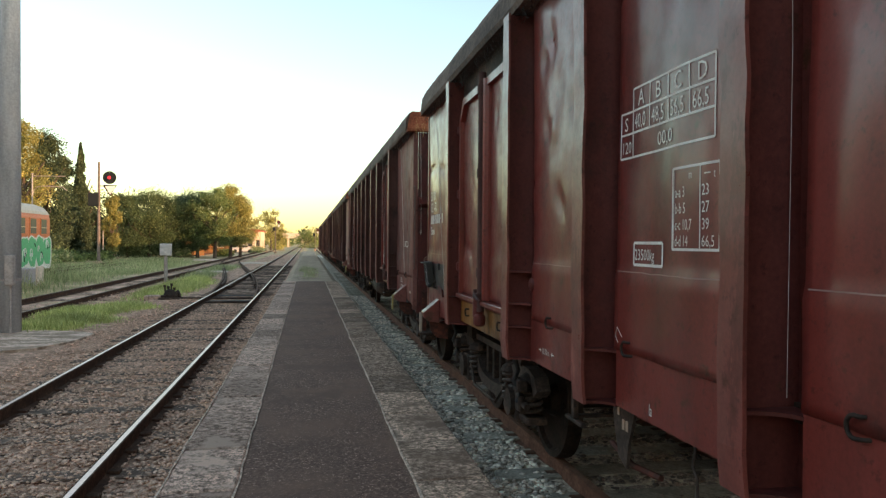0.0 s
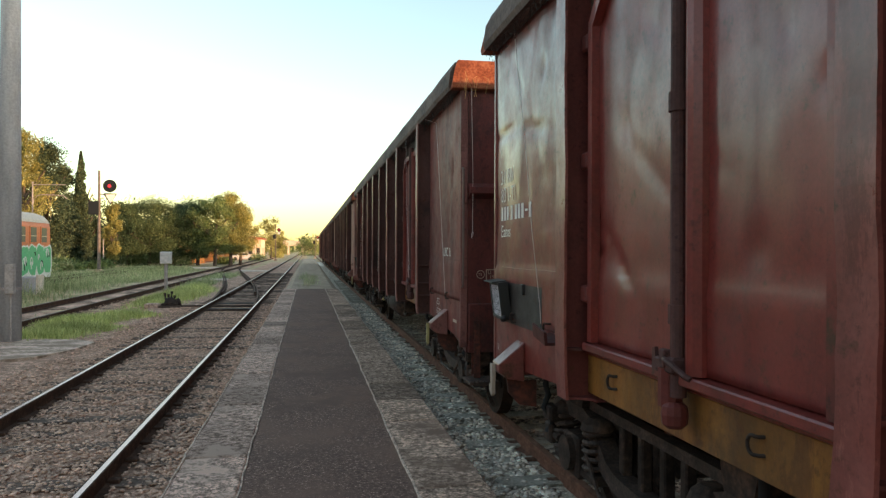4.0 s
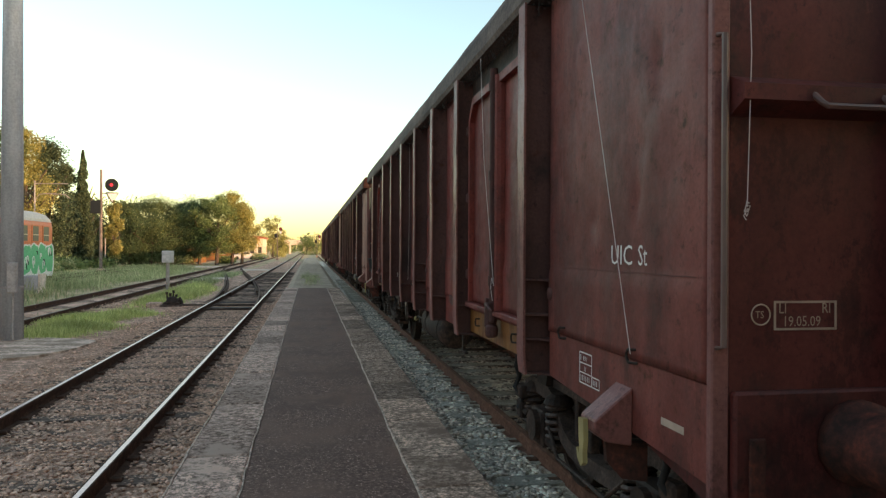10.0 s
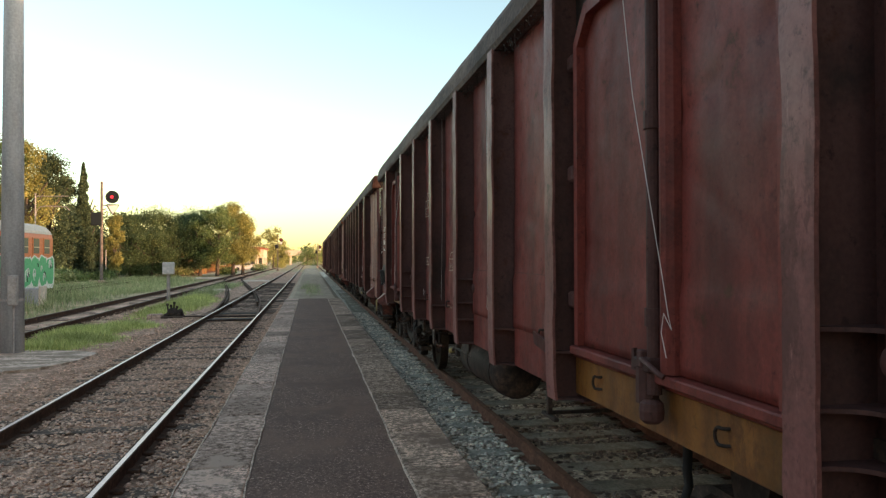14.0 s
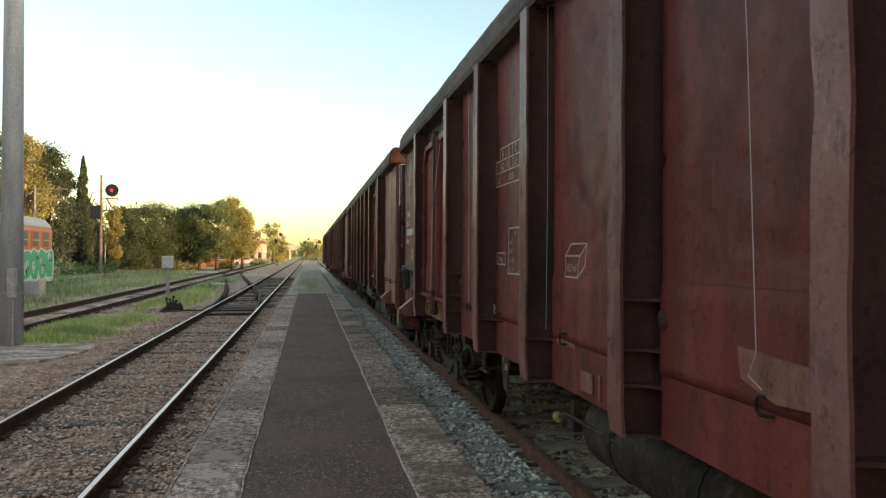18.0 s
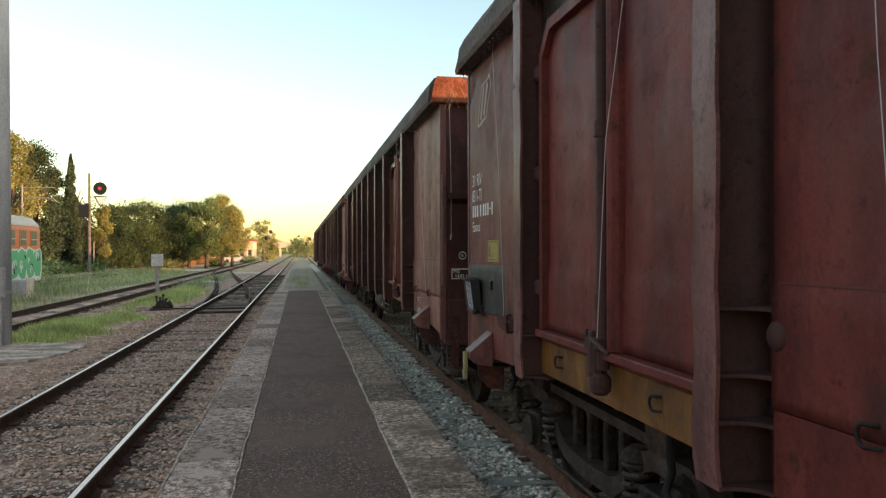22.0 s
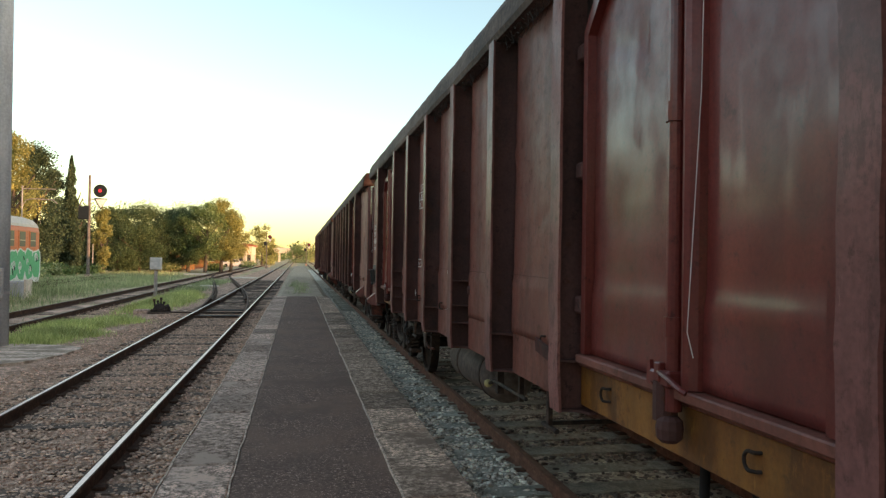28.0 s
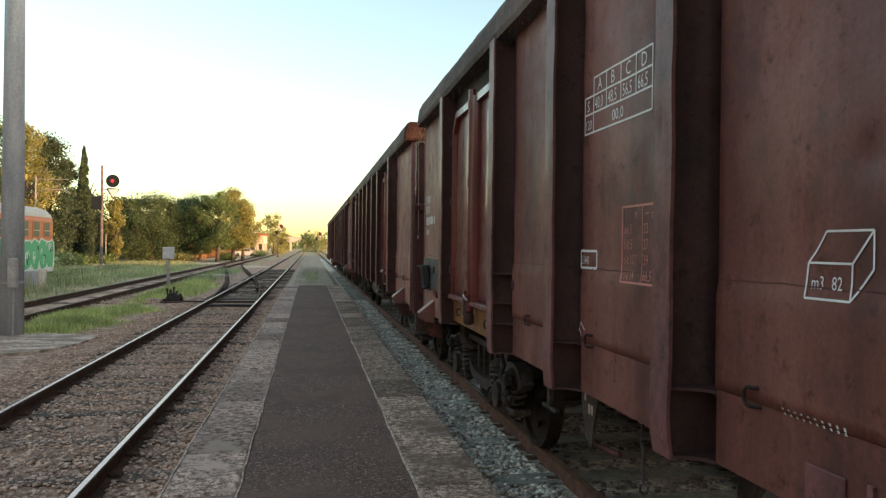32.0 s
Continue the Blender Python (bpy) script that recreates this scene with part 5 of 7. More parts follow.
for wg in (a, b, c):
    tie_wire(wg, [(-SX - 0.05, 1.66, 1.33), (-SX - 0.055, 1.70, 1.37), (-SX - 0.05, 1.73, 1.33), (-SX - 0.05, 1.70, 1.30)])
# the third wagon
mc.cube(0.06, 1.60, "m3", "82", 0.174, 0.099, 0.075, 0.087, 0.0065)
mc.load_table(1.80, 2.31, 0.76, 0.096)
mc.mat = plain("red_stencil_paint", (0.62, 0.24, 0.18), 0.8)
mc.axle_table(1.335, 1.585, 0.334)
mc.mat = LETTER
mc.kg_box(1.84, 1.635, "23640", 0.21, 0.085)
mc.frame_box(-5.80, 1.118, 0.205, 0.060, 0.008)
mc.word("REV", -5.825, 1.132, 0.030, 1.3)
mc.frame_box(-5.80, 1.052, 0.205, 0.066, 0.006)
mc.word("LI", -5.865, 1.068, 0.034, 0.9)
mc.frame_box(-5.80, 0.990, 0.225, 0.062, 0.010)
mc.bars(-5.815, 1.003, 0.195, 0.036, 6, 0.35)
mc.bars(-7.150, 1.012, 0.020, 0.050, 1)
tie_wire(c, [(-SX - 0.03, -5.86, 0.985), (-SX - 0.05, -5.95, 0.86), (-SX - 0.05, -5.99, 0.70)])
mc.bars(0.15, 1.25, 0.28, 0.022, 10)
mc.word("31 RIV", 7.078, 2.240, 0.098, 0.785)
mc.word("83 I-TI", 7.078, 2.118, 0.098, 0.78)
mc.digits("### # ###-#", 7.068, 1.995, 0.064, 0.092)
mc.word("Eanos", 7.072, 1.880, 0.082, 0.86)
tie_wire(c, [(-SX - 0.09, -5.62, 3.19), (-SX - 0.02, -5.93, 3.12), (-SX - 0.03, -6.27, 2.2), (-SX - 0.045, -6.62, 1.29)])
tie_wire(c, [(-SX - 0.10, -4.62, 3.19), (-SX - 0.10, -4.60, 2.3), (-SX - 0.12, -4.56, 1.50), (-SX - 0.12, -4.60, 1.42)])


def end_plate(wg, w1, w2, date, x0, z0, rx, rz, mat):
    """A stencilled inspection box on the end wall that faces back along the platform."""
    y = -HL - NEAR - 0.004
    w, h = 0.248, 0.104
    bm = boxes((x0, x0 + w, y - 0.002, y, z0, z0 + 0.008), (x0, x0 + w, y - 0.002, y, z0 + h - 0.008, z0 + h), (x0, x0 + 0.008, y - 0.002, y, z0 + 0.008, z0 + h - 0.008), (x0 + w - 0.008, x0 + w, y - 0.002, y, z0 + 0.008, z0 + h - 0.008))
    part("painted_frame", bm, mat, wg)
    for word, x, z, k in ((w1, x0 + 0.018, z0 + 0.060, 0.042), (w2, x0 + 0.188, z0 + 0.060, 0.042), (date, x0 + 0.034, z0 + 0.014, 0.042)):
        bm = bmesh.new()
        bm.from_mesh(WORDS[word])
        for v in bm.verts:
            v.co = (x + v.co.x * k * 1.05, y - 0.001, z + v.co.y * k * 1.25)
        part("lettering", bm, mat, wg)
    bm = tube(bmesh.new(), [(rx + 0.036 * math.cos(t * math.tau / 24), y, rz + 0.036 * math.sin(t * math.tau / 24)) for t in range(25)], 0.003, 4)
    part("painted_ring", bm, mat, wg)
    bm = bmesh.new()
    bm.from_mesh(WORDS["TS"])
    for v in bm.verts:
        v.co = (rx - 0.022 + v.co.x * 0.032, y - 0.001, rz - 0.012 + v.co.y * 0.036)
    part("lettering", bm, mat, wg)


end_plate(b, "LI", "RI", "19.05.09", -1.155, 1.449, -1.205, 1.505, LETTER_DIM)
end_plate(c, "MIS", "RI", "14.01.14", -1.280, 1.445, -1.168, 1.68, LETTER)
bm = bmesh.new()
prism(bm, [(-1.045, 2.752), (-0.945, 2.752), (-0.995, 2.835)], "y", -HL - NEAR - 0.006, -HL - NEAR - 0.002)
sign = part("warning_sign", bm, YELLOW, c, "yellow warning triangle with a black edge and bolt")
bm = tube(bmesh.new(), [(-1.045, -HL - NEAR - 0.007, 2.752), (-0.945, -HL - NEAR - 0.007, 2.752), (-0.995, -HL - NEAR - 0.007, 2.835), (-1.045, -HL - NEAR - 0.007, 2.752)], 0.0035, 4)
part("edge", bm, BLACK, sign)
part("bolt", tube(bmesh.new(), [(-0.990, -HL - NEAR - 0.008, 2.812), (-1.003, -HL - NEAR - 0.008, 2.786), (-0.988, -HL - NEAR - 0.008, 2.784), (-0.998, -HL - NEAR - 0.008, 2.762)], 0.0035, 4), BLACK, sign)

bm = boxes((-0.915, -0.46, -HL - NEAR - 0.17, -HL - NEAR - 0.012, 1.868, 1.886), bevel=0.004)
prism(bm, [(-0.985, 1.795), (-0.917, 1.886), (-0.905, 1.866), (-0.972, 1.785)], "y", -HL - NEAR - 0.17, -HL - NEAR - 0.012)
part("footboard", bm, UNDER, c, "dark steel footboard high on the end")
part("step_plate", boxes((-1.12, -0.68, -HL - NEAR - 0.34, -HL - NEAR - 0.06, 1.215, 1.24), bevel=0.005), UNDER, c)


# ---------------------------------------------------------------- ground, tracks, platform
def sheet_ground():
    """One ground sheet, finer near the camera, to the horizon."""
    xs = sorted({round(-2500 * (k / 20) ** 3, 2) for k in range(1, 21)} | {round(x * 0.5, 2) for x in range(-60, 24)} | {round(2500 * (k / 20) ** 3 + 12, 2) for k in range(1, 21)})
    ys = sorted({round(-600 * (k / 10) ** 3 - 6, 2) for k in range(1, 11)} | {round(y * 0.5, 2) for y in range(-12, 120)} | {round(60 + 3500 * (k / 30) ** 3, 2) for k in range(0, 31)})
    vs, fs = [], []
    for y in ys:
        for x in xs:
            z = -0.26 + 0.05 * noise.noise((x * 0.5, y * 0.5, 0)) + 0.02 * noise.noise((x * 2, y * 2, 4))
            vs.append((x, y, z))
    n = len(xs)
    for j in range(len(ys) - 1):
        for i in range(n - 1):
            fs.append((j * n + i, j * n + i + 1, (j + 1) * n + i + 1, (j + 1) * n + i))
    ob = new("ground", mesh_from("ground", vs, fs, FIELD))
    return tagged(ob, "dry grassy ground with bare earth", "ground", kind="structure")


sheet_ground()


def ballast_bed(name, x0, x1, y0, y1, z, mat, label, seed):
    nx, ny = max(4, int((x1 - x0) / 0.12)), int((y1 - y0) / 0.3)
    vs, fs = [], []
    for j in range(ny + 1):
        for i in range(nx + 1):
            u = i / nx
            x, y = x0 + (x1 - x0) * u, y0 + (y1 - y0) * j / ny
            edge = -0.12 if i in (0, nx) else 0.0
            vs.append((x + (0.1 * noise.noise((y * 0.7, seed, 2)) if i in (0, nx) else 0), y, z + edge + 0.022 * noise.noise((x * 5, y * 5, seed)) + 0.02 * noise.noise((x, y * 0.6, seed))))
    for j in range(ny):
        for i in range(nx):
            k = j * (nx + 1) + i
            fs.append((k, k + 1, k + nx + 2, k + nx + 1))
    return tagged(new(name, mesh_from(name, vs, fs, mat)), label, "ballast", kind="structure")


ballast_bed("ballast_bed", -5.1, -0.90, -6, 110, -0.165, BALLAST, "brownish gravel bed of the platform track", 1)
ballast_bed("ballast_bed", 1.20, 6.0, -10, 110, -0.15, GREY_BED, "grey gravel bed under the train", 2)
ballast_bed("ballast_bed", -9.2, -6.0, -6, 110, -0.235, GROUND, "earthy gravel bed of the second track", 3)


def gravel(name, count, area, z, size, mat, label, seed, keep=None):
    """Loose stones: blunt eight- to twenty-sided pieces, joined."""
    rnd = np.random.RandomState(seed)
    bm = bmesh.new()
    bmesh.ops.create_icosphere(bm, subdivisions=1, radius=1.0)
    base = np.array([v.co[:] for v in bm.verts])
    tri = np.array([[v.index for v in f.verts] for f in bm.faces])
    bm.free()
    x0, x1, y0, y1 = area
    u = rnd.rand(count)
    px = x0 + (x1 - x0) * rnd.rand(count)
    py = y0 + (y1 - y0) * u ** 1.5
    if keep is not None:
        ok = keep(px, py)
        px, py = px[ok], py[ok]
    n = len(px)
    s = size * (0.55 + 0.9 * rnd.rand(n))
    v = base[None] * (1 + 0.75 * (rnd.rand(n, len(base), 1) - 0.5))
    v = v * np.stack([s * (0.8 + 0.5 * rnd.rand(n)), s * (0.8 + 0.5 * rnd.rand(n)), s * (0.34 + 0.28 * rnd.rand(n))], 1)[:, None]
    a = rnd.rand(n) * math.tau
    ca, sa = np.cos(a)[:, None], np.sin(a)[:, None]
    v = np.stack([v[..., 0] * ca - v[..., 1] * sa, v[..., 0] * sa + v[..., 1] * ca, v[..., 2]], -1)
    v += np.stack([px, py, z + 0.015 * rnd.rand(n) + s * 0.1], 1)[:, None]
    f = (tri[None] + (np.arange(n) * len(base))[:, None, None]).reshape(-1, 3)
    me = bpy.data.meshes.new(name)
    vv = v.reshape(-1, 3).astype(np.float32)
    me.vertices.add(len(vv))
    me.vertices.foreach_set("co", vv.ravel())
    me.loops.add(f.size)
    me.loops.foreach_set("vertex_index", f.ravel().astype(np.int32))
    me.polygons.add(len(f))
    me.polygons.foreach_set("loop_start", (np.arange(len(f)) * 3).astype(np.int32))
    me.update(calc_edges=True)
    me.materials.append(mat)
    return tagged(new(name, me), label, "gravel", kind="stuff")


RAILS_L = (-3.09, -1.585)
gravel("ballast_stones", 46000, (-4.3, -0.96, 1.5, 26.0), -0.163, 0.018, STONE, "brown and grey ballast stones between the rails", 5,
       lambda x, y: np.all([abs(x - r) > 0.07 for r in RAILS_L], axis=0) & ((x > -3.45) | (np.sin(x * 317 + y * 211) > 0.1)))
gravel("loose_stones", 6000, (-7.4, -3.6, 8.0, 30.0), -0.190, 0.020, STONE, "scattered stones on the earth between the tracks", 15,
       lambda x, y: ~((x < -4.1) & (y > 13.3) & (y < 16.3)))
gravel("ballast_stones", 13000, (1.20, 1.93, 1.0, 26.0), -0.146, 0.021, STONE_GREY, "grey-green ballast stones beside the train's rail", 6,
       lambda x, y: (abs((y - 1.0 + 0.3) % 0.6 - 0.3) > 0.07) | (np.sin(x * 91 + y * 57) > 0.1))
gravel("ballast_stones", 13000, (2.1, 3.9, 1.0, 22.0), -0.152, 0.022, STONE_OILY_SHADED, "oily grey ballast stones under the wagons, shade put into their colour", 7,
       lambda x, y: (abs(x - 3.52) > 0.08) & ((abs((y - 1.0 + 0.3) % 0.6 - 0.3) > 0.12) | (np.sin(x * 91 + y * 57) > 0.8)))

PROFILE = [(-0.075, -0.172), (0.075, -0.172), (0.075, -0.160), (0.012, -0.140), (0.009, -0.050), (0.036, -0.040), (0.036, -0.006), (0.030, -0.001), (0.024, 0.0), (-0.018, 0.0), (-0.030, -0.001), (-0.036, -0.006),
           (-0.036, -0.040), (-0.009, -0.050), (-0.012, -0.140), (-0.075, -0.160)]


def rail(pts, parent, top, name="rail", label="", side=None):
    """A flat-bottomed rail along a line of (x, y) points at one level; its running surface is worn bright or rusty."""
    z = parent["level"]
    bm = bmesh.new()
    rings = []
    for i, (x, y) in enumerate(pts):
        a, b = pts[max(i - 1, 0)], pts[min(i + 1, len(pts) - 1)]
        d = Vector((b[0] - a[0], b[1] - a[1])).normalized()
        rings.append([bm.verts.new((x + d.y * u, y - d.x * u, z + h)) for u, h in PROFILE])
    n = len(PROFILE)
    for a, b in zip(rings, rings[1:]):
        for k in range(n):
            f = bm.faces.new((a[k], a[(k + 1) % n], b[(k + 1) % n], b[k]))
            if k == 8:
                f.material_index = 1
    bm.faces.new(rings[0])
    bm.faces.new(rings[-1])
    bmesh.ops.recalc_face_normals(bm, faces=bm.faces)
    return part(name, bm, [side or RAIL_SIDE, top], parent, label)


def track(name, cx, y0, y1, level, top, sleeper_mat, label, sl_y0, sl_y1, sl_z, side=None):
    t = tagged(empty(name), label, "railway track", kind="structure")
    t["level"] = level
    ys = np.linspace(y0, y1, 60)
    for s in (-0.7525, 0.7525):
        rail([(cx + s, y) for y in ys], t, top, side=side)
    bm = bmesh.new()
    prism(bm, [(-1.27, level - 0.20), (1.27, level - 0.20), (1.27, sl_z - 0.02), (1.24, sl_z), (-1.24, sl_z), (-1.27, sl_z - 0.02)], "y", -0.13, 0.13)
    me = as_mesh("sleeper", bm, sleeper_mat)
    y = sl_y0
    while y < sl_y1:
        part("sleeper", me, None, t, m=pose(cx + random.uniform(-0.02, 0.02), y, random.uniform(-0.012, 0.006), 0, 0, random.uniform(-0.8, 0.8)))
        y += 0.6
    fm = boxes((-0.11, 0.11, -0.05, 0.05, -0.172, -0.135), bevel=0.008)
    clip = as_mesh("rail_clip", fm, RAIL_SIDE)
    y = sl_y0
    while y < min(sl_y1, 22):
        for s in (-0.7525, 0.7525):
            part("rail_clip", clip, None, t, m=pose(cx + s, y, level + 0.012))
        y += 0.6
    return t


RAIL_BROWN = rough_surface("brown_rail_side", [(0.3, (0.095, 0.046, 0.030)), (0.55, (0.160, 0.078, 0.050)), (0.75, (0.23, 0.12, 0.078))], 6.0, 0.85, 0.3)
RAIL_DULL = rough_surface("pale_rail_top", [(0.3, (0.20, 0.165, 0.135)), (0.7, (0.34, 0.29, 0.245))], 8.0, 0.6, 0.2, metal=0.3)
RAIL_RUSTY = rough_surface("dull_rail_top", [(0.3, (0.100, 0.053, 0.034)), (0.7, (0.20, 0.112, 0.074))], 8.0, 0.8, 0.2)
track("track_1", TRACK_X, -40, 300, 0.0, RAIL_RUSTY, SLEEPER, "rusty-topped track on concrete sleepers under the train", -6.8, 46, -0.128, side=RAIL_BROWN)
track("track_2", -2.3375, -10, 300, 0.0, BRIGHT, TIMBER, "worn bright rails of the platform track", -6.8, 60, -0.150)
track("track_3", -7.61, -10, 160, -0.05, RAIL_DULL, TIMBER, "rusty rails of the second track in weeds", 8.0, 70, -0.235)
track("track_4", -15.25, -10, 160, -0.08, RAIL_RUSTY, TIMBER, "overgrown siding under the railcar", 12.0, 60, -0.23)

# crossover from the platform track to the second track
CROSS = tagged(empty("crossover"), "dark steel crossover between two tracks", "railway switch", kind="structure")
CROSS["level"] = -0.004


def lead(y):
    """Sideways way of the crossover, from 0 at 20 m to the second track at 86 m."""
    k = min(max((y - 20.0) / 66.0, 0.0), 1.0)
    return -5.27 * (k * k * (3 - 2 * k))


cy = np.linspace(23.5, 86, 70)
for s in (-0.7525, 0.7525):
    rail([(-2.3375 + s + lead(y) + (0.05 if s < 0 and y < 26 else (-0.0 if s < 0 else 0.0)) * 1.0, y) for y in cy], CROSS, RAIL_RUSTY, "switch_rail")
for s, c0 in ((-0.68, 34.0), (0.68, 34.0)):
    rail([(-2.3375 + s + (0.03 if abs(y - c0) > 3 else 0), y) for y in np.linspace(c0 - 4, c0 + 4, 9)], CROSS, RAIL_SIDE, "check_rail")
bm = bmesh.new()
prism(bm, [(-1.6, -0.2), (1.45, -0.2), (1.45, -0.06), (-1.6, -0.06)], "y", -0.14, 0.14)
me = as_mesh("switch_timber", bm, TIMBER)
y = 20.0
while y < 27.5:
    part("switch_timber", me, None, CROSS, m=pose(-2.4 + lead(y) * 0.5, y, -0.102, 0, 0, random.uniform(-1, 1)))
    y += 0.62
for y in (23.3, 24.9):
    part("stretcher_bar", boxes((-3.03, -1.645, y - 0.04, y + 0.04, -0.135, -0.075), bevel=0.01), UNDER, CROSS)
for x0, x1, y in ((-3.02, -1.65, 24.1), (-3.02, -1.65, 26.5)):
    part("slide_plate", boxes((x0, x1, y - 0.22, y + 0.22, -0.15, -0.125), bevel=0.01), UNDER, CROSS)

for s in (-0.7525, 0.7525):
    rail([(-2.3375 + s + lead(y) + (0.11 if s < 0 else -0.11), y) for y in np.linspace(31, 56, 26)], CROSS, RAIL_SIDE, "guard_rail")

# point lever beside the switch
lever = tagged(empty("point_lever", pose(-4.38, 25.4, -0.22)), "dark iron point lever on a timber base", "point lever")
part("base", boxes((-0.30, 0.36, -0.35, 0.25, 0.0, 0.12), bevel=0.02), TIMBER, lever)
bm = lathe(bmesh.new(), [(0.16, 0.12), (0.20, 0.14), (0.20, 0.22), (0.14, 0.34), (0.06, 0.38)], 12, pose(0.02, -0.05, 0))
box(bm, -0.24, 0.26, -0.22, -0.02, 0.12, 0.20, bevel=0.02)
part("casing", bm, UNDER, lever)
for k, (px, ph) in enumerate(((-0.15, 0.50), (-0.04, 0.46), (0.06, 0.55), (0.15, 0.42))):
    bm = rod(bmesh.new(), (px * 0.8, -0.05, 0.20), (px, -0.03, ph), 0.030, 8, 0.022)
    rod(bm, (px, -0.03, ph - 0.06), (px, -0.03, ph + 0.02), 0.040, 8)
    part("arm", bm, UNDER, lever)
part("weight", lathe(bmesh.new(), [(0.05, -0.07), (0.12, -0.05), (0.13, 0.05), (0.05, 0.07)], 12, pose(0.26, 0.02, 0.22, 0, 70, 0)), UNDER, lever)
part("rod", rod(bmesh.new(), (0.3, -0.1, 0.10), (1.32, -0.1, 0.10), 0.025, 8), UNDER, lever)
block = tagged(empty("concrete_block", pose(-4.90, 25.3, -0.20)), "low grey concrete block beside the lever", "block")
part("body", boxes((-0.22, 0.22, -0.20, 0.25, 0, 0.17), bevel=0.03), CONCRETE, block)

# platform
PZ = 0.12
MORTAR = rough_surface("pale_mortar", [(0.35, (0.345, 0.285, 0.225)), (0.5, (0.600, 0.480, 0.375)), (0.65, (0.850, 0.720, 0.570))], 14.0, 0.95, 0.8, 0.01, 4.0)
plat = tagged(empty("platform"), "low platform with an asphalt middle and concrete edges", "platform", kind="structure")
part("core", boxes((-0.90, 1.22, -8, 31.0, -0.28, PZ - 0.035)), CONCRETE, plat)
nx, ny = 10, 150
bm = bmesh.new()
g = [[bm.verts.new((-0.44 + 1.155 * i / nx + (0.012 * noise.noise((j * 0.9, i, 3)) if i in (0, nx) else 0), -8 + 39.0 * j / ny,
                    PZ - 0.004 + 0.008 * noise.noise((i * 0.3, j * 0.25, 5)))) for i in range(nx + 1)] for j in range(ny + 1)]
for j in range(ny):
    for i in range(nx):
        bm.faces.new((g[j][i], g[j][i + 1], g[j + 1][i + 1], g[j + 1][i]))
part("asphalt_strip", bm, ASPHALT, plat, "dark worn asphalt strip")
for x, wd in ((-0.446, 0.014), (0.720, 0.018), (-0.926, 0.016)):
    vs = []
    n = 330
    for k in range(n + 1):
        y = -3 + 34.0 * k / n
        c0 = x + 0.016 * noise.noise((y * 1.7, x, 1)) + 0.008 * noise.noise((y * 6.1, x, 4))
        hw = wd * (0.40 + 1.0 * abs(noise.noise((y * 2.9, x, 6))))
        zz = PZ + 0.005 + 0.003 * noise.noise((y * 6, x, 2))
        vs += [(c0 - hw, y, PZ - 0.02), (c0 - hw * 0.6, y, zz), (c0 + hw * 0.6, y, zz), (c0 + hw, y, PZ - 0.02)]
    fs = [(4 * k + i, 4 * k + i + 1, 4 * k + i + 5, 4 * k + i + 4) for k in range(n) for i in range(3)]
    part("mortar_joint", mesh_from("mortar_joint", vs, fs, MORTAR), None, plat, "pale crumbling mortar joint")
slabs = []
for x0, x1 in ((-0.925, -0.452), (0.727, 1.235)):
    bm = bmesh.new()
    box(bm, x0, x1, 0.004, 0.996, -0.12, 0.0, bevel=0.012)
    slabs.append(as_mesh("edge_slab", bm, CONCRETE if x0 < 0 else CONCRETE_WORN))
for me in slabs:
    for k in range(-3, 31):
        part("edge_slab", me, None, plat, m=pose(random.uniform(-0.006, 0.006), k, PZ + random.uniform(-0.006, 0.004), random.uniform(-0.15, 0.15), 0, random.uniform(-0.25, 0.25)))
far = tagged(new("platform_end", mesh_from("platform_end", *(lambda vs, fs: (vs, fs))(
    [(x, y, PZ - 0.01 - (0.16 if i in (0, 8) else 0) + 0.015 * noise.noise((x * 2, y, 7))) for y in np.linspace(31.0, 130, 100) for i, x in enumerate(np.linspace(-0.95, 1.30, 9))],
    [(j * 9 + i, j * 9 + i + 1, (j + 1) * 9 + i + 1, (j + 1) * 9 + i) for j in range(99) for i in range(8)]), FAR_PAVE)),
    "dusty unpaved far end of the platform", "platform", kind="structure")

gravel("loose_stones", 1500, (-1.06, -0.88, 2.0, 28.0), PZ - 0.045, 0.016, STONE, "crumbled stone chips along the platform edge", 25)

# cross timbers between the tracks, pale concrete crossing strips
for x0, x1, y in ((-6.5, -4.75, 46.6), (-5.6, -3.4, 65.0), (-10.9, -8.5, 76.0)):
    t = tagged(empty("crossing_slab", pose((x0 + x1) / 2, y, -0.13)), "pale concrete cable trough cover between the tracks", "concrete slab")
    part("body", boxes((-(x1 - x0) / 2, (x1 - x0) / 2, -0.8, 0.8, -0.1, 0.06), bevel=0.02), PALE_SLAB, t)

# ---------------------------------------------------------------- mast, signals, boxes
mast = tagged(empty("concrete_mast", pose(-5.88, 16.3, -0.2)), "tall grey spun-concrete mast beside the track", "mast")
part("shaft", rod(bmesh.new(), (0, 0, 0), (0, 0, 11), 0.222, 28, 0.155), MAST, mast, smooth=True)
bm = bmesh.new()
prism(bm, [(-2.0, -2.9), (0.84, -2.82), (1.27, -2.55), (1.65, -1.66), (1.75, -0.5), (1.43, -0.14), (0.6, 0.25), (-2.0, 0.4)], "z", -0.12, 0.075)
part("footing", bm, PAD, mast, "pale streaky concrete footing")
bm = boxes((0.02, 0.20, -0.34, -0.22, 1.02, 1.62), bevel=0.015)
bx = part("switch_box", bm, GALV, mast, "small grey switch box")
part("lid", boxes((0.035, 0.185, -0.352, -0.341, 1.05, 1.58), bevel=0.004), GALV, bx)
part("band", lathe(bmesh.new(), [(0.212, 1.10), (0.222, 1.10), (0.222, 1.15), (0.212, 1.15)], 24), GALV, mast)
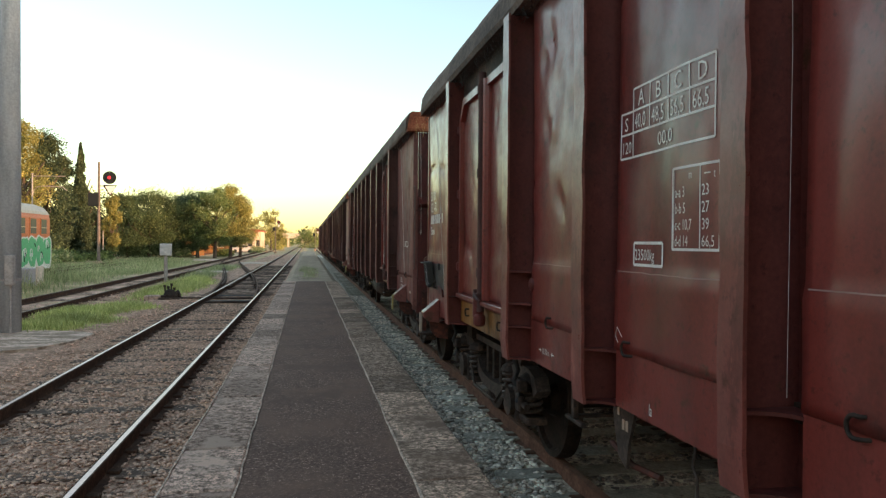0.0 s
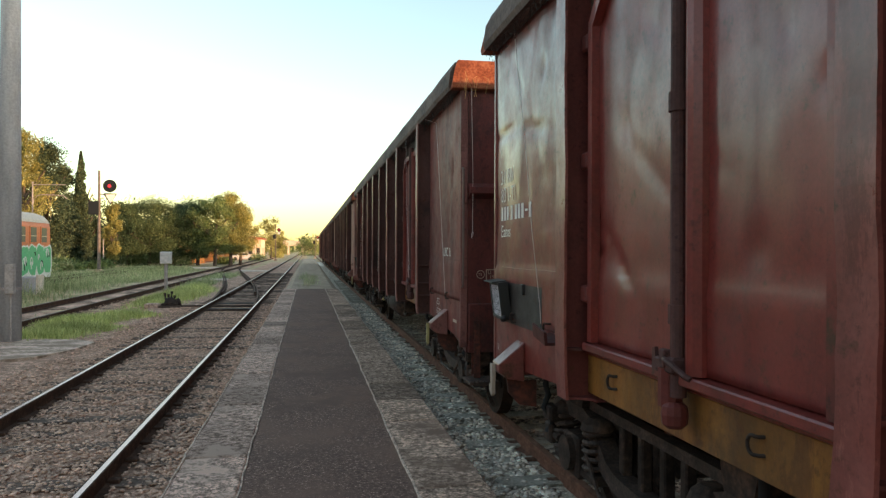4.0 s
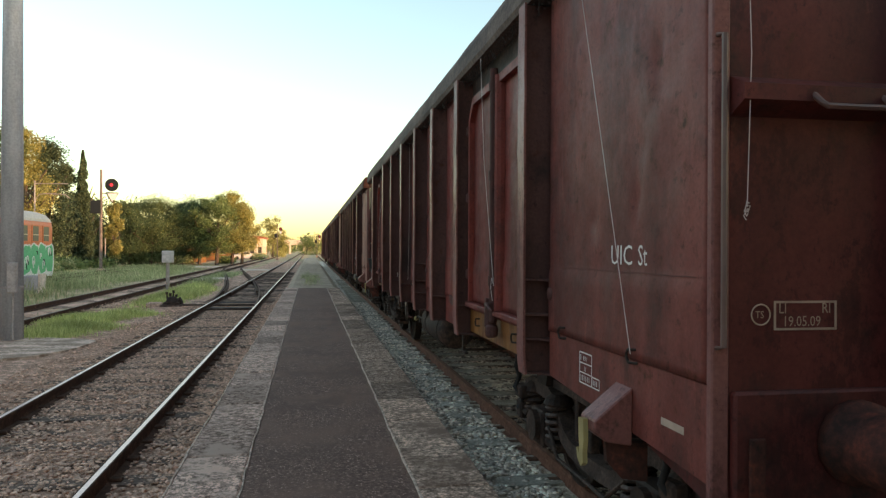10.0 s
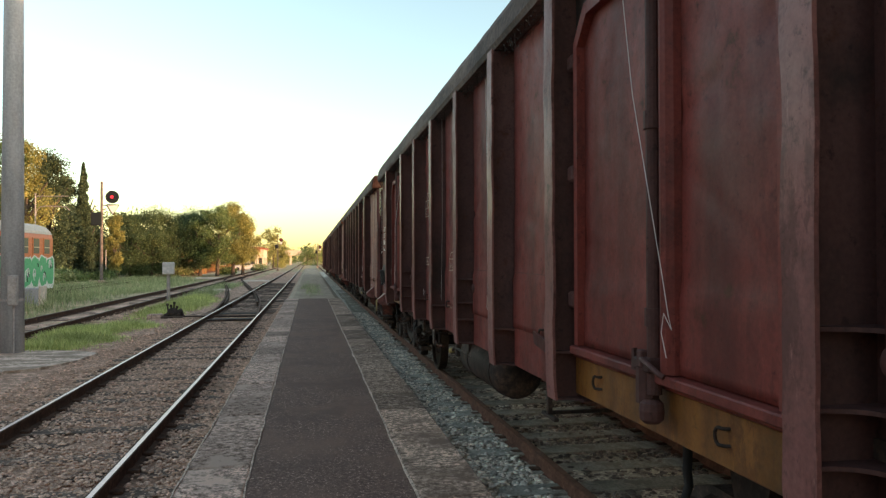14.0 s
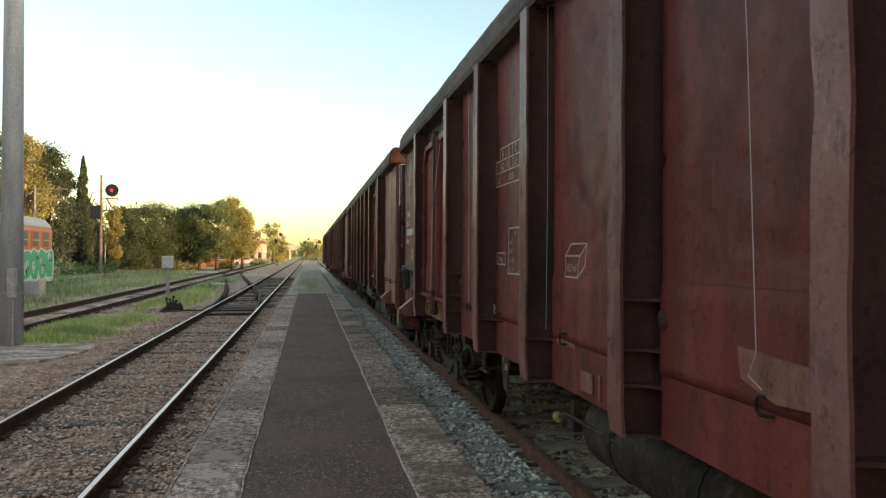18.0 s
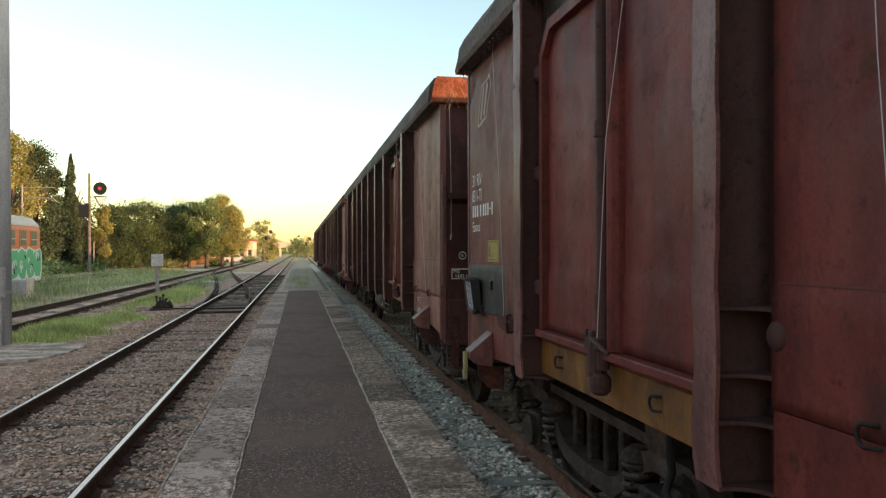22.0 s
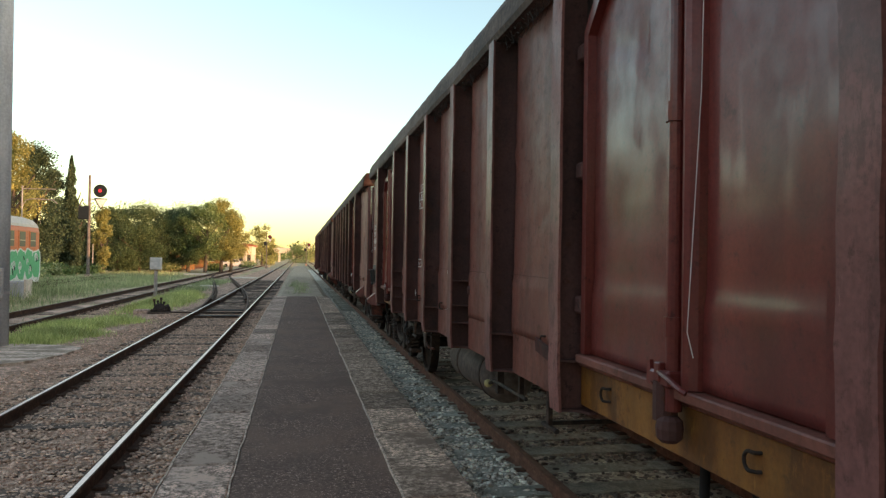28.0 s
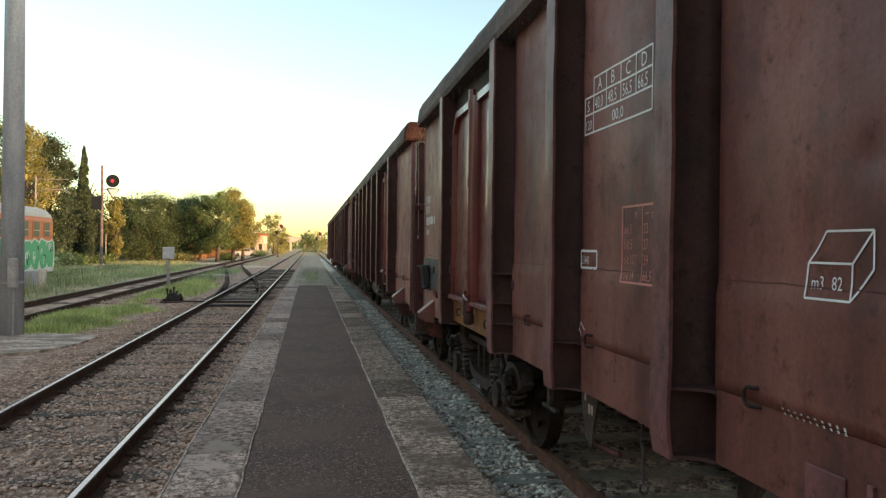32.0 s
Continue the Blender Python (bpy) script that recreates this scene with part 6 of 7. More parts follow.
part("conduit", rod(bmesh.new(), (0.12, -0.26, 0.05), (0.12, -0.26, 1.02), 0.022, 8), GALV, mast)

cab = tagged(empty("trackside_cabinet", pose(-6.05, 34.1, -0.2)), "pale grey cabinet on a post in the weeds", "cabinet")
part("post", rod(bmesh.new(), (0, 0, 0), (0, 0, 1.3), 0.075, 10), GALV, cab)
bd = part("body", boxes((-0.23, 0.23, -0.15, 0.15, 1.28, 1.80), bevel=0.02), BOXGREY, cab)
part("door", boxes((-0.20, 0.20, -0.162, -0.151, 1.31, 1.77), bevel=0.004), BOXGREY, bd)


def signal(x, y, z, h, s=1.0):
    g = tagged(empty("railway_signal", pose(x, y, z)), "railway signal with a round black backboard and a dim red light", "railway signal", "signals")
    part("mast", rod(bmesh.new(), (0, 0, 0), (0, 0, h), 0.13 * s, 10, 0.09 * s), POST_BROWN, g)
    zc = h - 1.25 * s
    hd = part("backboard", rod(bmesh.new(), (0.85 * s, -0.22 * s, zc), (0.85 * s, -0.17 * s, zc), 0.52 * s, 28), SIGNAL_BLACK, g)
    part("hood", lathe(bmesh.new(), [(0.23 * s, 0), (0.25 * s, 0), (0.25 * s, 0.08 * s), (0.23 * s, 0.08 * s)], 14, pose(0.85 * s, -0.221 * s, zc, 90, 0, 0)), SIGNAL_BLACK, hd)
    part("lens", rod(bmesh.new(), (0.85 * s, -0.325 * s, zc), (0.85 * s, -0.305 * s, zc), 0.13 * s, 14), SIGNAL_RED, hd, "dim red lens")
    part("rim", tube(bmesh.new(), [(0.85 * s + 0.5 * s * math.cos(k * math.tau / 28), -0.225 * s, zc + 0.5 * s * math.sin(k * math.tau / 28)) for k in range(29)], 0.02 * s, 5), SIGNAL_BLACK, hd)
    part("arm", boxes((0.0, 0.9 * s, -0.05, 0.05, zc - 0.72 * s, zc - 0.62 * s)), GALV, g)
    bm = bmesh.new()
    prism(bm, [(0.47 * s, zc - 0.66 * s), (1.27 * s, zc - 0.66 * s), (0.87 * s, zc - 1.36 * s)], "y", -0.10, -0.07)
    tb = part("triangle_board", bm, SIGN_WHITE, g, "white triangular board with a dark edge")
    rim = [(0.40 * s, -0.085, zc - 0.62 * s), (1.34 * s, -0.085, zc - 0.62 * s), (0.87 * s, -0.085, zc - 1.44 * s), (0.40 * s, -0.085, zc - 0.62 * s)]
    part("edge", tube(bmesh.new(), rim, 0.06 * s, 5), SIGNAL_BLACK, tb)
    part("marker_box", boxes((-0.75 * s, 0.05 * s, -0.25, 0.1, zc - 2.3 * s, zc - 1.25 * s), bevel=0.03), SIGNAL_BLACK, g, "black marker box")
    part("foot", boxes((-0.22, 0.22, -0.22, 0.22, 0, 0.35), bevel=0.03), CONCRETE, g)
    return g


signal(-16.5, 64, -0.3, 8.3)
signal(-5.1, 124, -0.2, 5.8, s=0.6)
signal(1.6, 160, -0.2, 5.2, s=0.6)


def thin_post(x, y, h, r=0.06, label="thin grey post by the track", lamp=False):
    g = tagged(empty("post", pose(x, y, -0.25)), label, "post", "trackside posts")
    h = h + 0.9 if lamp else h
    part("shaft", rod(bmesh.new(), (0, 0, 0), (0, 0, h), r, 8, r * 0.7), GALV, g)
    if lamp:
        h -= 0.9
        part("bracket", tube(bmesh.new(), [(0, 0, h - 0.9), (0.06, 0, h - 0.4), (0.3, 0, h - 0.06), (0.7, 0, h + 0.02), (2.1, 0, h - 0.02), (2.4, 0, h - 0.3)], 0.036, 6), GALV, g)
        part("bracket", tube(bmesh.new(), [(0, 0, h + 0.75), (2.3, 0, h + 0.78)], 0.028, 6), GALV, g)
    part("cap", boxes((-r, r, -r, r, h + 0.9, h + 0.96) if lamp else (-r, r, -r, r, h, h + 0.06)), GALV, g)
    return g


thin_post(-8.4, 98, 5.0)
thin_post(-19.2, 76, 2.8)
thin_post(-24.5, 78, 6.2)
thin_post(-20.1, 60, 5.95, 0.065, "grey lamp post with a curved arm", True)

# ---------------------------------------------------------------- orange railcar on the siding
car = tagged(empty("railcar", pose(-15.25, 34.3, -0.12)), "old orange railcar with green graffiti, standing on a siding", "railcar")
sec = [(-1.42, 0.42), (-1.45, 0.6), (-1.45, 2.95), (-1.38, 3.26), (1.38, 3.26), (1.45, 2.95), (1.45, 0.6), (1.42, 0.42)]
bm = bmesh.new()
prism(bm, sec, "y", -9.8, 9.8)
bmesh.ops.bevel(bm, geom=[e for e in bm.edges if abs(e.verts[0].co.y - e.verts[1].co.y) < 0.01], offset=0.25, segments=3, affect="EDGES")
part("body", bm, CAR_ORANGE, car)
bm = bmesh.new()
prism(bm, [(-1.44, 3.18), (-1.40, 3.32), (-1.15, 3.58), (-0.7, 3.74), (0, 3.80), (0.7, 3.74), (1.15, 3.58), (1.40, 3.32), (1.44, 3.18)], "y", -9.75, 9.75)
bmesh.ops.bevel(bm, geom=[e for e in bm.edges if abs(e.verts[0].co.y - e.verts[1].co.y) < 0.01 and e.verts[0].co.z > 3.25], offset=0.35, segments=3, affect="EDGES")
part("roof", bm, CAR_CREAM, car, "dull cream roof")
for k in range(9):
    y = 8.55 - 1.55 * k
    wdw = part("window", boxes((1.452, 1.475, y - 0.52, y + 0.52, 2.08, 3.00), bevel=0.01), CAR_ORANGE, car)
    part("pane", boxes((1.476, 1.482, y - 0.40, y + 0.40, 2.16, 2.92)), WINDOW_DARK, wdw)
    part("crossbar", boxes((1.483, 1.492, y - 0.40, y + 0.40, 2.46, 2.50)), CAR_CREAM, wdw)


def blob(cy, cz, ry, rz, seed, n=22, wob=0.13):
    """The rounded outline of one sprayed letter."""
    return [(cy + ry * math.copysign(abs(math.cos(a)) ** 0.7, math.cos(a)) * (1 + wob * noise.noise((math.cos(a) * 1.6, math.sin(a) * 1.6, seed))),
             cz + rz * math.copysign(abs(math.sin(a)) ** 0.7, math.sin(a)) * (1 + wob * noise.noise((math.cos(a) * 2, math.sin(a) * 2, seed + 9)))) for a in (k * math.tau / n for k in range(n))]


for k in range(8):
    y = 9.10 - 1.08 * k
    bm = prism(bmesh.new(), blob(y, 1.16, 0.74, 0.88, k + 3.3, 26, 0.22), "x", 1.4515, 1.4535 + 0.0004 * (k % 3))
    lt = part("graffiti_letter", bm, CAR_WHITE, car, "green sprayed letter with a white outline")
    bm = prism(bmesh.new(), blob(y, 1.24, 0.60, 0.72, k + 3.3, 26, 0.26), "x", 1.456, 1.458 + 0.0004 * (k % 3))
    part("fill", bm, CAR_GREEN, lt)
    rr = random.Random(k)
    for q in range(3):
        c0, y0 = rr.uniform(0.8, 1.5), y + rr.uniform(-0.3, 0.3)
        r0 = rr.uniform(0.12, 0.26)
        bm = tube(bmesh.new(), [(1.461, y0 + 0.7 * r0 * math.cos(t * 0.55), c0 + r0 * 1.4 * math.sin(t * 0.55)) for t in range(rr.randint(5, 10))], 0.028, 4)
        part("stroke", bm, CAR_WHITE if q else BLACK, lt)
stop = tagged(empty("buffer_stop", pose(-11.6, 34.8, -0.3)), "grey concrete stop block in front of the railcar", "buffer stop")
part("body", boxes((-0.50, 0.20, -0.4, 0.4, 0, 0.80), bevel=0.04), MAST, stop)
part("facing", boxes((0.203, 0.30, -0.38, 0.38, 0, 0.88), bevel=0.02), PALE_SLAB, stop)
part("skirt", boxes((-1.3, 1.3, -9.2, 9.2, 0.30, 0.42), bevel=0.03), UNDER, car)
for y in (-7.2, -5.0, 5.0, 7.2):
    bm = bmesh.new()
    for s in (-1, 1):
        lathe(bm, [(0.1, -0.06), (0.42, -0.06), (0.44, 0.06), (0.1, 0.06)], 18, pose(s * 0.75, y, 0.44, 0, 90, 0))
    rod(bm, (-0.8, y, 0.44), (0.8, y, 0.44), 0.07)
    part("wheelset", bm, WHEEL, car)
for x in (-0.87, 0.87):
    part("buffer", rod(bmesh.new(), (x, 9.75, 1.05), (x, 10.3, 1.05), 0.2, 14), BLACK, car)


# ---------------------------------------------------------------- trees and weeds
def leaves(name, centers, radii, per, size, mat, seed, squash=0.8):
    """Many small leaf blades in clumps."""
    rnd = np.random.RandomState(seed)
    C = np.repeat(np.array(centers), per, 0)
    R = np.repeat(np.array(radii), per)
    d = rnd.normal(size=C.shape) * 0.68
    far_ = np.linalg.norm(d, axis=1, keepdims=True)
    d = d * np.minimum(1.0, 1.75 / np.maximum(far_, 1e-6))
    p = C + d * R[:, None] * np.array([1, 1, squash])
    n = len(p)
    a = rnd.normal(size=(n, 3))
    a /= np.linalg.norm(a, axis=1, keepdims=True)
    b = np.cross(a, rnd.normal(size=(n, 3)))
    b /= np.linalg.norm(b, axis=1, keepdims=True)
    s = (size * (0.6 + 0.8 * rnd.rand(n)))[:, None]
    v = np.stack([p - a * s, p + b * s * 0.55, p + a * s, p - b * s * 0.55], 1).reshape(-1, 3)
    return mesh_from(name, v.tolist(), (np.arange(n)[:, None] * 4 + np.arange(4)).tolist(), mat)


def tree(x, y, h, w, kind, seed, label, low=0.12, n=46, per=90):
    """Trunk, limbs and a crown of clumps with gaps between them."""
    rnd = random.Random(seed)
    t = tagged(empty("tree", pose(x, y, -0.3)), label, "tree", "trees along the yard")
    bm = bmesh.new()
    rod(bm, (0, 0, 0), (0.02 * h, 0, 0.62 * h), 0.030 * h, 9, 0.010 * h)
    for k in range(7):
        a, z = rnd.uniform(0, math.tau), rnd.uniform(0.22, 0.55) * h
        rod(bm, (0.01 * h, 0, z), (w * 0.36 * math.cos(a), w * 0.36 * math.sin(a), z + 0.22 * h), 0.011 * h, 6, 0.004 * h)
    part("trunk", bm, BARK, t)
    cs, rs = [], []
    lobes = [(rnd.uniform(0, math.tau), rnd.uniform(0.75, 1.2)) for k in range(7)]
    while len(cs) < n:
        u = rnd.random()
        z = low + (1 - low) * u
        if kind == "cypress":
            half = 0.40 * w * max(0.01, (1 - u) ** 0.85) * (0.7 if u < 0.06 else 1)
        elif kind == "pine":
            half = 0.5 * w * (0.45 + 0.75 * math.sin(math.pi * min(1, u * 0.95 + 0.10))) * (1.0 - 0.35 * u)
        else:
            half = 0.5 * w * math.sin(math.pi * (0.16 + 0.80 * u)) ** 0.6
        a, r = rnd.uniform(0, math.tau), half * math.sqrt(rnd.random())
        if kind == "cypress":
            shrink = 0.10 + 0.70 * (1 - u) ** 0.8
        else:
            r *= lobes[int(a / math.tau * 6.99)][1] * (0.85 + 0.3 * noise.noise((a * 2, z * 5, seed)))
        cs.append((r * math.cos(a), r * math.sin(a), z * h))
        rs.append(rnd.uniform(0.05, 0.135 if kind == "pine" else 0.16) * (w if kind != "cypress" else w * 1.1 * shrink))
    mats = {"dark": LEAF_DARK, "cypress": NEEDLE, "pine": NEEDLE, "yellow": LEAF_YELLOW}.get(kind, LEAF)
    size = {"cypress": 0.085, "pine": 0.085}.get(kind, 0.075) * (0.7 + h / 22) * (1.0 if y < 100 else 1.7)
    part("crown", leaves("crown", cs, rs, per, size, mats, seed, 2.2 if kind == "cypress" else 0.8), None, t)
    return t


GREEN, GOLD, DARKT = "broad green tree in evening light", "broad-leaved tree beside the yard, golden sun put into its leaf colour", "dark conifer behind the tracks"


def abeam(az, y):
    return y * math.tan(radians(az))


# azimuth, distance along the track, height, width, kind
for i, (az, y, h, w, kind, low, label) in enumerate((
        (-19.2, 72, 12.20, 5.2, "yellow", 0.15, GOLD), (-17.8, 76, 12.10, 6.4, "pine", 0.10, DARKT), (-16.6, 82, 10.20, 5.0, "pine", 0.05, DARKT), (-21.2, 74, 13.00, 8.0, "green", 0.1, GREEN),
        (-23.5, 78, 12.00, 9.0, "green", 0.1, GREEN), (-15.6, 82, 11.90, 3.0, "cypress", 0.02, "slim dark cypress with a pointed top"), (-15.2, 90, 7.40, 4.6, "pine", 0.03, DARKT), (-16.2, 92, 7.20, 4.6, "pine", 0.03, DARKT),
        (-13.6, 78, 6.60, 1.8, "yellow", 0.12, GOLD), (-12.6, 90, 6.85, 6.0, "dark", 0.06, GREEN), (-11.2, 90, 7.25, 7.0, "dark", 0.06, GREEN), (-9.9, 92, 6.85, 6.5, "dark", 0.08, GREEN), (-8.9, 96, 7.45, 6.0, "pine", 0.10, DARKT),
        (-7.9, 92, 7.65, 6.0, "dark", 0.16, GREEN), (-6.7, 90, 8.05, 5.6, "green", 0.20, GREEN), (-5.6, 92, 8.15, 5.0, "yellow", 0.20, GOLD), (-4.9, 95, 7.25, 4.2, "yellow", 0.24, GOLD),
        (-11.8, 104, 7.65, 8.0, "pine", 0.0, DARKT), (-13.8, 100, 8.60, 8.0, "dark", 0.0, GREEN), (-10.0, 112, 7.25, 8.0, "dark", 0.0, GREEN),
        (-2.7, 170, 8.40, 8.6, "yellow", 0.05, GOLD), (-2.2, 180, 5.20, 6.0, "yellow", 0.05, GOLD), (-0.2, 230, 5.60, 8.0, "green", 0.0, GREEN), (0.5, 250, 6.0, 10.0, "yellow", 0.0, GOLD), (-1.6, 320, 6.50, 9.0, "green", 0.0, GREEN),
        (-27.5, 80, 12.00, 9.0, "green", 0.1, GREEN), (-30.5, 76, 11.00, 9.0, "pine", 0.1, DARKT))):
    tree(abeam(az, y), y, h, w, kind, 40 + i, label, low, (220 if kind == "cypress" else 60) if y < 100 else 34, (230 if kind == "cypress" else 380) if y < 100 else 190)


def bush(x, y, r, seed, mat=None):
    rnd = random.Random(seed)
    t = tagged(empty("bush", pose(x, y, -0.3)), "low dusty bush beside the tracks", "bush", "bushes")
    cs = [(rnd.uniform(-r, r), rnd.uniform(-r, r), rnd.uniform(0.2, 0.9) * r) for k in range(14)]
    part("foliage", leaves("foliage", cs, [r * 0.42] * 14, 70, 0.13, mat or LEAF, seed), None, t)
    bm = bmesh.new()
    for k in range(6):
        rod(bm, (0, 0, 0), (cs[k][0] * 0.8, cs[k][1] * 0.8, cs[k][2]), 0.035, 5, 0.012)
    part("stems", bm, BARK, t)
    return t


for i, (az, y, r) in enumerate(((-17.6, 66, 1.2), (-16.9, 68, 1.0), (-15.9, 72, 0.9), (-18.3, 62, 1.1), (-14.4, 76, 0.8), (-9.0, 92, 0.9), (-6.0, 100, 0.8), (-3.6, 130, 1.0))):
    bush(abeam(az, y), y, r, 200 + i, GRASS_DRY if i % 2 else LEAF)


def grass(name, spots, mat, label, seed):
    """Blades: bent three-sided strips, in patches of (x, y, rx, ry, count, height)."""
    rnd = np.random.RandomState(seed)
    vs, fs = [], []
    for x, y, rx, ry, cnt, h in spots:
        p = rnd.normal(size=(cnt, 2)) * 0.5
        for k in range(cnt):
            bx, by = x + p[k, 0] * rx, y + p[k, 1] * ry
            hh = h * (0.4 + 0.8 * rnd.rand()) * math.exp(-0.6 * (p[k] ** 2).sum())
            a = rnd.rand() * math.tau
            lean = hh * (0.15 + 0.5 * rnd.rand())
            dx, dy, ww = math.cos(a), math.sin(a), 0.006 + 0.009 * rnd.rand()
            n = len(vs)
            vs += [(bx - dy * ww, by + dx * ww, -0.24), (bx + dy * ww, by - dx * ww, -0.24), (bx + dx * lean * 0.35 + dy * ww * 0.7, by + dy * lean * 0.35 - dx * ww * 0.7, -0.24 + hh * 0.6),
                   (bx + dx * lean * 0.35 - dy * ww * 0.7, by + dy * lean * 0.35 + dx * ww * 0.7, -0.24 + hh * 0.6), (bx + dx * lean, by + dy * lean, -0.24 + hh)]
            fs += [(n, n + 1, n + 2, n + 3), (n + 3, n + 2, n + 4)]
    return tagged(new(name, mesh_from(name, vs, fs, mat)), label, "grass", kind="stuff")


rg = random.Random(3)
spots = [(-5.35 + rg.uniform(-0.4, 0.4), 17.1 + 1.0 * k + rg.uniform(-0.5, 0.5), 1.0, 0.9, 2200, 0.30) for k in range(6)]
spots += [(-5.2 + rg.uniform(-0.3, 0.3), 26.8 + 1.3 * k, 0.9, 1.4, 1400, 0.30) for k in range(6)]
spots += [(-4.9 + rg.uniform(-0.4, 0.2), 29 + 1.3 * k, 0.9, 1.5, 900, 0.42) for k in range(7)]
grass("grass_patch", spots, GRASS, "bright green grass between the tracks", 8)
spots = [(-11.2 + rg.uniform(-1.2, 1.2), 18 + 1.2 * k, 1.8, 2.0, 200, 0.30) for k in range(44)]
spots += [(-14.5 + rg.uniform(-3.5, 2.5), 38 + 0.9 * k, 3.5, 3.0, 300, 0.40) for k in range(50)]
spots += [(0.1 + rg.uniform(-0.3, 0.3), 33 + 1.1 * k, 0.6, 1.5, 140, 0.5 + 0.1 * (k % 3)) for k in range(12)]
spots += [(-5.6 + rg.uniform(-0.5, 0.5), 40 + 1.5 * k, 1.0, 2.0, 260, 0.4) for k in range(12)]
spots += [(-10.9 + rg.uniform(-1.3, 1.0), 24 + 1.3 * k, 1.0, 1.0, 40, 1.0) for k in range(12)]
grass("weeds", spots, GRASS_DRY, "dull green weeds between the far tracks", 9)

# ---------------------------------------------------------------- far buildings
def house(name, x, y, w, d, h, wall, label, rz=0.0, n=3):
    hs = tagged(empty(name, pose(x, y, -0.3, 0, 0, rz)), label, "building")
    wl_ = part("wall", boxes((-w / 2, w / 2, -d / 2, d / 2, 0, h)), wall, hs)
    bm = bmesh.new()
    prism(bm, [(-w / 2 - 0.4, h), (w / 2 + 0.4, h), (w / 2 + 0.3, h + 0.25), (0, h + w * 0.2), (-w / 2 - 0.3, h + 0.25)], "y", -d / 2 - 0.4, d / 2 + 0.4)
    part("roof", bm, ROOF_TILE, hs)
    for k in range(n):
        yy = -d / 2 + d * (k + 0.5) / n
        wd = part("window", boxes((w / 2 + 0.01, w / 2 + 0.06, yy - 0.5, yy + 0.5, 1.0, 2.4)), WALL_CREAM, hs)
        part("pane", boxes((w / 2 + 0.061, w / 2 + 0.075, yy - 0.4, yy + 0.4, 1.1, 2.3)), WINDOW_DARK, wd)
    for k in range(2):
        xx = -w / 4 + w / 2 * k
        wd = part("window", boxes((xx - 0.5, xx + 0.5, -d / 2 - 0.06, -d / 2 - 0.01, 1.0, 2.4)), WALL_CREAM, hs)
        part("pane", boxes((xx - 0.4, xx + 0.4, -d / 2 - 0.075, -d / 2 - 0.061, 1.1, 2.3)), WINDOW_DARK, wd)
    return hs


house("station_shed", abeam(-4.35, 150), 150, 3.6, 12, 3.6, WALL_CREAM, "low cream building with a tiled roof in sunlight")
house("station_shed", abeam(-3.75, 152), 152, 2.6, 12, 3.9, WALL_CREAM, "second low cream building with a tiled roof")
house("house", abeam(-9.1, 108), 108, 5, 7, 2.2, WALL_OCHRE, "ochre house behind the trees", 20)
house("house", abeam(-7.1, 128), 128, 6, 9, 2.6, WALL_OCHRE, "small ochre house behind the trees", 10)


def parked_car(x, y, rz, paint_, label):
    """A small saloon, seen far off."""
    g = tagged(empty("parked_car", pose(x, y, -0.28, 0, 0, rz)), label, "car", "cars by the shed")
    bm = prism(bmesh.new(), [(-2.0, 0.30), (-2.05, 0.55), (-1.95, 0.80), (-1.0, 0.90), (1.2, 0.92), (1.95, 0.80), (2.05, 0.50), (2.0, 0.30)], "y", -0.82, 0.82)
    bmesh.ops.bevel(bm, geom=bm.edges[:], offset=0.06, segments=2, affect="EDGES")
    part("body", bm, paint_, g)
    cab_ = part("cabin", prism(bmesh.new(), [(-1.15, 0.86), (-0.55, 1.38), (0.75, 1.40), (1.35, 0.88)], "y", -0.70, 0.70), paint_, g)
    for s in (-1, 1):
        part("window", prism(bmesh.new(), [(-0.85, 0.93), (-0.45, 1.30), (0.65, 1.31), (1.05, 0.94)], "y", s * 0.702, s * 0.715), WINDOW_DARK, cab_)
    for wx in (-1.25, 1.25):
        for s in (-1, 1):
            part("wheel", lathe(bmesh.new(), [(0.16, -0.09), (0.30, -0.09), (0.32, 0.0), (0.30, 0.09), (0.16, 0.09)], 16, pose(wx, s * 0.76, 0.31, 90, 0, 0)), RUBBER, g)
    return g


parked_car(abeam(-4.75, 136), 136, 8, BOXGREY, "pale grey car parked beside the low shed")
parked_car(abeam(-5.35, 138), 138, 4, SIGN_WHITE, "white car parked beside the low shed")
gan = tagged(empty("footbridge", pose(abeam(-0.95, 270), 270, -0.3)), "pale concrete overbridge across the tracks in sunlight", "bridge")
part("deck", boxes((-4.2, 4.2, -1.2, 1.2, 3.2, 5.1), bevel=0.1), WALL_CREAM, gan)
for x in (-2.2, 2.6):
    part("pier", boxes((x - 0.35, x + 0.35, -0.8, 0.8, 0, 3.2), bevel=0.05), WALL_CREAM, gan)

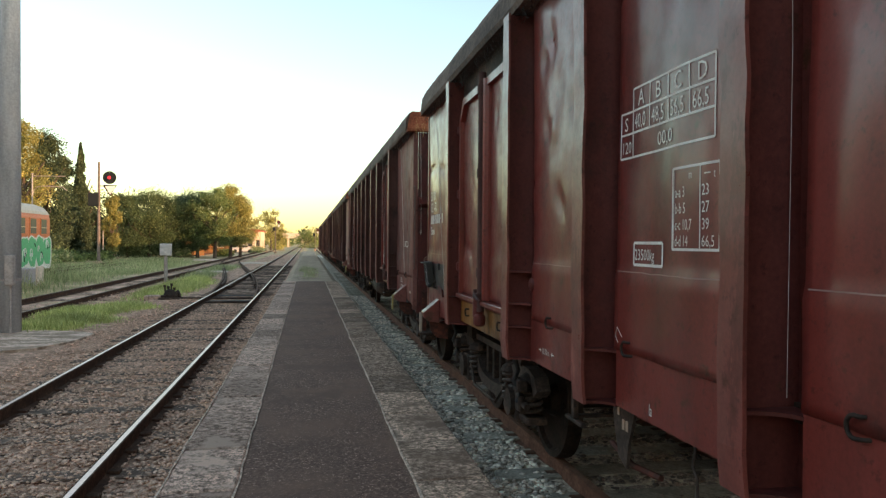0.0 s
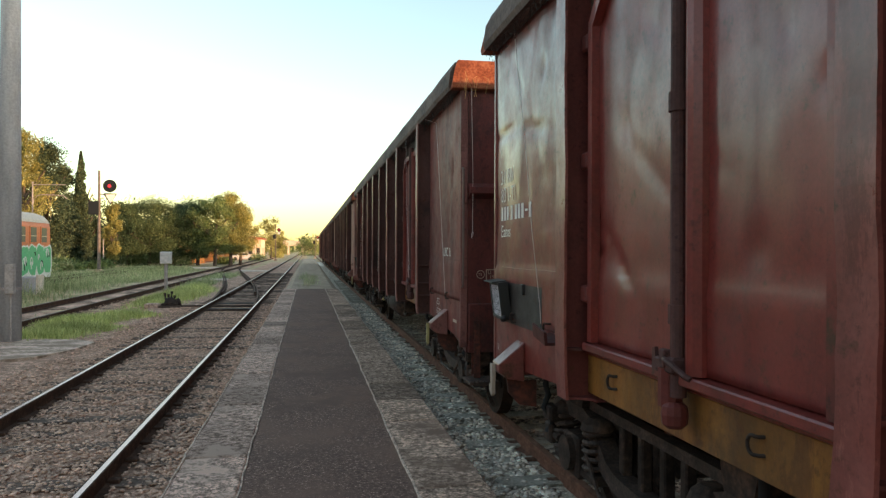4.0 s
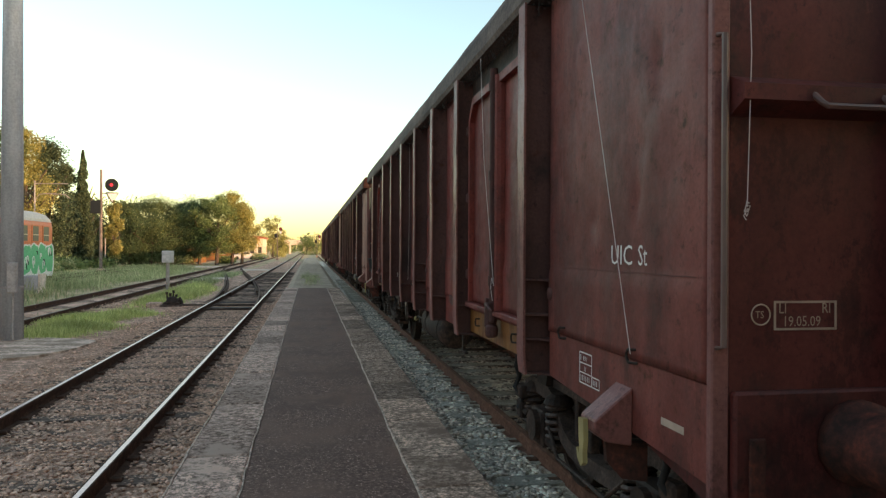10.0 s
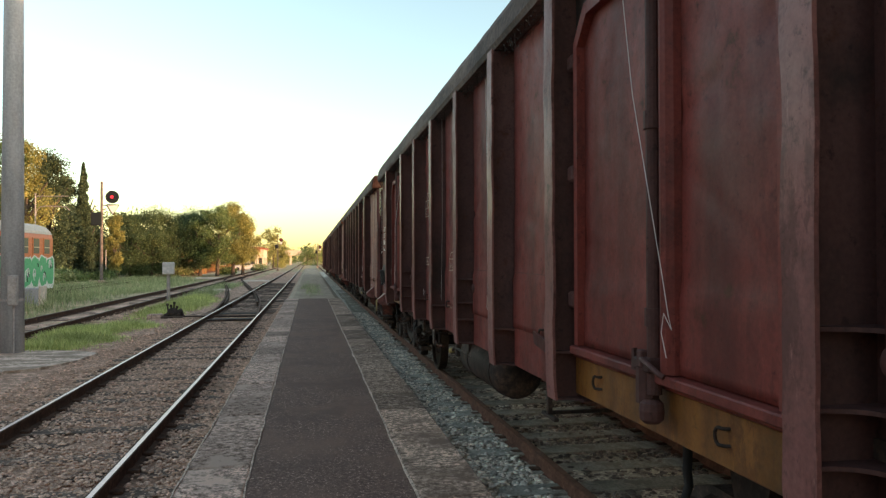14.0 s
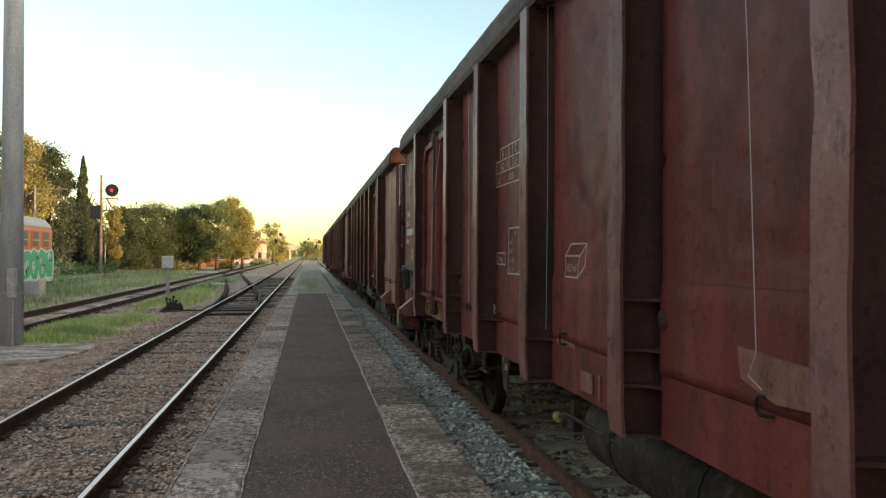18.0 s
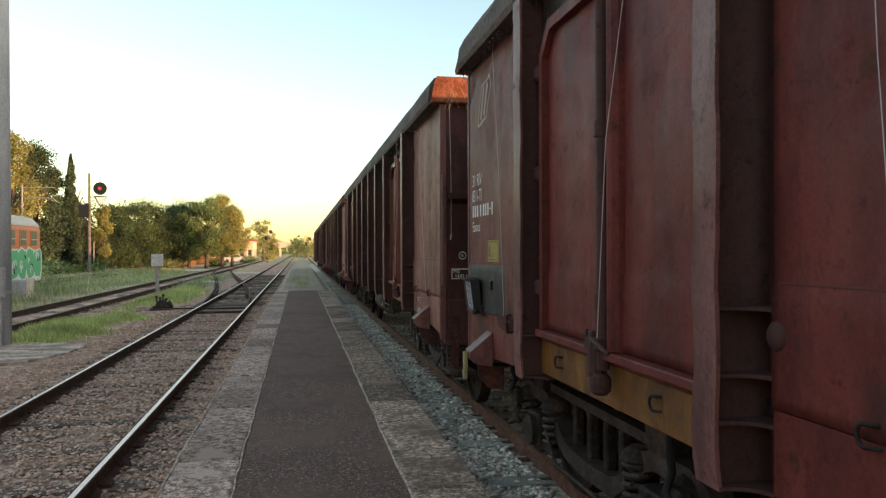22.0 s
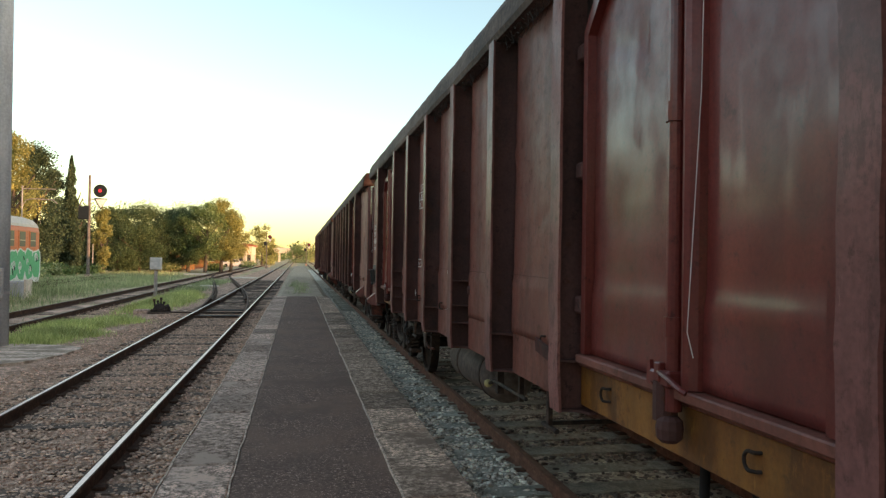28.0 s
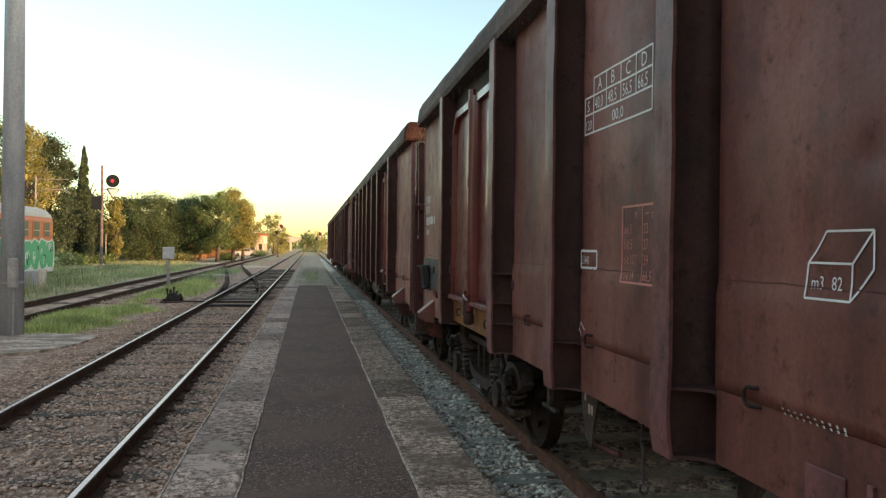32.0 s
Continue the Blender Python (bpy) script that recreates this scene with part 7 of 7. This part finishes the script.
# unseen plain walls, added to block low sun and sky; one gap lets sun through
for name, x0, x1, y0, y1, hh, lb in (("wall_1", 12, 20, 2.2, 38, 9.0, "unseen plain wall beyond the train, added to block the low sun"), ("wall_2", 12, 20, -70, -6.0, 9.0, "unseen plain wall to the right behind, added to block the low sun"),
                                     ("wall_3", 12, 12.4, -6.0, 2.2, 2.4, "unseen low wall in the sun gap, added to stop light under the train"), ("wall_5", -26, -19, -60, 30, 7.5, "unseen dull wall beside the yard, added to cut sky light on the wagons"), ("wall_4", 12, 12.4, 38, 140, 2.6, "unseen long low wall beyond the train, added to stop light under it")):
    tagged(new(name, as_mesh(name, boxes((x0, x1, y0, y1, -0.4, hh)), WALL_DULL if name == "wall_5" else WALL_CREAM)), lb, "wall", kind="structure")
tagged(new("treeline_far", leaves("treeline_far", [(xx, 520 + 20 * math.sin(xx * 0.05), 3 + 2.5 * noise.noise((xx * 0.03, 0, 0))) for xx in range(-420, 260, 5)],
                                      [6.5] * 136, 60, 1.2, LEAF, 77)), "distant low belt of trees", "trees", kind="stuff")


# ---------------------------------------------------------------- what moves
def motions():
    rows = [(0, 0.00), (1, 0.73), (2, 1.49), (3, 2.32), (3.5, 2.73), (5.5, 4.30), (6, 4.70), (7, 5.44), (8, 6.10), (9, 6.765), (10, 7.43), (11, 8.03), (12, 8.64), (13, 9.31), (13.5, 9.65), (14, 10.01), (14.5, 10.38), (16.5, 12.02), (17, 12.50), (18, 13.50), (19, 14.57), (20, 15.71), (21, 16.94), (22, 18.25), (23, 19.59), (24, 20.93), (24.5, 21.57), (25, 22.22), (25.5, 22.85), (27.5, 25.34), (28, 26.01), (29, 27.315), (30, 28.52), (31, 29.77), (32, 31.01)]
    dense = []
    for (t0, s0), (t1, s1) in zip(rows, rows[1:]):
        n = math.ceil((s1 - s0) / 0.5)
        dense += [(t0 + (t1 - t0) * k / n, s0 + (s1 - s0) * k / n) for k in range(n)]
    dense.append(rows[-1])
    for k, wg in enumerate(wagons):
        y = FIRST + PITCH * k
        walk(wg, [(t, pose(TRACK_X, y - s, 0)) for t, s in rows])
        for o in wg.children_recursive:
            if o.name.startswith("wheelset"):
                p = o.matrix_basis.translation
                turns = [(t, pose(p.x, p.y, p.z, math.degrees(s / 0.46), 0, 0)) for t, s in dense]
                walk(o, turns)


motions()
